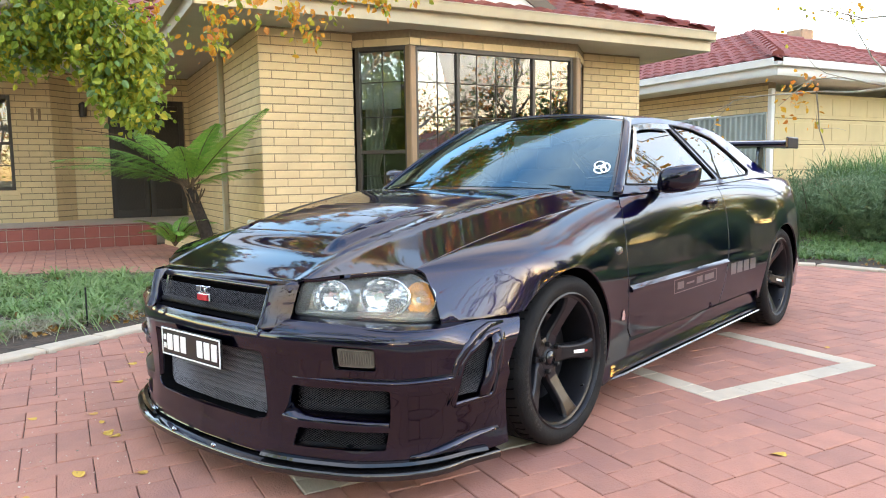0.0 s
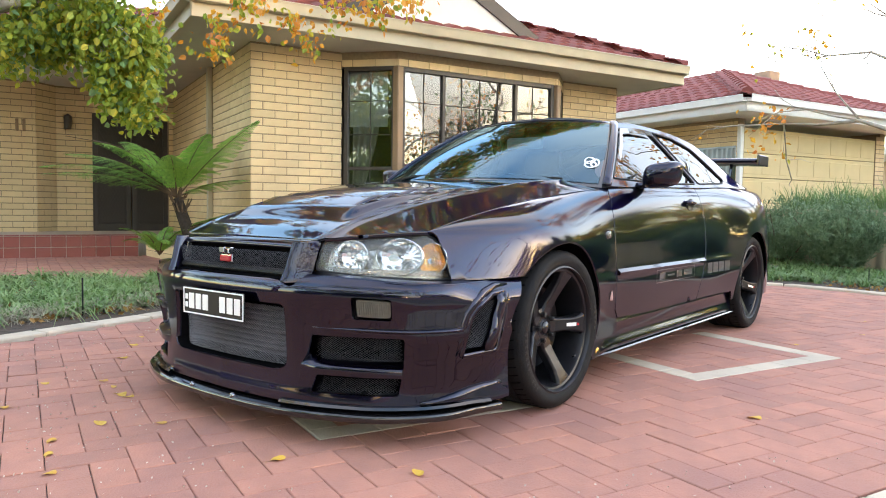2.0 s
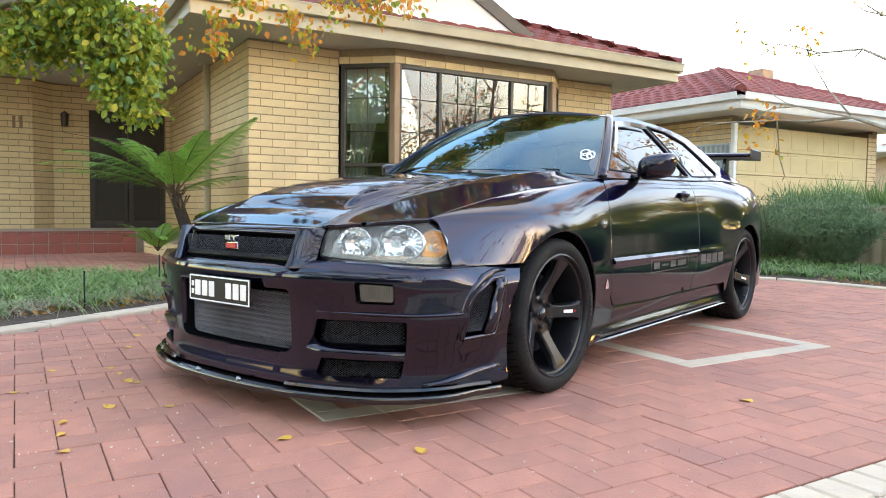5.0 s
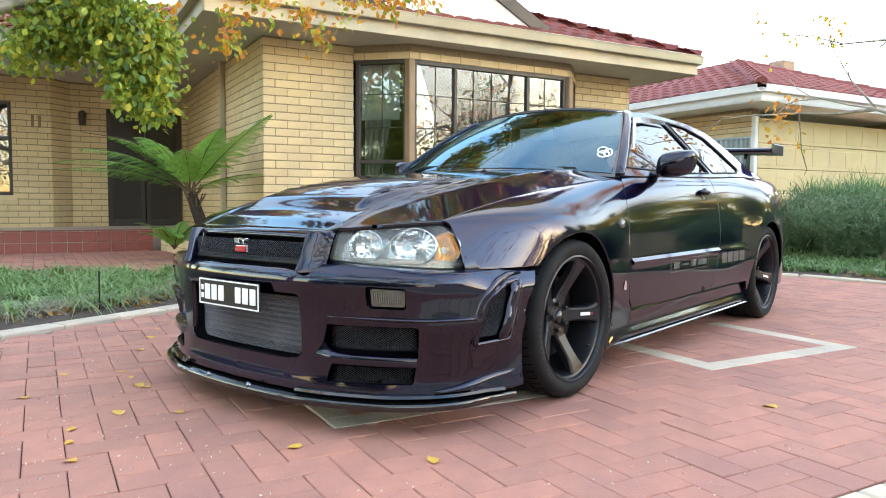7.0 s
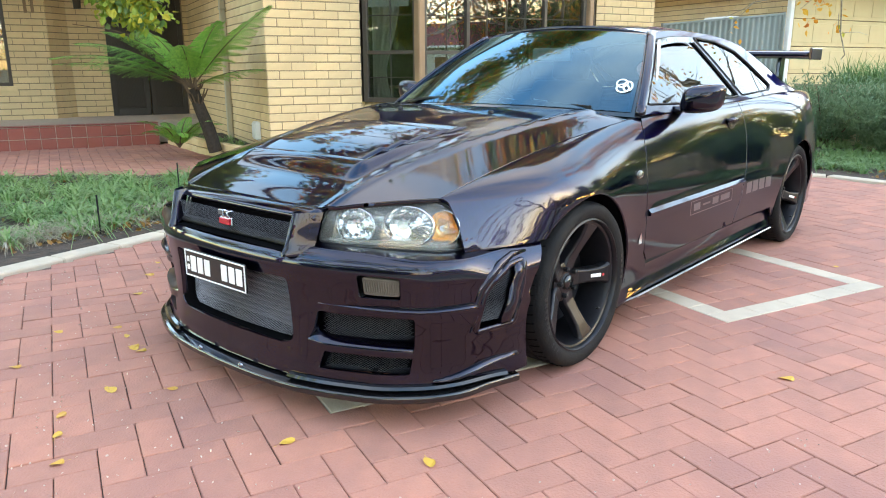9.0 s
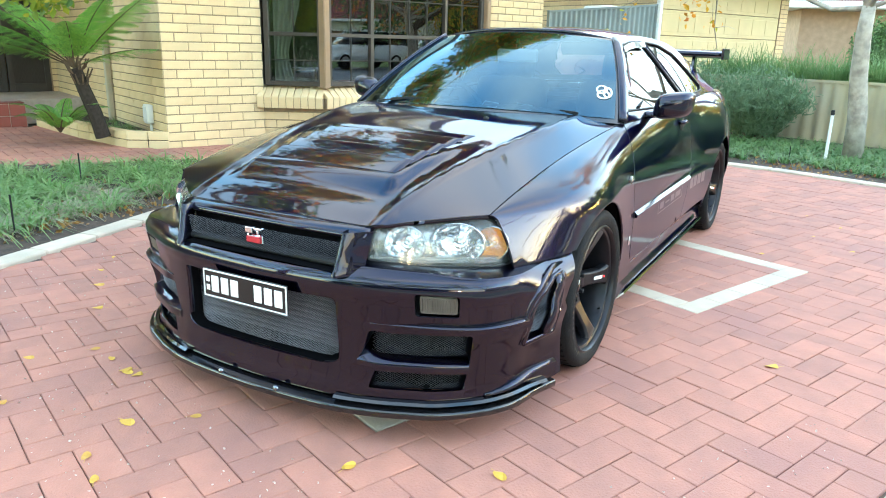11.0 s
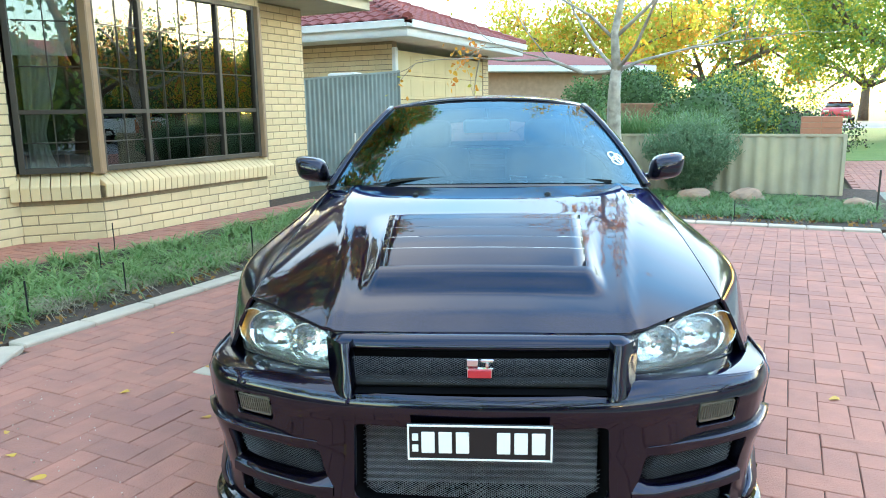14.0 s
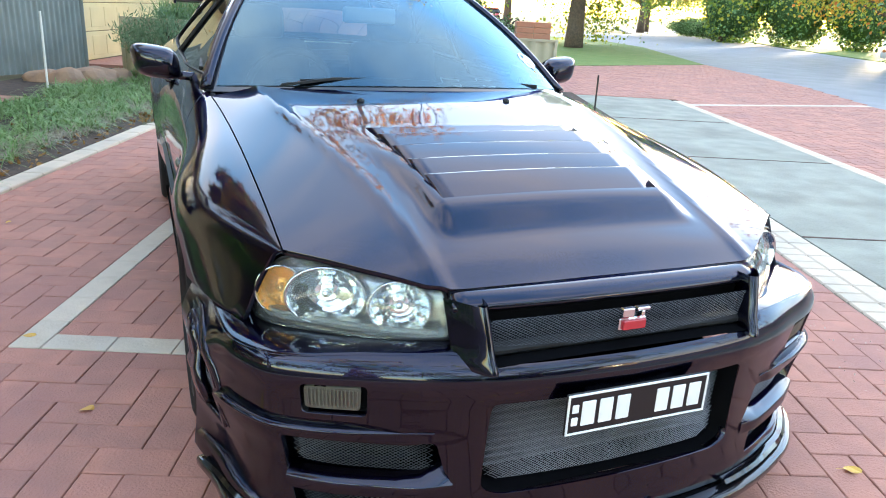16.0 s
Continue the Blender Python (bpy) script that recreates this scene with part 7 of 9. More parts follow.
def rosemary(x, y, r, h, n, label):
    sp = []
    for _ in range(n):
        a, q = rng.uniform(0, 2 * math.pi), r * math.sqrt(rng.random())
        sp.append((q * math.cos(a), q * math.sin(a), q / r))
    V, Fc, L = [], [], []
    for px, py, q in sp:
        hh = h * (1 - 0.35 * q ** 2) * rng.uniform(0.7, 1.08)
        tip = np.array([x + px * 1.45, y + py * 1.45, hh])
        base = np.array([x + px * 0.45, y + py * 0.45, 0.0])
        for t in np.linspace(0.12, 1.0, 26):
            p = base + (tip - base) * t + np.array([0, 0, 0.08 * math.sin(math.pi * t)])
            L.append(p + rng.normal(size=3) * 0.012)
    bush = thing("rosemary_bush", label, "shrub")
    lv = leaves("foliage", L, ROSEMARY, 0.080, bush, rng, long=5.0, droop=-1.2)
    stems = []
    for k in range(14):
        px, py, q = sp[k]
        stems.append(limb([(x + px * 0.2, y + py * 0.2, 0), (x + px * 0.7, y + py * 0.7, h * 0.4), (x + px * 1.3, y + py * 1.3, h * 0.75)], 0.012, 0.004, 5))
    part("stem", join(stems), BARKBROWN, bush)
    return bush


rosemary(2.70, 8.12, 0.50, 1.12, 560, "tall grey-green rosemary bush in front of the low fence")
rosemary(0.25, 8.55, 0.50, 1.0, 520, "grey-green rosemary bush at the end of the bed")
rosemary(-0.75, 9.4, 0.55, 1.05, 260, "grey-green rosemary bush beside the neighbour's drive")


def frond(base, tip, sag, width, mat_list, parent, pairs=26):
    """A fern frond: a curved stalk with paired leaflets of many small blades."""
    base, tip = Vector(base), Vector(tip)
    ctrl = base.lerp(tip, 0.45) + Vector((0, 0, sag))
    pts = [base * (1 - t) ** 2 + ctrl * 2 * t * (1 - t) + tip * t * t for t in np.linspace(0, 1, 14)]
    part("frond_stalk", limb(pts, 0.010, 0.002, 5), BARKBROWN, parent)
    V, Fc = [], []
    for i in range(pairs):
        t = 0.16 + 0.84 * i / pairs
        p = base * (1 - t) ** 2 + ctrl * 2 * t * (1 - t) + tip * t * t
        tg = ((ctrl - base) * (1 - t) + (tip - ctrl) * t).normalized()
        sd = tg.cross(Vector((0, 0, 1))).normalized()
        q = (t - 0.16) / 0.84
        w = 0.85 * width * min(1.0, 0.35 + q * 2.6) * (1 - q ** 1.5) ** 0.9 + 0.012
        for s in (1, -1):
            d = (sd * s + tg * 0.48 + Vector((0, 0, -0.14 + rng.uniform(-0.12, 0.12)))).normalized()
            n = max(4, int(w / 0.020))
            for k in range(n):
                f = (k + 0.5) / n
                c = p + d * (w * f) + Vector((0, 0, -0.05 * w * f * f * 4))
                l2 = 0.046 * (1 - 0.7 * f) + 0.010
                for s2 in (1, -1):
                    e = (tg * s2 + d * 0.4).normalized()
                    b = len(V)
                    V += [c - d * 0.010, c + e * l2, c + d * 0.012]
                    Fc.append((b, b + 1, b + 2))
    ob = mesh("frond", V, Fc, mat_list, parent)
    return ob


DARKBARK = surf("fibrous_dark_bark", (0.045, 0.032, 0.024), (0.022, 0.016, 0.012), 30, 0.95, 0.8, 60)
fern = thing("tree_fern", "young tree fern with spreading green fronds in the planter", "fern")
tr = [Vector((-5.84, 2.50, 0.12)), Vector((-5.86, 2.44, 0.40)), Vector((-5.91, 2.37, 0.66)), Vector((-5.95, 2.32, 0.88))]
part("trunk", limb(tr, 0.085, 0.065, 12), DARKBARK, fern)
cr = tr[-1]
for k in range(16):
    a = 2.4 * k
    foot = tr[2].lerp(tr[3], (k % 5) / 4)
    part("stalk_stub", limb([foot, foot + Vector((0.09 * math.cos(a), 0.09 * math.sin(a), 0.07)), foot + Vector((0.13 * math.cos(a), 0.13 * math.sin(a), 0.16))], 0.014, 0.007, 5), BARKBROWN, fern)
for tip, sag, w in (((-7.35, 1.28, 1.16), 0.26, 0.42), ((-6.98, 1.40, 1.40), 0.34, 0.42), ((-6.85, 1.05, 1.22), 0.36, 0.40), ((-6.70, 1.98, 1.58), 0.42, 0.40), ((-6.30, 1.45, 1.52), 0.34, 0.40),
                    ((-4.66, 2.60, 1.78), 0.16, 0.36), ((-5.15, 2.25, 1.62), 0.22, 0.36), ((-4.95, 2.68, 1.10), 0.14, 0.30), ((-5.30, 1.85, 1.36), 0.26, 0.34), ((-6.9, 2.45, 1.40), 0.34, 0.34), ((-5.75, 2.70, 1.66), 0.30, 0.34)):
    frond(cr, tip, sag, w, FERN, fern)
part("frond_curl", limb([cr, cr + Vector((-0.3, -0.25, 0.52)), cr + Vector((-0.62, -0.55, 0.66)), cr + Vector((-1.0, -0.9, 0.74))], 0.008, 0.004, 5), BARKBROWN, fern)
small_fern = thing("small_fern", "small low fern at the foot of the tree fern", "fern")
for k in range(9):
    a = 2 * math.pi * k / 9 + 0.3
    frond((-6.25, 2.25, 0.16), (-6.25 + 0.5 * math.cos(a), 2.28 + 0.5 * math.sin(a), 0.42 + 0.1 * math.sin(3 * a)), 0.22, 0.13, FERN, small_fern, 18)
tussock = scatter([tuple(at(a, o).xy) for a, o in ((-0.1, -0.5), (-0.45, -0.6), (-0.6, -2.0), (-0.1, -2.0))], 26, z=0.15)
blades("planter_grass", tussock, GRASSY, 0.22, 0.008, 14, 0.9, "tufts of green in the planter")


def grow(points, r0, r1, depth, bms, tips, wild=0.5, fork=2, shrink=0.62):
    """A limb with side branches; gathers the meshes and the twig ends."""
    bms.append(limb(points, r0, r1, 8 if r0 > 0.04 else 5))
    end, way = Vector(points[-1]), (Vector(points[-1]) - Vector(points[-2]))
    length = sum((Vector(b) - Vector(a)).length for a, b in zip(points, points[1:]))
    if depth == 0:
        for p in points[1:]:
            tips.append(Vector(p))
        return
    way.normalize()
    starts = [(end, way)] * fork + [(Vector(points[len(points) // 2]), way)]
    for p, w in starts:
        d = (w + Vector(rng.normal(size=3)) * wild + Vector((0, 0, 0.12))).normalized()
        L = length * shrink * rng.uniform(0.75, 1.2)
        q = [p]
        for k in range(3):
            d = (d + Vector(rng.normal(size=3)) * 0.16 + Vector((0, 0, 0.05))).normalized()
            q.append(q[-1] + d * (L / 3))
        grow(q, r1, r1 * 0.45, depth - 1, bms, tips, wild, fork, shrink)


def leafy_crown(name, tips, per, spread, size, mats, parent, droop=0.6):
    P = []
    for t in tips:
        for _ in range(per):
            P.append(np.array(t) + rng.normal(size=3) * spread)
    return leaves(name, P, mats, size, parent, rng, droop=droop, long=1.35)


street_tree = thing("street_tree", "pale-barked young street tree with a few gold leaves", "tree")
bms, tips = [], []
grow([(1.52, 7.25, 0.0), (1.50, 7.2, 0.5), (1.44, 7.08, 1.0), (1.42, 6.98, 1.45), (1.43, 6.92, 1.75)], 0.118, 0.068, 0, bms, [])
F0 = Vector((1.43, 6.92, 1.72))
for pts, r in (([F0, (1.05, 7.2, 1.72), (0.6, 7.42, 1.92), (0.1, 7.62, 1.92), (-0.35, 7.78, 1.98)], 0.055),
               ([F0, (1.75, 6.98, 1.85), (2.3, 6.8, 1.98), (2.9, 6.6, 2.05)], 0.045), ([F0, (1.40, 6.95, 2.2), (1.5, 7.0, 2.7), (1.48, 7.05, 3.2)], 0.105),
               ([(1.42, 6.95, 2.1), (1.1, 7.15, 2.45), (0.7, 7.3, 2.7), (0.2, 7.5, 2.75)], 0.04), ([(1.42, 6.95, 2.15), (1.9, 6.8, 2.6), (2.3, 6.6, 3.0)], 0.045),
               ([(0.6, 7.42, 1.92), (0.3, 7.5, 2.3), (0.05, 7.6, 2.75)], 0.022), ([F0, (1.6, 6.5, 2.0), (1.7, 6.0, 2.4), (1.9, 5.6, 2.8)], 0.045),
               ([F0, (1.2, 7.5, 2.1), (1.0, 8.2, 2.6), (0.9, 8.8, 3.0)], 0.045)):
    grow([Vector(p) for p in pts], r * 0.62, r * 0.22, 2, bms, tips, 0.5, 2, 0.55)
rise = [Vector((1.48, 7.05, 3.2)), Vector((1.6, 7.2, 4.2)), Vector((1.9, 7.5, 5.2)), Vector((2.2, 7.9, 6.2))]
street_up = [limb(rise, 0.045, 0.012, 7)]
some = [t for t in tips if rng.random() < 0.22]
leafy_crown("crown", some, 4, 0.09, 0.065, [GOLD, GOLD, BRIGHTLEAF], street_tree)
upper = []
for _ in range(17):
    c = Vector((rng.uniform(0.2, 3.2), rng.uniform(6.0, 10.5), rng.uniform(4.3, 7.0)))
    street_up.append(limb([rise[1].lerp(rise[3], rng.random()), c + Vector((0, 0, -0.3)), c], 0.018, 0.006, 5))
    for _ in range(22):
        v = rng.normal(size=3)
        upper.append(c + Vector(v * (0.5 * rng.random() ** 0.4 / np.linalg.norm(v))))
part("trunk", join(bms + street_up), BARK, street_tree, smooth=True)
leafy_crown("upper_crown", upper, 7, 0.12, 0.085, [RUST, GOLD, GOLD], street_tree)
clump = [Vector((-0.5, 7.85, 1.95)) + Vector(rng.normal(size=3)) * 0.16 for _ in range(12)]
leafy_crown("hanging_foliage", clump, 5, 0.07, 0.075, [GOLD, RUST], street_tree)["kind"] = "stuff"

# tree whose branches hang over the garden bed
over = thing("garden_tree", "broad tree with green leaves turning gold hanging over the bed", "tree")
bms, tips = [], []
grow([(-4.75, -2.2, 0.0), (-4.7, -2.1, 0.8), (-4.6, -1.9, 1.6), (-4.5, -1.6, 2.2)], 0.16, 0.11, 0, bms, [])
T0 = Vector((-4.5, -1.6, 2.2))
grow([T0, (-4.3, -0.9, 2.28), (-4.0, -0.42, 2.26), (-3.7, -0.08, 2.42), (-3.3, 0.35, 2.62)], 0.075, 0.04, 0, bms, [])
grow([T0, (-4.6, -1.0, 2.9), (-4.2, 0.2, 3.4), (-3.4, 1.0, 3.5), (-2.4, 1.7, 3.3)], 0.07, 0.03, 0, bms, [])
grow([T0, (-5.2, -1.8, 3.0), (-5.8, -2.2, 3.8)], 0.08, 0.03, 2, bms, tips, 0.5)
for q in (((-4.4, 0.2, 4.2), (-4.0, 1.6, 4.9), (-3.3, 2.6, 5.2)), ((-3.9, -0.6, 4.2), (-3.0, 0.4, 4.9), (-2.2, 1.4, 5.0)), ((-5.2, -0.4, 4.4), (-5.2, 0.8, 5.2), (-4.6, 2.2, 5.6)), ((-4.4, 1.0, 4.7), (-3.8, 3.2, 5.8), (-3.0, 5.2, 6.7)), ((-5.0, 1.4, 5.2), (-4.9, 3.8, 6.4), (-4.2, 6.0, 7.3)), ((-4.2, -1.8, 4.2), (-3.4, -1.2, 5.2), (-2.0, -0.6, 5.6))):
    grow([T0] + [Vector(p) for p in q], 0.06, 0.02, 0, bms, [])
grow([T0, (-3.8, -2.2, 3.0), (-3.2, -2.8, 3.6)], 0.07, 0.03, 2, bms, tips, 0.5)
sprays = []
for c, r, n in (((-3.42, 0.36, 2.02), (0.26, 0.30, 0.20), 60), ((-3.36, 0.40, 1.80), (0.17, 0.20, 0.17), 45), ((-3.32, 0.42, 1.62), (0.13, 0.15, 0.13), 26), ((-3.80, 0.05, 2.18), (0.26, 0.28, 0.20), 55), ((-3.95, -0.15, 2.02), (0.2, 0.22, 0.16), 26), ((-3.55, 0.2, 2.30), (0.3, 0.3, 0.15), 45)):
    for _ in range(n):
        v = rng.normal(size=3)
        v *= rng.random() ** 0.4 / np.linalg.norm(v)
        sprays.append(Vector(c) + Vector((v[0] * r[0] * 1.3, v[1] * r[1] * 1.3, v[2] * r[2] * 1.3)))
for p in sprays[::7]:
    bms.append(limb([Vector((-3.6, 0.05, 2.45)), Vector((-3.6, 0.05, 2.45)).lerp(p, 0.55) + Vector((0, 0, 0.06)), p], 0.010, 0.003, 4))
part("trunk", join(bms), BARK, over, smooth=True)
leafy_crown("crown", sprays, 27, 0.066, 0.060, [PLANE, PLANE, PLANE, PLANE, COVER, PLANE, PLANE, COVER, PLANE, PLANE, BRIGHTLEAF, BRIGHTLEAF, BRIGHTLEAF], over, 1.3)
gold = []
for c, n in (((-3.28, 0.58, 2.36), 5), ((-2.92, 0.86, 2.22), 7), ((-2.88, 0.90, 2.05), 4), ((-2.62, 1.10, 2.36), 5), ((-2.42, 1.30, 2.30), 7), ((-2.32, 1.38, 2.18), 4), ((-2.15, 1.55, 2.40), 6), ((-1.9, 1.78, 2.42), 8), ((-2.75, 1.0, 2.45), 6), ((-1.75, 1.9, 2.45), 6)):
    for _ in range(n):
        gold.append(Vector(c) + Vector(rng.normal(size=3)) * 0.065)
leafy_crown("hanging_foliage", gold, 11, 0.05, 0.054, [GOLD, GOLD, BRIGHTLEAF, PLANE, RUST], over, 1.6)
high = []
while len(high) < 3400:
    c = Vector((rng.uniform(-6.2, -0.9), rng.uniform(-1.8, 8.2), rng.uniform(3.2, 8.6)))
    if c.z < 1.0 + 0.94 * math.hypot(c.x, c.y - 0.8) and c.z > 1.9 + 0.31 * math.hypot(c.x - 2.3, c.y + 2.5) and c.z < 2.6 + 0.62 * math.hypot(c.x - 2.3, c.y + 2.5) and -5.6 + 0.10 * c.y < c.x < -1.0 - 0.16 * c.y:
        for _ in range(50):
            v = rng.normal(size=3)
            high.append(c + Vector(v * (0.46 * rng.random() ** 0.4 / np.linalg.norm(v))))
leafy_crown("upper_crown", tips + high, 11, 0.10, 0.11, [PLANE, PLANE, COVER, COVER, GOLD, RUST, RUST], over)

# fallen leaves: single ones on the paving, many in the beds
fl_bm = bmesh.new()
ring = [fl_bm.verts.new((0.030 * math.cos(t) * (1 + 0.35 * math.cos(t)), 0.019 * math.sin(t), 0.004 * math.sin(2 * t) + 0.006)) for t in np.linspace(0, 2 * math.pi, 12, endpoint=False)]
fl_bm.faces.new(ring)
stem = [fl_bm.verts.new(p) for p in ((-0.018, -0.001, 0.006), (-0.045, -0.001, 0.003), (-0.045, 0.001, 0.003), (-0.018, 0.001, 0.006))]
fl_bm.faces.new(stem)
fallen = part("fallen_leaf", fl_bm, surf("fallen_gold_leaf", (0.62, 0.38, 0.05), (0.50, 0.26, 0.05), 20, 0.6, 0.1, 90, rand="object", spread=0.3))
tagged(fallen, "small gold autumn leaf lying on the red pavers", "leaf", "fallen leaves on the drive")
fallen.location = (-0.283, -1.30, 0.0)
known = [(-0.127, -1.153), (0.498, -1.114), (-1.036, -1.192), (-0.9, -1.0), (-0.55, -1.05), (-1.3, -0.7), (-1.6, -0.5), (-0.75, -1.45), (-0.2, -1.5), (0.1, -1.62), (-1.7, 0.3), (-1.45, 0.65), (-1.2, 0.05), (1.45, 2.9), (1.6, 3.3), (1.2, 2.2), (1.35, 3.6), (1.7, 2.6), (-1.9, 1.2), (-1.75, 2.2), (-1.5, -1.6), (-1.1, -1.9), (0.9, -0.9), (1.5, 0.4)]
for x, y in known + [(p[0], p[1]) for p in scatter([(-2.1, -2.2), (0.4, -2.2), (0.2, -1.2), (-1.2, -0.4), (-2.2, 0.6)], 16)]:
    copy_thing(fallen, Matrix.Translation((x, y, 0.0)) @ Matrix.Rotation(rng.uniform(0, 6.28), 4, "Z") @ Matrix.Scale(rng.uniform(0.5, 0.95), 4))
LITTER = leafy("leaf_litter", (0.40, 0.22, 0.05), (0.18, 0.09, 0.03), 0.2)
lit = []
for poly, n in ((bed1, 500), (bed1b, 350), ([(x, y) for x, y in ((-2.6, -1.2), (-2.95, -1.2), (-3.05, 0.9), (-2.75, 0.9))], 160), ([tuple(at(a, o).xy) for a, o in ((-1.2, 2.58), (5.5, 2.58), (5.5, 2.88), (-1.0, 2.88))], 300), (bed2, 450),
                ([tuple(uv(u, v).xy) for u, v in ((-2.4, 6.6), (1.3, 6.65), (1.3, 7.0), (-2.4, 6.95))], 200)):
    for x, y, z, k in scatter(poly, n, z=0.02):
        lit.append((x, y, 0.022))
lt = leaves("leaf_litter", lit, LITTER, 0.045, None, rng, long=1.5)
tagged(lt, "brown and gold leaf litter on the soil", "leaves", kind="stuff")
# petals and grit on the paving
grit = [(p[0], p[1], 0.003) for p in scatter([(-2.0, -2.2), (1.2, -2.4), (2.0, 0.5), (0.9, -1.2), (-0.8, -1.0), (-2.2, 0.6)], 900)]
gr = leaves("paving_crumbs", grit, surf("pale_crumbs", (0.62, 0.50, 0.42), (0.45, 0.33, 0.27), 30, 0.9), 0.009, None, rng, long=1.4)
tagged(gr, "pale crumbs and petals strewn on the paving", "debris", kind="stuff")

# irrigation stakes in the beds
stake0 = part("garden_stake", sweep([(0, 0, 0), (0.003, 0, 0.14), (0.0, 0.002, 0.28)], circle(0.006, 6)), BLACKPLASTIC)
tagged(stake0, "thin dark irrigation stake standing in the bed", "stake", "irrigation stakes")
stake0.location = (-2.80, -0.24, 0.0)
for x, y, k in ((-2.87, 1.31, 1.0), (-3.15, 2.6, 1.0), (-2.62, 2.0, 0.9), (-3.6, 3.6, 1.0), (-2.2, 3.4, 1.0), (1.9, 6.2, 0.7), (0.9, 6.55, 0.7), (-4.0, 1.0, 1.0), (2.6, 5.6, 0.8)):
    copy_thing(stake0, Matrix.Translation((x, y, 0)) @ Matrix.Scale(k, 4))
tall = part("path_stake", sweep([(0, 0, 0), (0, 0, 0.53)], circle(0.012, 6)), WINFRAME)
tagged(tall, "dark metal stake beside the concrete footpath", "stake")
tall.location = (4.27, 5.89, 0)
tap = thing("garden_post", "pale post with a dark tap head in the bed", "post", m=Matrix.Translation((1.25, 7.0, 0)))
part("post", sweep([(0, 0, 0), (0, 0, 0.56)], circle(0.018, 8)), WHITE, tap)
part("tap_head", boxbm((-0.02, -0.03, 0.54), (0.02, 0.03, 0.60), 0.008), BLACKPLASTIC, tap)
pst = part("fence_stake", sweep([(0, 0, 0), (0.01, 0, 0.95)], circle(0.014, 6)), WHITE)
tagged(pst, "pale thin stake beside the grey fence", "stake")
pst.location = (-2.19, 7.83, 0)


def rock(x, y, r, label):
    bm = bmesh.new()
    bmesh.ops.create_icosphere(bm, subdivisions=3, radius=r)
    for v in bm.verts:
        n = noise.noise(v.co * (2.2 / r) * 0.5 + Vector((x, y, 0)))
        v.co *= 1 + 0.32 * n
        v.co.z *= 0.62
        v.co.z = max(v.co.z, -0.1 * r)
    ob = part("rock", bm, ROCK, None, smooth=False)
    ob.location = (x, y, 0.05 * r)
    return tagged(ob, label, "rock", "garden rocks")


rock(2.62, 7.45, 0.24, "rounded tan garden rock beside the rosemary")
rock(3.25, 7.2, 0.26, "rounded tan garden rock in the ground cover")
rock(4.35, 6.5, 0.20, "brown garden rock at the end of the bed")
for x, y, r in ((-2.05, 9.0, 0.30), (-1.72, 9.1, 0.30), (-2.35, 9.15, 0.26), (-1.85, 9.35, 0.30), (-1.5, 9.4, 0.24)):
    rock(x, y, r, "brown boulder in a small heap by the grey fence")

# ---- neighbours and distance ----
def corrugated(name, a, b, z0, za, zb, mat, label, pitch=0.095, amp=0.016):
    """An upright corrugated sheet fence with a capping."""
    a, b = Vector((*a, 0)), Vector((*b, 0))
    t = b - a
    ln = t.length
    t.normalize()
    s = Vector((t.y, -t.x, 0))
    n = int(ln / pitch * 8)
    f = thing(name, label, "fence", kind="structure")
    V, Fc = [], []
    for i in range(n + 1):
        x = ln * i / n
        ph = 2 * math.pi * x / pitch
        o = amp * max(-0.7, min(0.7, math.sin(ph)))
        for k, o2 in ((0, 0.0), (1, 0.0), (2, -0.004), (3, -0.004)):
            p = a + t * x + s * (o + o2)
            z = z0 if k in (0, 3) else za + (zb - za) * x / ln
            V.append((p.x, p.y, z))
    for i in range(n):
        q = 4 * i
        Fc += [(q, q + 4, q + 5, q + 1), (q + 1, q + 5, q + 6, q + 2), (q + 2, q + 6, q + 7, q + 3)]
    mesh("sheet", V, Fc, mat, f, True).data.set_sharp_from_angle(angle=radians(50))
    part("capping", sweep([a + Vector((0, 0, za)), b + Vector((0, 0, zb))], [(-0.025, -0.02), (0.025, -0.02), (0.025, 0.015), (-0.025, 0.015)]), mat, f)
    for q, zz in ((a, za), (b, zb)):
        part("post", boxbm((q.x - 0.025, q.y - 0.025, z0), (q.x + 0.025, q.y + 0.025, zz + 0.02), 0.004), mat, f)
    return f


corrugated("fence_grey", (-3.38, 9.38), (-1.98, 10.93), 0.0, 1.80, 1.98, GREYFENCE, "grey corrugated sheet fence between the houses")
corrugated("fence_low", (4.68, 7.79), (-1.4, 10.03), 0.0, 0.85, 0.85, TANFENCE, "low cream corrugated sheet fence behind the bed", pitch=0.19, amp=0.022)
heater = part("wall_unit", boxbm((-0.30, -0.15, 1.72), (0.30, 0.15, 1.96), 0.04, 2), WHITE)
tagged(heater, "white air unit showing over the grey fence", "air conditioner")
heater.matrix_world = Matrix.Translation((-2.95, 10.75, 0)) @ Matrix.Rotation(ANGLE + radians(90), 4, "Z")

# neighbour's garage


def gp(al, out, z=0.0):
    """By metres along the garage front from its near corner, and out from it."""
    p = Vector((-2.25, 11.92)) + D2 * al + N2 * out
    return Vector((p.x, p.y, z))


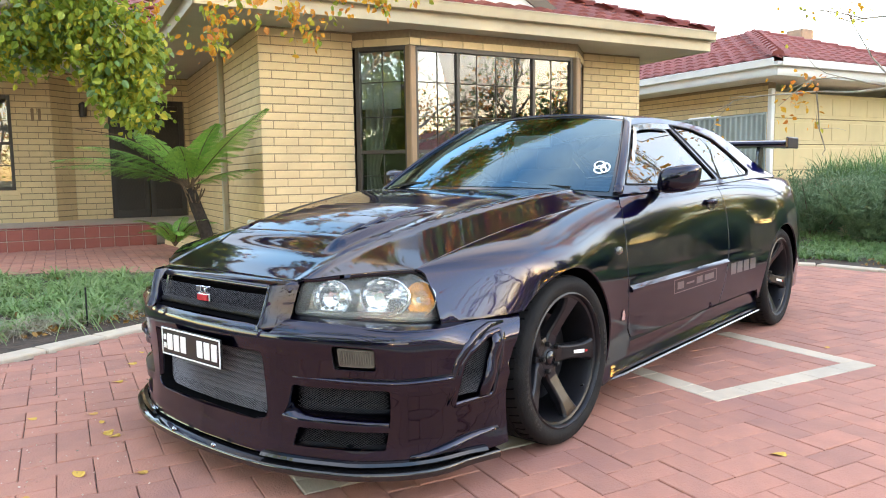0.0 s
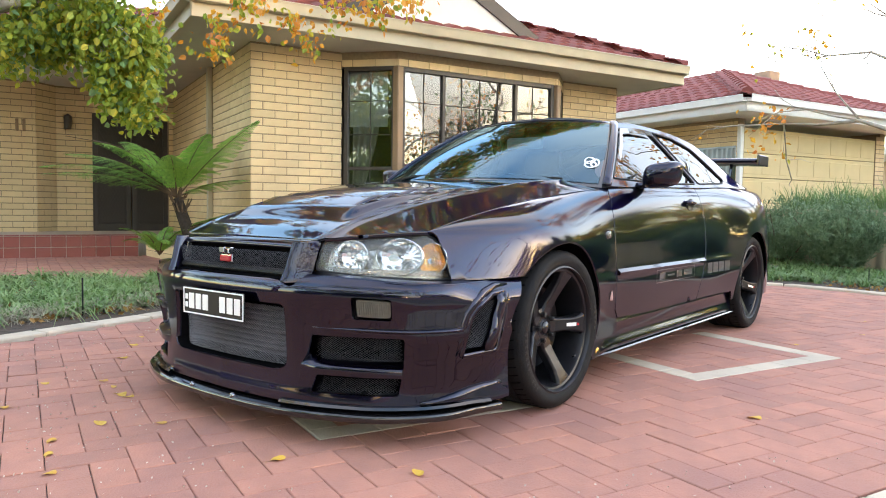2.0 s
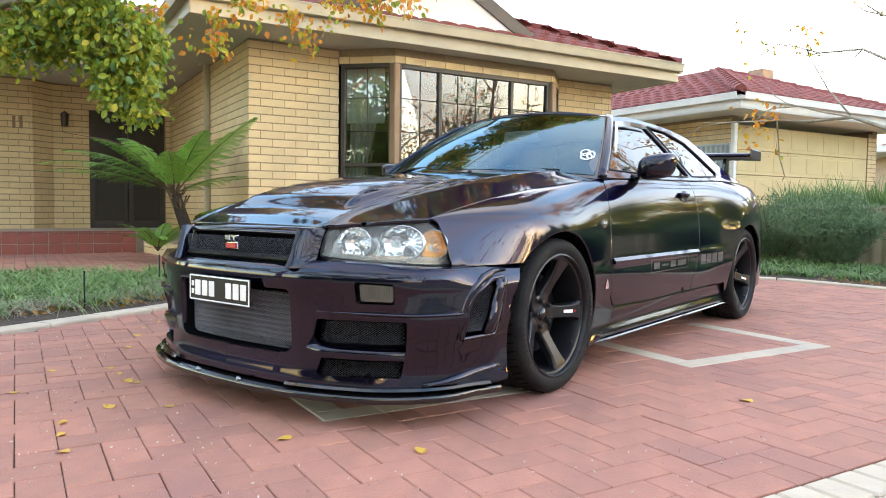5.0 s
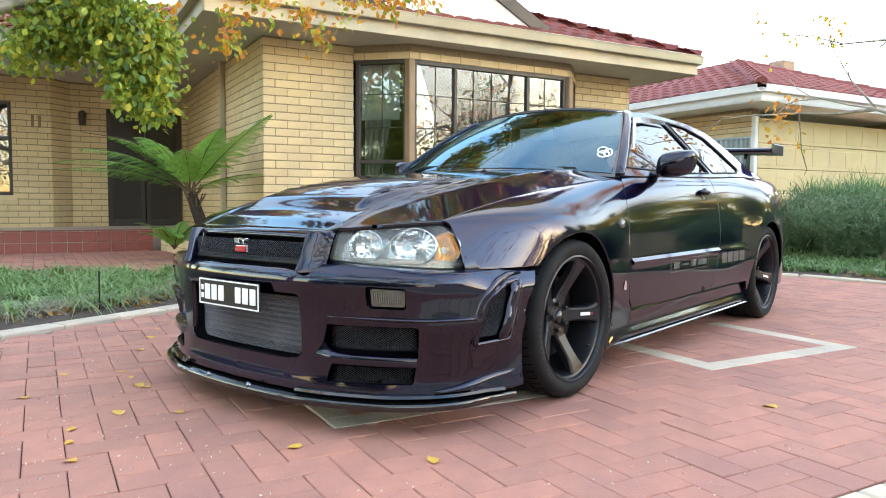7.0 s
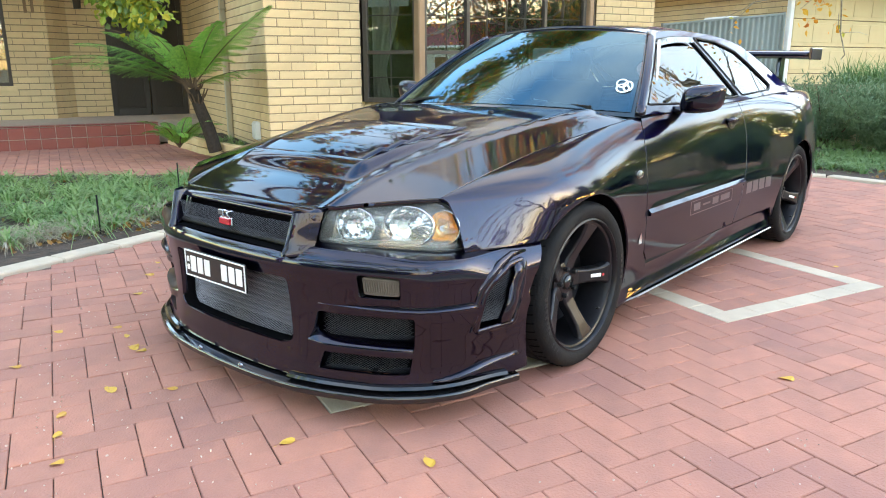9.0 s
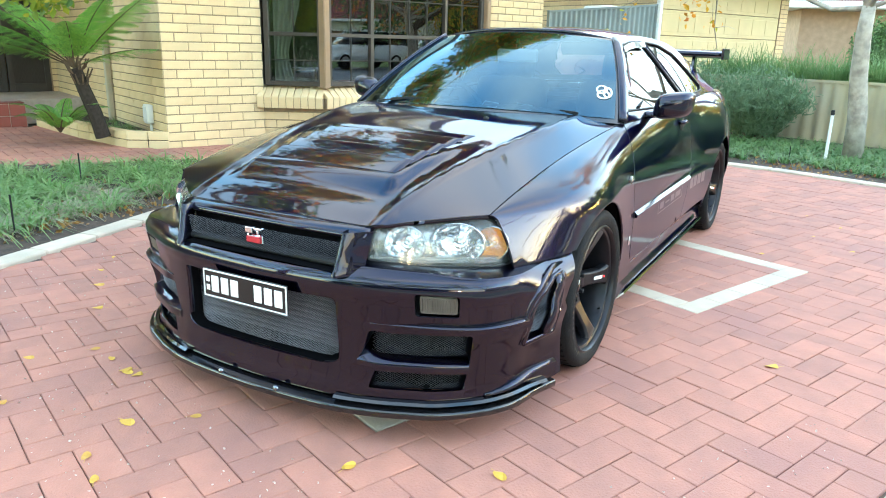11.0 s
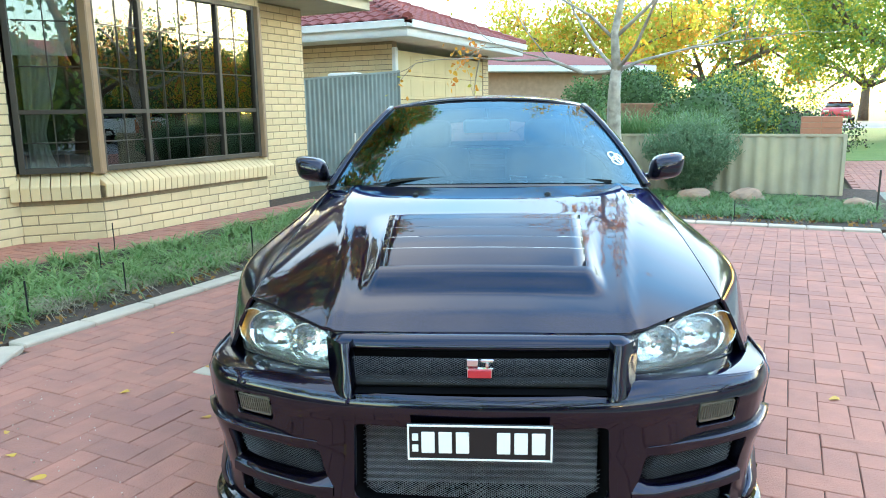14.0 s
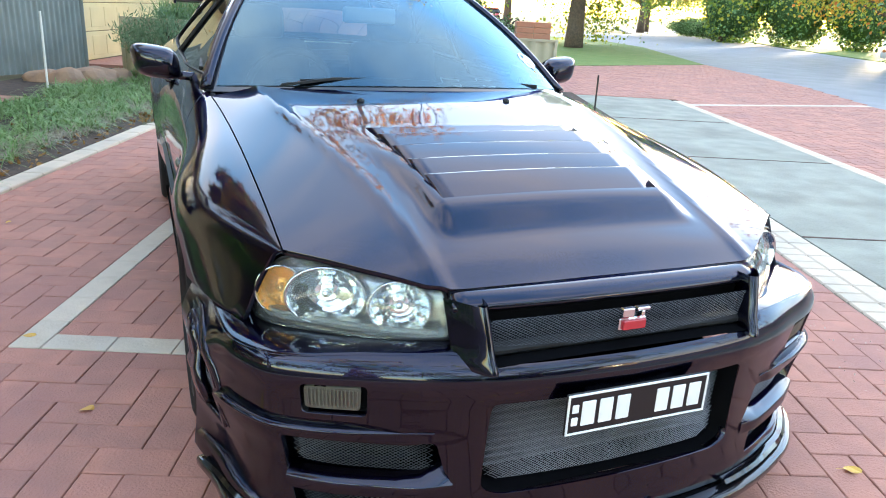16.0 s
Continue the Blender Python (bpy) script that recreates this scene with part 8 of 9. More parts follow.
wall("wall_garage_side", gp(0, -7), gp(0, 0), 0.0, 2.62, "pale brick side wall of the garage next door", single=False)
wall("wall_garage_end", gp(5.1, 0), gp(5.1, -7), 0.0, 2.62, "pale brick far wall of the garage next door", single=False)
wall("wall_garage_pier", gp(4.75, 0.0), gp(5.1, 0.0), 0.0, 2.55, "brick pier beside the garage door", single=False)
for k in range(5):
    pnl = part("garage_door_panel", boxbm((0, -0.06, 0.02 + k * 0.49), (4.6, -0.02, 0.50 + k * 0.49), 0.008), GARAGE)
    pnl.matrix_world = wall_frame(gp(0.15, 0), gp(4.75, 0))[0]
    tagged(pnl, "cream sectional garage door panel", "garage door", kind="structure")
    for j in range(8):
        part("panel_press", boxbm((0.08 + j * 0.565, -0.021, 0.09 + k * 0.49), (0.56 + j * 0.565, -0.012, 0.43 + k * 0.49), 0.006), GARAGE, pnl)
nb_post = part("downpipe", boxbm((-0.02, 0.0, 0.0), (0.09, 0.09, 2.5), 0.015), WHITE)
nb_post.matrix_world = wall_frame(gp(0, 0), gp(5, 0))[0]
tagged(nb_post, "white downpipe at the garage corner", "downpipe", kind="structure")
nb_s = sheet("ceiling_garage_soffit", [tuple(gp(a, o).xy) for a, o in ((-0.75, 0.75), (5.7, 0.75), (5.7, -7.7), (-0.75, -7.7))], 2.66, WHITE, 0.04, label="white soffit of the garage next door", category="soffit")
nb_g = thing("gutter_garage", "white fascia and gutter of the garage next door", "gutter", kind="structure")
for a, b in ((gp(-0.75, -7.7), gp(-0.75, 0.75)), (gp(-0.75, 0.75), gp(5.7, 0.75)), (gp(5.7, 0.75), gp(5.7, -7.7))):
    m, ln = wall_frame(a, b)
    part("fascia", boxbm((0, -0.03, 2.62), (ln, 0.0, 2.86), 0.004), WHITE, nb_g).matrix_world = m
    part("gutter_length", sweep([(0, 0, 0), (ln, 0, 0)], [(-x, z) for x, z in gut_sec]), WHITE, nb_g).matrix_world = m @ Matrix.Translation((0, 0.002, 2.78))
nb_roof = thing("roof_garage", "red terracotta tiled roof of the garage next door", "roof", kind="structure")
gz, gr_, gh = 2.90, 3.1, 1.18
tiled_plane("tile_slope", (gp(5.75, 0.8, gz), gp(-0.8, 0.8, gz), gr_, gr_), -N2.to_3d(), gr_, gh, nb_roof)
tiled_plane("tile_slope", (gp(-0.8, 0.8, gz), gp(-0.8, -7.7, gz), gr_, gr_), D2.to_3d(), gr_, gh, nb_roof)
mesh("roof_core", [gp(5.7, 0.75, gz), gp(-0.75, 0.75, gz), gp(-0.75, -7.7, gz), gp(5.7, -7.7, gz), gp(2.5, -2.4, gz + gh), gp(2.5, -4.6, gz + gh)],
     [(0, 1, 4), (1, 2, 5, 4), (2, 3, 5), (3, 0, 4, 5)], TILE, nb_roof)
for a, b in ((gp(-0.78, 0.78, gz + 0.05), gp(2.5, -2.4, gz + gh + 0.05)), (gp(5.73, 0.78, gz + 0.05), gp(2.5, -2.4, gz + gh + 0.05))):
    n = int((b - a).length / 0.36)
    for k in range(n):
        part("ridge_tile", sweep([a.lerp(b, k / n) + Vector((0, 0, 0.03)), a.lerp(b, (k + 1.08) / n)], [(-0.11, -0.04), (-0.08, 0.03), (0, 0.065), (0.08, 0.03), (0.11, -0.04)]), TILE, nb_roof)
part("chimney", boxbm((-0.22, -0.22, 3.4), (0.22, 0.22, 4.35), 0.02), ROCK, nb_roof).matrix_world = Matrix.Translation(gp(4.4, -2.6)) @ Matrix.Rotation(ANGLE, 4, "Z")
nb_drive = sheet("neighbour_drive", [tuple(gp(a, o).xy) for a, o in ((0.0, 0.0), (5.2, 0.0), (5.2, 5.0), (2.4, 5.0), (0.0, 2.2))], 0.012, PAVERS, label="brick drive in front of the garage next door", category="driveway")


def far_house(name, x, y, w, d, h, turn_, wallmat, label, roofmat=TILE, win=True, pitch=0.24):
    hs = thing(name, label, "house", m=Matrix.Translation((x, y, 0)) @ Matrix.Rotation(radians(turn_), 4, "Z"))
    part("wall", boxbm((-w / 2, -d / 2, 0), (w / 2, d / 2, h)), wallmat, hs)
    e = 0.6
    rise = d * pitch
    part("fascia", boxbm((-w / 2 - e, -d / 2 - e, h), (w / 2 + e, d / 2 + e, h + 0.2), 0.02), WHITE, hs)
    V = [(-w / 2 - e, -d / 2 - e, h + 0.2), (w / 2 + e, -d / 2 - e, h + 0.2), (w / 2 + e, d / 2 + e, h + 0.2), (-w / 2 - e, d / 2 + e, h + 0.2), (-w / 2 + d * 0.35, 0, h + 0.2 + rise), (w / 2 - d * 0.35, 0, h + 0.2 + rise)]
    mesh("roof", V, [(0, 1, 5, 4), (1, 2, 5), (2, 3, 4, 5), (3, 0, 4)], roofmat, hs)
    for k in range(max(1, int(w / 3.2)) if win else 0):
        xx = -w / 2 + 1.6 + k * 3.2
        wdw = part("window", boxbm((xx - 0.75, -d / 2 - 0.05, 0.8), (xx + 0.75, -d / 2 + 0.02, 2.1), 0.02), WHITE, hs)
        part("pane", boxbm((xx - 0.68, -d / 2 - 0.06, 0.87), (xx + 0.68, -d / 2 - 0.052, 2.03)), GLOSSBLACK, wdw)
    return hs


far_house("brick_house", 0.9, 24.0, 5.0, 5.0, 2.4, 20, surf("tan_brick_far", (0.46, 0.31, 0.20), (0.36, 0.24, 0.15), 6, 0.9, 0.3, 30), "low tan brick house with a red tiled roof beyond the garage", win=False, pitch=0.13)
CREAMRENDER = surf("cream_render", (0.60, 0.55, 0.45), (0.52, 0.48, 0.40), 3, 0.9)
# this cream bungalow is an unseen addition, set to screen off low sun
far_house("cream_house", 54, 16.5, 18, 9, 2.8, -53, CREAMRENDER, "cream rendered bungalow beside a wide lawn across the street")
far_house("street_house", 27, -4, 14, 9, 2.8, -92, surf("pale_brick_far", (0.55, 0.44, 0.30), (0.46, 0.36, 0.25), 6, 0.9, 0.3, 30), "pale brick bungalow on the other side of the street")
far_house("street_house", 12, -30, 14, 9, 2.8, 170, surf("buff_brick_far", (0.50, 0.40, 0.28), (0.42, 0.33, 0.24), 6, 0.9, 0.3, 30), "buff brick bungalow behind the drive")

brush = part("brushwood_fence", boxbm((0, -0.05, 0.0), (3.2, 0.05, 1.35), 0.02), surf("brushwood", (0.32, 0.17, 0.09), (0.22, 0.12, 0.07), 14, 0.95, 0.8, 60))
brush.matrix_world = Matrix.Translation((1.4, 13.6, 0)) @ Matrix.Rotation(radians(-20), 4, "Z")
tagged(brush, "rusty brown brushwood fence between gardens", "fence", kind="structure")
pillar = thing("letterbox_pillar", "low orange-brown brick letterbox pillar", "letterbox", m=Matrix.Translation((4.62, 8.45, 0)) @ Matrix.Rotation(radians(-20), 4, "Z"))
PB = surf("orange_brick", (0.45, 0.20, 0.11), (0.34, 0.15, 0.09), 8, 0.85, 0.3, 50, rand="object", spread=0.5)
for r in range(13):
    for k in range(2):
        part("brick", boxbm((-0.27 + k * 0.27 + (0.0), -0.14, r * 0.085), (-0.005 + k * 0.27, 0.14, r * 0.085 + 0.078), 0.005), PB, pillar)
part("core", boxbm((-0.262, -0.132, 0.0), (0.262, 0.132, 1.09)), MORTAR, pillar)


def bush(x, y, z, rx, ry, rz, n, size, mats, label, name="shrub", stem=True):
    b = thing(name, label, "shrub")
    P = []
    for _ in range(n):
        v = rng.normal(size=3)
        v /= np.linalg.norm(v)
        k = (0.72 + 0.28 * rng.random()) * (1 + 0.22 * noise.noise(Vector(v * 2.3) + Vector((x, y, z))))
        P.append((x + v[0] * rx * k, y + v[1] * ry * k, max(0.03, z + v[2] * rz * k)))
    leaves("foliage", P, mats, size, b, rng, long=1.5)
    # added solid core in the dark leaf colour closes gaps between the leaves
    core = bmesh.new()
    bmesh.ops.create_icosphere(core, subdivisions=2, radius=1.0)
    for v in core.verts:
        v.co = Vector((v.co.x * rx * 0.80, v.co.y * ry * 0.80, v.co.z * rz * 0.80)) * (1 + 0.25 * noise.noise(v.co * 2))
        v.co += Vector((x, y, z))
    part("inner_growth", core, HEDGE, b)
    return b


bush(3.6, 11.3, 0.85, 1.0, 0.8, 0.9, 5200, 0.06, [HEDGE, HEDGE, COVER], "rounded green shrub behind the low fence")
bush(4.4, 12.6, 0.95, 1.1, 1.0, 0.9, 6500, 0.065, [HEDGE, COVER, BRIGHTLEAF], "leafy green shrub near the letterbox")
bush(1.55, 12.2, 0.95, 0.50, 0.5, 0.95, 4000, 0.055, [COVER, COVER, HEDGE], "narrow green shrub beside the garage drive")
hedge_low = blades("low_hedge", scatter([(-0.9, 10.1), (3.2, 8.65), (3.4, 9.1), (-0.7, 10.7)], 520, z=0.45), COVER, 0.98, 0.016, 16, 0.42, "feathery green hedge above the low fence", up=0.80)
flax = blades("purple_flax", [(2.5, 13.2, 0.5, 1.0)] * 5, PURPLE, 1.2, 0.05, 26, 0.9, "dark purple strap-leaved flax in the neighbour's garden")
flax["kind"] = ""
flax["category"] = "flax"
bush(2.9, 14.6, 1.2, 1.1, 0.9, 1.0, 9000, 0.06, [HEDGE, HEDGE, COVER], "tall dark clipped shrub in the neighbour's garden")
bush(5.1, 14.2, 1.1, 1.2, 0.9, 0.95, 9000, 0.065, [COVER, HEDGE, BRIGHTLEAF], "tall leafy green shrub in the neighbour's garden")
shelf_hedge = bush(5.6, 14.0, 0.6, 2.2, 0.8, 0.65, 5000, 0.06, [HEDGE, HEDGE, PURPLE], "low dark hedge beyond the letterbox")

for hx, hy, hr in ((2.2, -13.4, 1.7), (-1.6, -12.6, 1.5), (5.8, -14.2, 1.6)):
    bush(hx, hy, hr * 0.9, 2.3, 1.3, hr, 4200, 0.13, [HEDGE, HEDGE, COVER], "dense dark hedge shrub at the back of the drive")
for hx, hy in ((41.5, 47.0), (44.0, 53.0)):
    bush(hx, hy, 0.8, 2.3, 2.0, 0.9, 3000, 0.14, [HEDGE, COVER, COVER], "rounded hedge shrub on the verge across the street")


# row of dense shrubs added to keep the low sun off drive and house
for k, (hh, wd) in enumerate(((3.3, 2.7), (3.7, 2.9), (3.5, 2.8), (3.9, 3.0), (3.6, 2.8), (3.2, 2.6))):
    bush(43.0 - 0.6 * (k * 4.0 - 10.0), 32.2 + 0.8 * (k * 4.0 - 10.0), hh * 0.9, wd, 2.4, hh, 7000, 0.20, [HEDGE, COVER, PLANE], "tall dense garden tree on the verge across the street")


def big_tree(x, y, h, crown_r, trunk_r, mats, label, seed, per=26, size=0.20, lean=(0, 0), spread=0.55, bark=BARKBROWN, depth=3, first=0.36, fill=0):
    global rng
    keep = rng
    rng = np.random.default_rng(seed)
    t = thing("tree", label, "tree", "trees along the street")
    bms, tips = [], []
    top = Vector((x + lean[0], y + lean[1], h * first))
    grow([(x, y, 0), (x + lean[0] * 0.3, y + lean[1] * 0.3, h * first * 0.4), tuple(top)], trunk_r, trunk_r * 0.75, 0, bms, [])
    nl = 6
    for k in range(nl):
        a = 2 * math.pi * k / nl + rng.uniform(-0.3, 0.3)
        e = rng.uniform(0.45, 1.05)
        L = crown_r * 0.62
        p1 = top + Vector((math.cos(a) * L * 0.45, math.sin(a) * L * 0.45, L * 0.4 * e))
        p2 = top + Vector((math.cos(a) * L, math.sin(a) * L, L * 0.75 * e))
        grow([top, p1, p2], trunk_r * 0.5, trunk_r * 0.25, depth - 1, bms, tips, 0.6)
    part("trunk", join(bms), bark, t, smooth=True)
    for _ in range(fill):
        a, q = rng.uniform(0, 2 * math.pi), math.sqrt(rng.random())
        tips.append(top + Vector((math.cos(a) * q * crown_r * 0.86, math.sin(a) * q * crown_r * 0.86, 0.9 + crown_r * rng.uniform(0.05, 0.62) * math.sqrt(1 - 0.9 * q * q))))
    leafy_crown("crown", tips, per, spread, size, mats, t, 0.7)
    rng = keep
    return t


big_tree(14.9, 24.4, 6.4, 5.2, 0.40, [COVER, PLANE, BRIGHTLEAF, PLANE, BRIGHTLEAF], "spreading street tree with green and yellow leaves on the lawn", 21, per=200, size=0.13, spread=0.70, first=0.30, fill=70)
big_tree(4.6, 36, 6.0, 4.2, 0.30, [BRIGHTLEAF, BRIGHTLEAF, BRIGHTLEAF, GOLD], "tall yellowing tree behind the houses", 23, per=80, size=0.20)
big_tree(12, 44, 7.0, 6.0, 0.35, [BRIGHTLEAF, GOLD, COVER], "tall sunlit tree far down the street", 24, per=80, size=0.24)
big_tree(27, 56, 7.0, 5.0, 0.4, [COVER, HEDGE, BRIGHTLEAF], "round green tree across the street", 25, per=60, size=0.17)
big_tree(36.5, 40.5, 6.4, 5.2, 0.30, [COVER, HEDGE, HEDGE, PLANE], "round dark green tree on the far verge", 28, per=110, size=0.15, spread=0.6)
big_tree(47, 64, 6.0, 5.0, 0.3, [COVER, HEDGE, BRIGHTLEAF], "green tree at the bend of the street", 29, per=80, size=0.18)
big_tree(42, 58, 7.0, 6.0, 0.4, [BRIGHTLEAF, GOLD], "yellow-green tree beyond the bend", 26, per=60, size=0.17)
# trees on the street side and behind the drive
big_tree(10.5, 4.5, 4.2, 3.4, 0.18, [RUST, GOLD, RUST, RUST], "autumn-red street tree beside the road", 31, per=11, size=0.09, bark=BARK)
big_tree(9.0, -4.5, 4.4, 3.4, 0.2, [GOLD, RUST, BRIGHTLEAF], "half-bare gold street tree beside the road", 32, per=18, size=0.10, bark=BARK)
big_tree(19.6, 12.4, 5.0, 3.6, 0.24, [HEDGE, COVER, RUST, HEDGE], "dark-leaved street tree between the parked cars", 33, per=34, size=0.15)
big_tree(28.5, 20.0, 4.6, 3.8, 0.22, [BRIGHTLEAF, GOLD, BRIGHTLEAF], "low yellow tree behind the parked cars", 37, per=70, size=0.15, first=0.25)
big_tree(3.5, -12.5, 7.5, 5.0, 0.35, [HEDGE, COVER, PLANE], "tall dark green tree behind the drive", 34, per=20, size=0.26)
big_tree(-6.5, -11.0, 8.0, 5.0, 0.35, [HEDGE, COVER, PLANE], "tall green tree beyond the garden", 35, per=20, size=0.26)
big_tree(-14, -6.0, 7.0, 4.5, 0.3, [PLANE, BRIGHTLEAF, COVER], "green and gold tree in the next garden", 36, per=18, size=0.26)


def parked_car(x, y, turn_, mat, label, suv=True):
    c = thing("parked_car", label, "car", "parked cars in the street", m=Matrix.Translation((x, y, 0)) @ Matrix.Rotation(radians(turn_), 4, "Z"))
    L, W, H = 4.6, 1.82, 1.70 if suv else 1.45
    low = [(-2.28, 0.35), (-2.30, 0.75), (-2.10, 0.98), (-1.05, 1.08), (1.9, 1.10), (2.22, 0.98), (2.28, 0.6), (2.22, 0.35)]
    bm = bmesh.new()
    rows = []
    for yy, ins in ((-W / 2, 0.06), (-W / 2 + 0.08, 0.0), (W / 2 - 0.08, 0.0), (W / 2, 0.06)):
        rows.append([bm.verts.new((px * (1 - ins * 0.3), yy, pz if pz < 0.5 else pz - ins * 0.5)) for px, pz in low])
    n = len(low)
    for a, b in zip(rows, rows[1:]):
        for k in range(n):
            bm.faces.new((a[k], a[(k + 1) % n], b[(k + 1) % n], b[k]))
    bm.faces.new(rows[0])
    bm.faces.new(rows[-1][::-1])
    bmesh.ops.recalc_face_normals(bm, faces=bm.faces)
    bmesh.ops.bevel(bm, geom=bm.edges[:], offset=0.04, segments=2, affect="EDGES")
    part("body", bm, mat, c, smooth=True)
    cab_ = [(-1.1, 1.05), (-0.45, H - 0.04), (1.6, H), (2.05, 1.08)]
    bm = bmesh.new()
    rows = [[bm.verts.new((px, yy * (1 - (0.10 if pz > 1.2 else 0.0)), pz)) for px, pz in cab_] for yy in (-W / 2 + 0.06, W / 2 - 0.06)]
    for k in range(4):
        bm.faces.new((rows[0][k], rows[0][(k + 1) % 4], rows[1][(k + 1) % 4], rows[1][k]))
    bm.faces.new(rows[0])
    bm.faces.new(rows[1][::-1])
    bmesh.ops.recalc_face_normals(bm, faces=bm.faces)
    bmesh.ops.bevel(bm, geom=bm.edges[:], offset=0.05, segments=2, affect="EDGES")
    part("cabin_glass", bm, GLOSSBLACK, c, smooth=True)
    part("roof_skin", boxbm((-0.5, -W / 2 + 0.16, H - 0.05), (1.65, W / 2 - 0.16, H + 0.02), 0.03, 2), mat, c)
    for px in (-1.42, 1.40):
        for yy in (-1, 1):
            w = part("wheel", lathe([(-0.11, 0.20), (-0.11, 0.31), (-0.08, 0.34), (0.08, 0.34), (0.11, 0.31), (0.11, 0.22)], 24, "y"), RUBBER, c, smooth=True)
            w.location = (px, yy * (W / 2 - 0.10), 0.34)
            part("rim", lathe([(0.0, 0.0), (0.02, 0.1), (0.0, 0.22), (-0.02, 0.22)], 18, "y"), STEEL, w).scale = (1, yy, 1)
    for yy in (-0.62, 0.62):
        part("headlight", boxbm((-2.29, yy - 0.18, 0.72), (-2.18, yy + 0.18, 0.88), 0.03, 2), REFLECTOR, c)
        part("tail_lamp", boxbm((2.16, yy - 0.14, 0.75), (2.27, yy + 0.14, 1.0), 0.03, 2), BADGERED, c)
    return c


CARWHITE = plain("white_car_paint", (0.78, 0.78, 0.77), 0.3, 0.0, 0.8)
CARRED = plain("red_car_paint", (0.45, 0.03, 0.03), 0.3, 0.0, 0.8)
parked_car(21.2, 10.3, 68, CARWHITE, "white station wagon parked in the street")
parked_car(22.9, 14.6, 68, CARWHITE, "white hatchback parked further along the street", False)
parked_car(23.5, 52.0, 62, CARRED, "small red car far down the street", False)

# ---- pieces: bricks of the walls, pavers of the drive ----
PERP = 0.005
for ob, m, ln, z0, z1, openings, single, half in WALLS:
    rows = int((z1 - z0) / BRICK_H + 0.02)
    spots = []
    for r in range(rows):
        z = z0 + r * BRICK_H
        x = 0.0 if (r + half) % 2 else -BRICK_L / 2
        while x < ln - 0.02:
            a, b = max(x, 0.0) + 0.001, min(x + BRICK_L - PERP, ln - 0.001)
            for o in openings:
                if o[2] - 0.03 < z + 0.05 < o[3] + 0.0:
                    if a < o[0] < b:
                        b = o[0]
                    elif a < o[1] < b:
                        a = o[1]
                    elif a >= o[0] and b <= o[1]:
                        a = b
            if b - a > 0.03:
                spots.append((a, z, b - a))
            x += BRICK_L
    if single:
        spots.sort(key=lambda s: -s[0] if ob.name.startswith("wall_return") else s[0])
        for x, z, w in spots[:300]:
            w = round(w / 0.02) * 0.02 if w < BRICK_L - PERP - 0.002 else w
            br = new("brick", brick_data(w, BRICK))
            br.parent = ob
            br.location = (x, random.uniform(-0.0015, 0.0015), z)
        spots = spots[300:]
    if spots:
        V, Fc = [], []
        for x, z, w in spots:
            k = len(V)
            h, y = BRICK_H - GAP, 0.005
            V += [(x, -0.01, z), (x + w, -0.01, z), (x + w, -0.01, z + h), (x, -0.01, z + h),
                  (x + 0.003, y, z + 0.003), (x + w - 0.003, y, z + 0.003), (x + w - 0.003, y, z + h - 0.003), (x + 0.003, y, z + h - 0.003)]
            Fc += [(k + 4, k + 7, k + 6, k + 5), (k, k + 4, k + 5, k + 1), (k + 1, k + 5, k + 6, k + 2), (k + 2, k + 6, k + 7, k + 3), (k + 3, k + 7, k + 4, k)]
        rest = mesh("bricks", V, Fc, BRICKS, ob)
        rest["kind"] = "stuff"

U0, V0 = -CELL, -0.702
border = set()
for j in range(6, 15):
    border.add((0, j))
for i in range(-8, 1):
    border.add((i, 6))
for i in range(-7, 1):
    border |= {(i, 22), (i, 31)}
for j in range(22, 32):
    border.add((0, j))
for i in range(-19, -10):
    border.add((i, 12))
for j in range(12, 30):
    border.add((-19, j))
POLY = [tuple(p) for p in LEFT + FAR + RIGHT[1:]]
full_me, half_me, cream_me = {}, {}, None


def paver_data(w, d, mat):
    bm = boxbm((0.0014, 0.0014, -0.03), (w - 0.0014, d - 0.0014, 0.0), 0.0028)
    me = bpy.data.meshes.new("paver")
    bm.to_mesh(me)
    bm.free()
    me.materials.append(mat)
    return me


spots = []
for i in range(-34, 13):
    for j in range(-48, 66):
        c = (i + j) % 4
        if c == 0:
            cells = [(i, j), (i + 1, j)]
        elif c == 2:
            cells = [(i, j), (i, j + 1)]
        else:
            continue
        ok = []
        for ci, cj in cells:
            p = uv(U0 + (ci + 0.5) * CELL, V0 + (cj + 0.5) * CELL)
            if (ci, cj) not in border and U0 + (ci + 1) * CELL < 1.19 and inside(POLY, p.x, p.y):
                ok.append((ci, cj))
        if len(ok) == 2:
            spots.append((i, j, "h" if c == 0 else "v"))
        elif ok:
            spots.append((*ok[0], "s"))
near = Vector((0.75, -1.35))
spots.sort(key=lambda s: (uv(U0 + s[0] * CELL, V0 + s[1] * CELL).xy - near).length * (1.0 if s[1] > -12 else 2.0))
turn = Matrix(((N2.x, D2.x, 0, 0), (N2.y, D2.y, 0, 0), (0, 0, 1, 0), (0, 0, 0, 1)))
kinds = {"h": paver_data(2 * CELL, CELL, PAVER), "v": paver_data(CELL, 2 * CELL, PAVER), "s": paver_data(CELL, CELL, PAVER)}
for i, j, k in spots[:300]:
    ob = new("paver", kinds[k])
    ob.parent = drive
    ob.matrix_world = Matrix.Translation(uv(U0 + i * CELL, V0 + j * CELL, random.uniform(-0.0025, 0.0012))) @ turn @ Matrix.Rotation(random.uniform(-0.006, 0.006), 4, "Z")
V, Fc = [], []
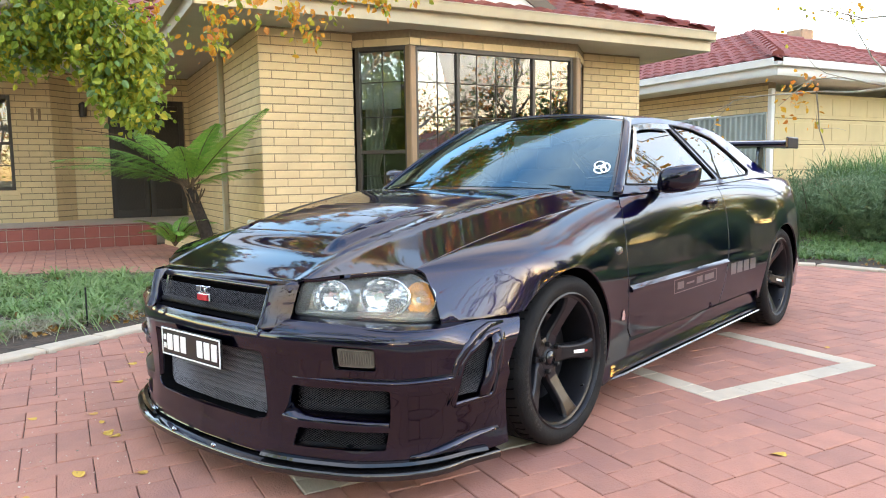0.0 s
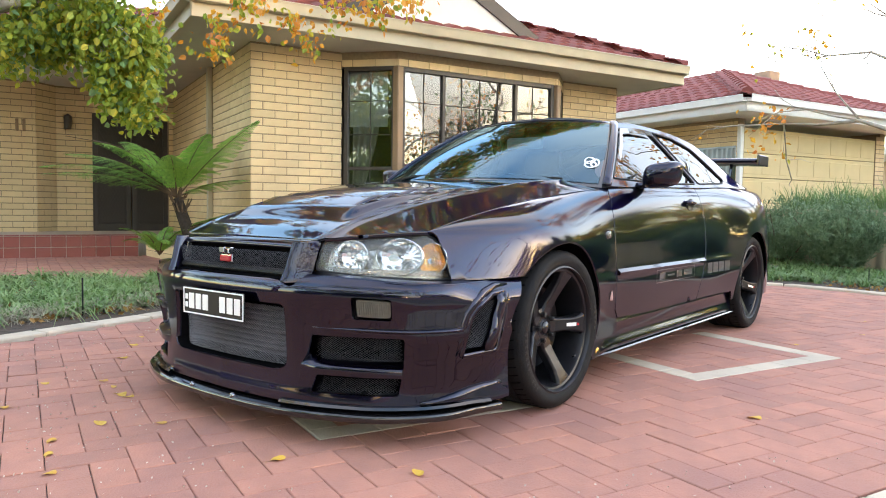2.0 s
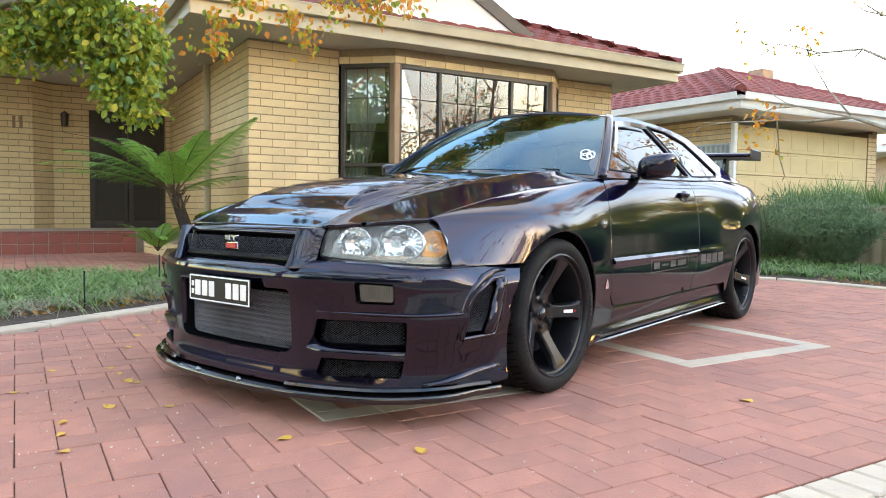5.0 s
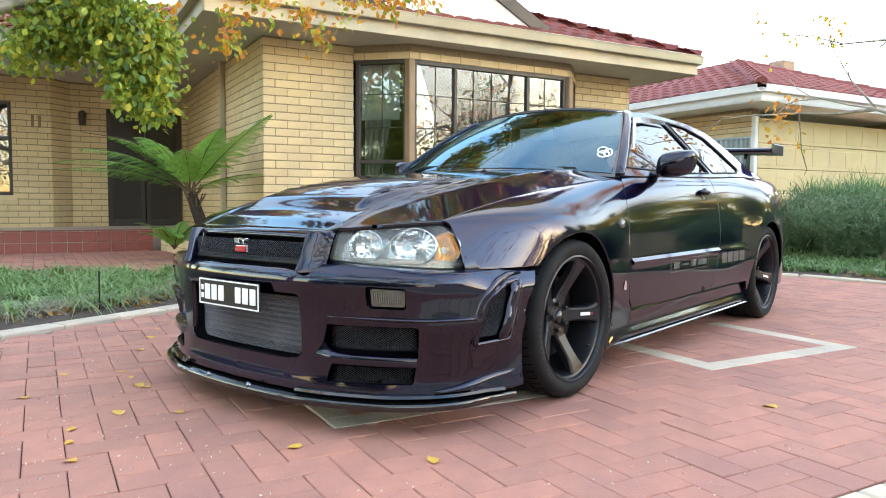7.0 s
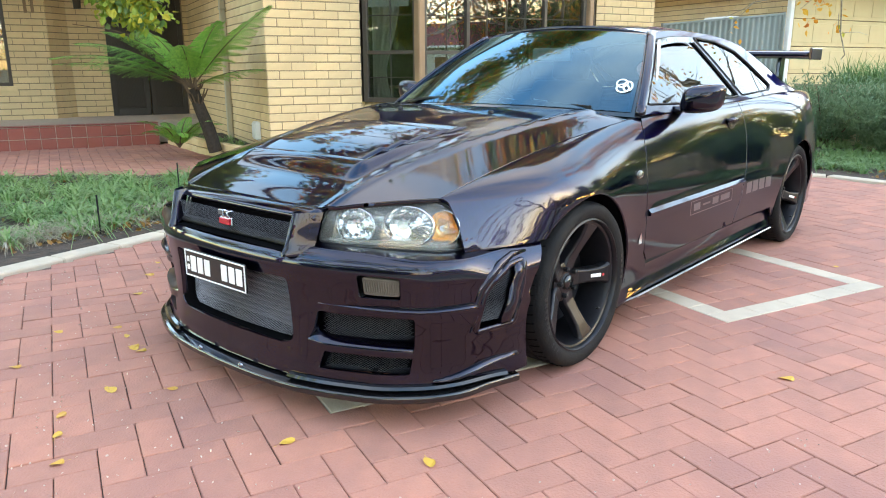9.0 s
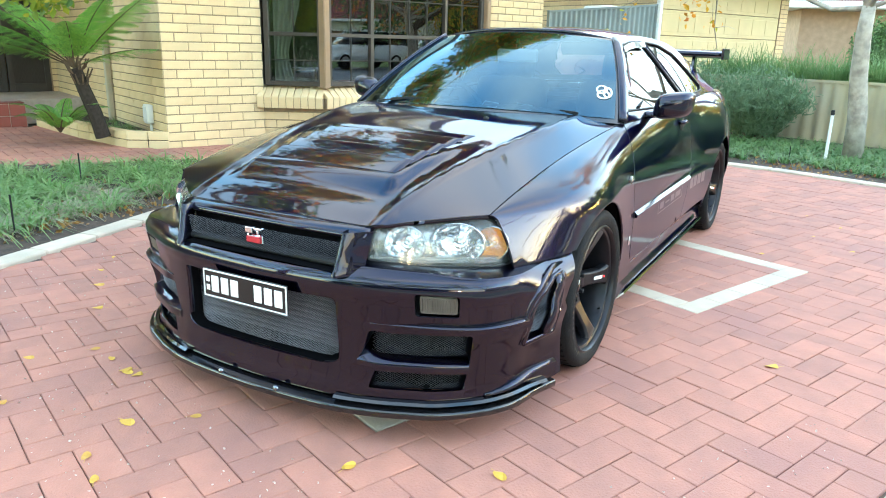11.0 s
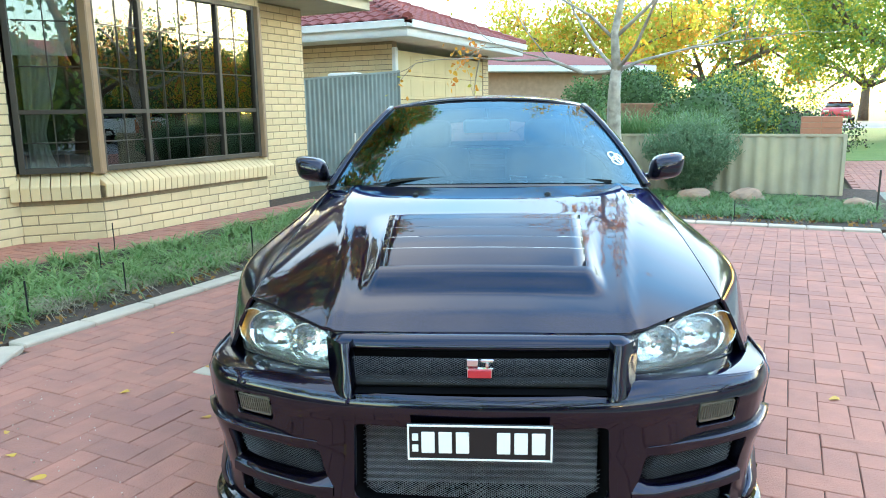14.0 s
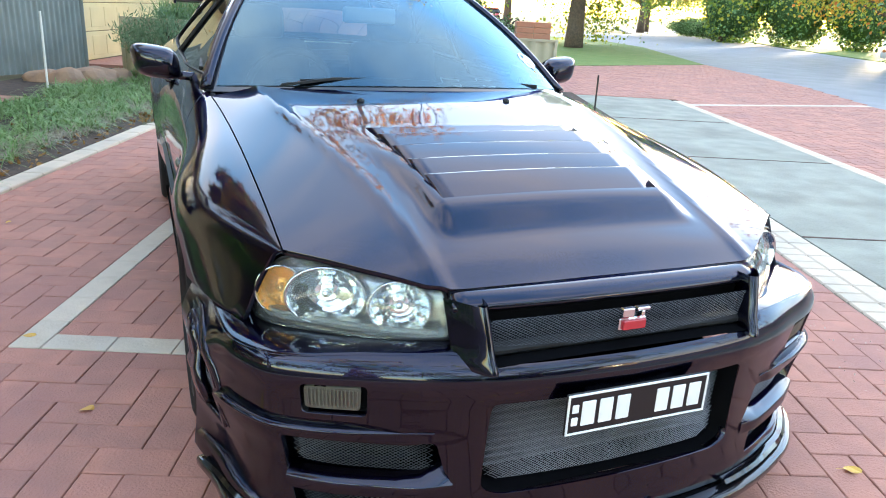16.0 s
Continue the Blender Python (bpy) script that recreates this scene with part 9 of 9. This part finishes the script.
for i, j, k in spots[300:]:
    w, d = {"h": (2 * CELL, CELL), "v": (CELL, 2 * CELL), "s": (CELL, CELL)}[k]
    z = random.uniform(-0.0025, 0.0012)
    b = len(V)
    for e, zz in ((0.0014, -0.03), (0.0014, z - 0.0025), (0.004, z)):
        for x, y in ((e, e), (w - e, e), (w - e, d - e), (e, d - e)):
            V.append(uv(U0 + i * CELL + x, V0 + j * CELL + y, zz))
    for q in (b, b + 4):
        for n in range(4):
            Fc.append((q + n, q + (n + 1) % 4, q + 4 + (n + 1) % 4, q + 4 + n))
    Fc.append((b + 8, b + 9, b + 10, b + 11))
rest = mesh("pavers", V, Fc, PAVERS, drive)
rest["kind"] = "stuff"
# cream border: pavers laid end to end
runs = [[(0, j) for j in range(6, 15)], [(i, 6) for i in range(-8, 0)], [(i, 22) for i in range(-7, 0)], [(i, 31) for i in range(-7, 0)],
        [(0, j) for j in range(22, 32)], [(i, 12) for i in range(-18, -10)], [(-19, j) for j in range(12, 30)]]
ck = {"h": paver_data(2 * CELL, CELL, CREAM), "v": paver_data(CELL, 2 * CELL, CREAM), "s": paver_data(CELL, CELL, CREAM)}
for run in runs:
    k = 0
    while k < len(run):
        i, j = run[k]
        if k + 1 < len(run):
            kind = "h" if run[k + 1][0] != i else "v"
        else:
            kind = "s"
        ob = new("border_paver", ck[kind])
        ob.parent = drive
        ob["label"] = "cream border paver"
        ob.matrix_world = Matrix.Translation(uv(U0 + i * CELL, V0 + j * CELL, 0.001)) @ turn
        k += 2


def laid(name, poly, z, parent, place, lo, hi, cell=CELL):
    """Red pavers laid in a weave over a far or small area, joined into one part."""
    V, Fc = [], []
    n0, n1 = int((hi[0] - lo[0]) / cell), int((hi[1] - lo[1]) / cell)
    for i in range(n0):
        for j in range(n1):
            c = (i + j) % 4
            if c not in (0, 2):
                continue
            w, d = (2 * cell, cell) if c == 0 else (cell, 2 * cell)
            x0, y0 = lo[0] + i * cell, lo[1] + j * cell
            ins = [inside(poly, x0 + cell * (0.5 + (1 if c == 0 and k else 0)), y0 + cell * (0.5 + (1 if c == 2 and k else 0))) for k in (0, 1)]
            if not any(ins):
                continue
            if not all(ins):
                x0, y0 = (x0, y0) if ins[0] else (x0 + (w - cell), y0 + (d - cell))
                w = d = cell
            zz = z + random.uniform(-0.002, 0.001)
            b = len(V)
            for e, q in ((0.003, zz - 0.012), (0.005, zz)):
                V.extend(place(x0 + x, y0 + y, q) for x, y in ((e, e), (w - e, e), (w - e, d - e), (e, d - e)))
            Fc.extend((b + k, b + (k + 1) % 4, b + 4 + (k + 1) % 4, b + 4 + k) for k in range(4))
            Fc.append((b + 4, b + 5, b + 6, b + 7))
    ob = mesh(name, V, Fc, PAVERS, parent)
    ob["kind"] = "stuff"


laid("pavers", list(PATH_AO), 0.020, path, at, (-6.0, -2.95), (5.3, 1.3))
laid("pavers", [(3.22, -6), (6.58, -6), (6.6, 2.0), (6.8, 10.8), (7.4, 14.6), (7.55, 21.2), (2.95, 17.6), (1.25, 16.9), (1.25, 10.45), (3.22, 10.45)], -0.002, crossover, uv, (1.2, -6), (7.6, 21.4), CELL)
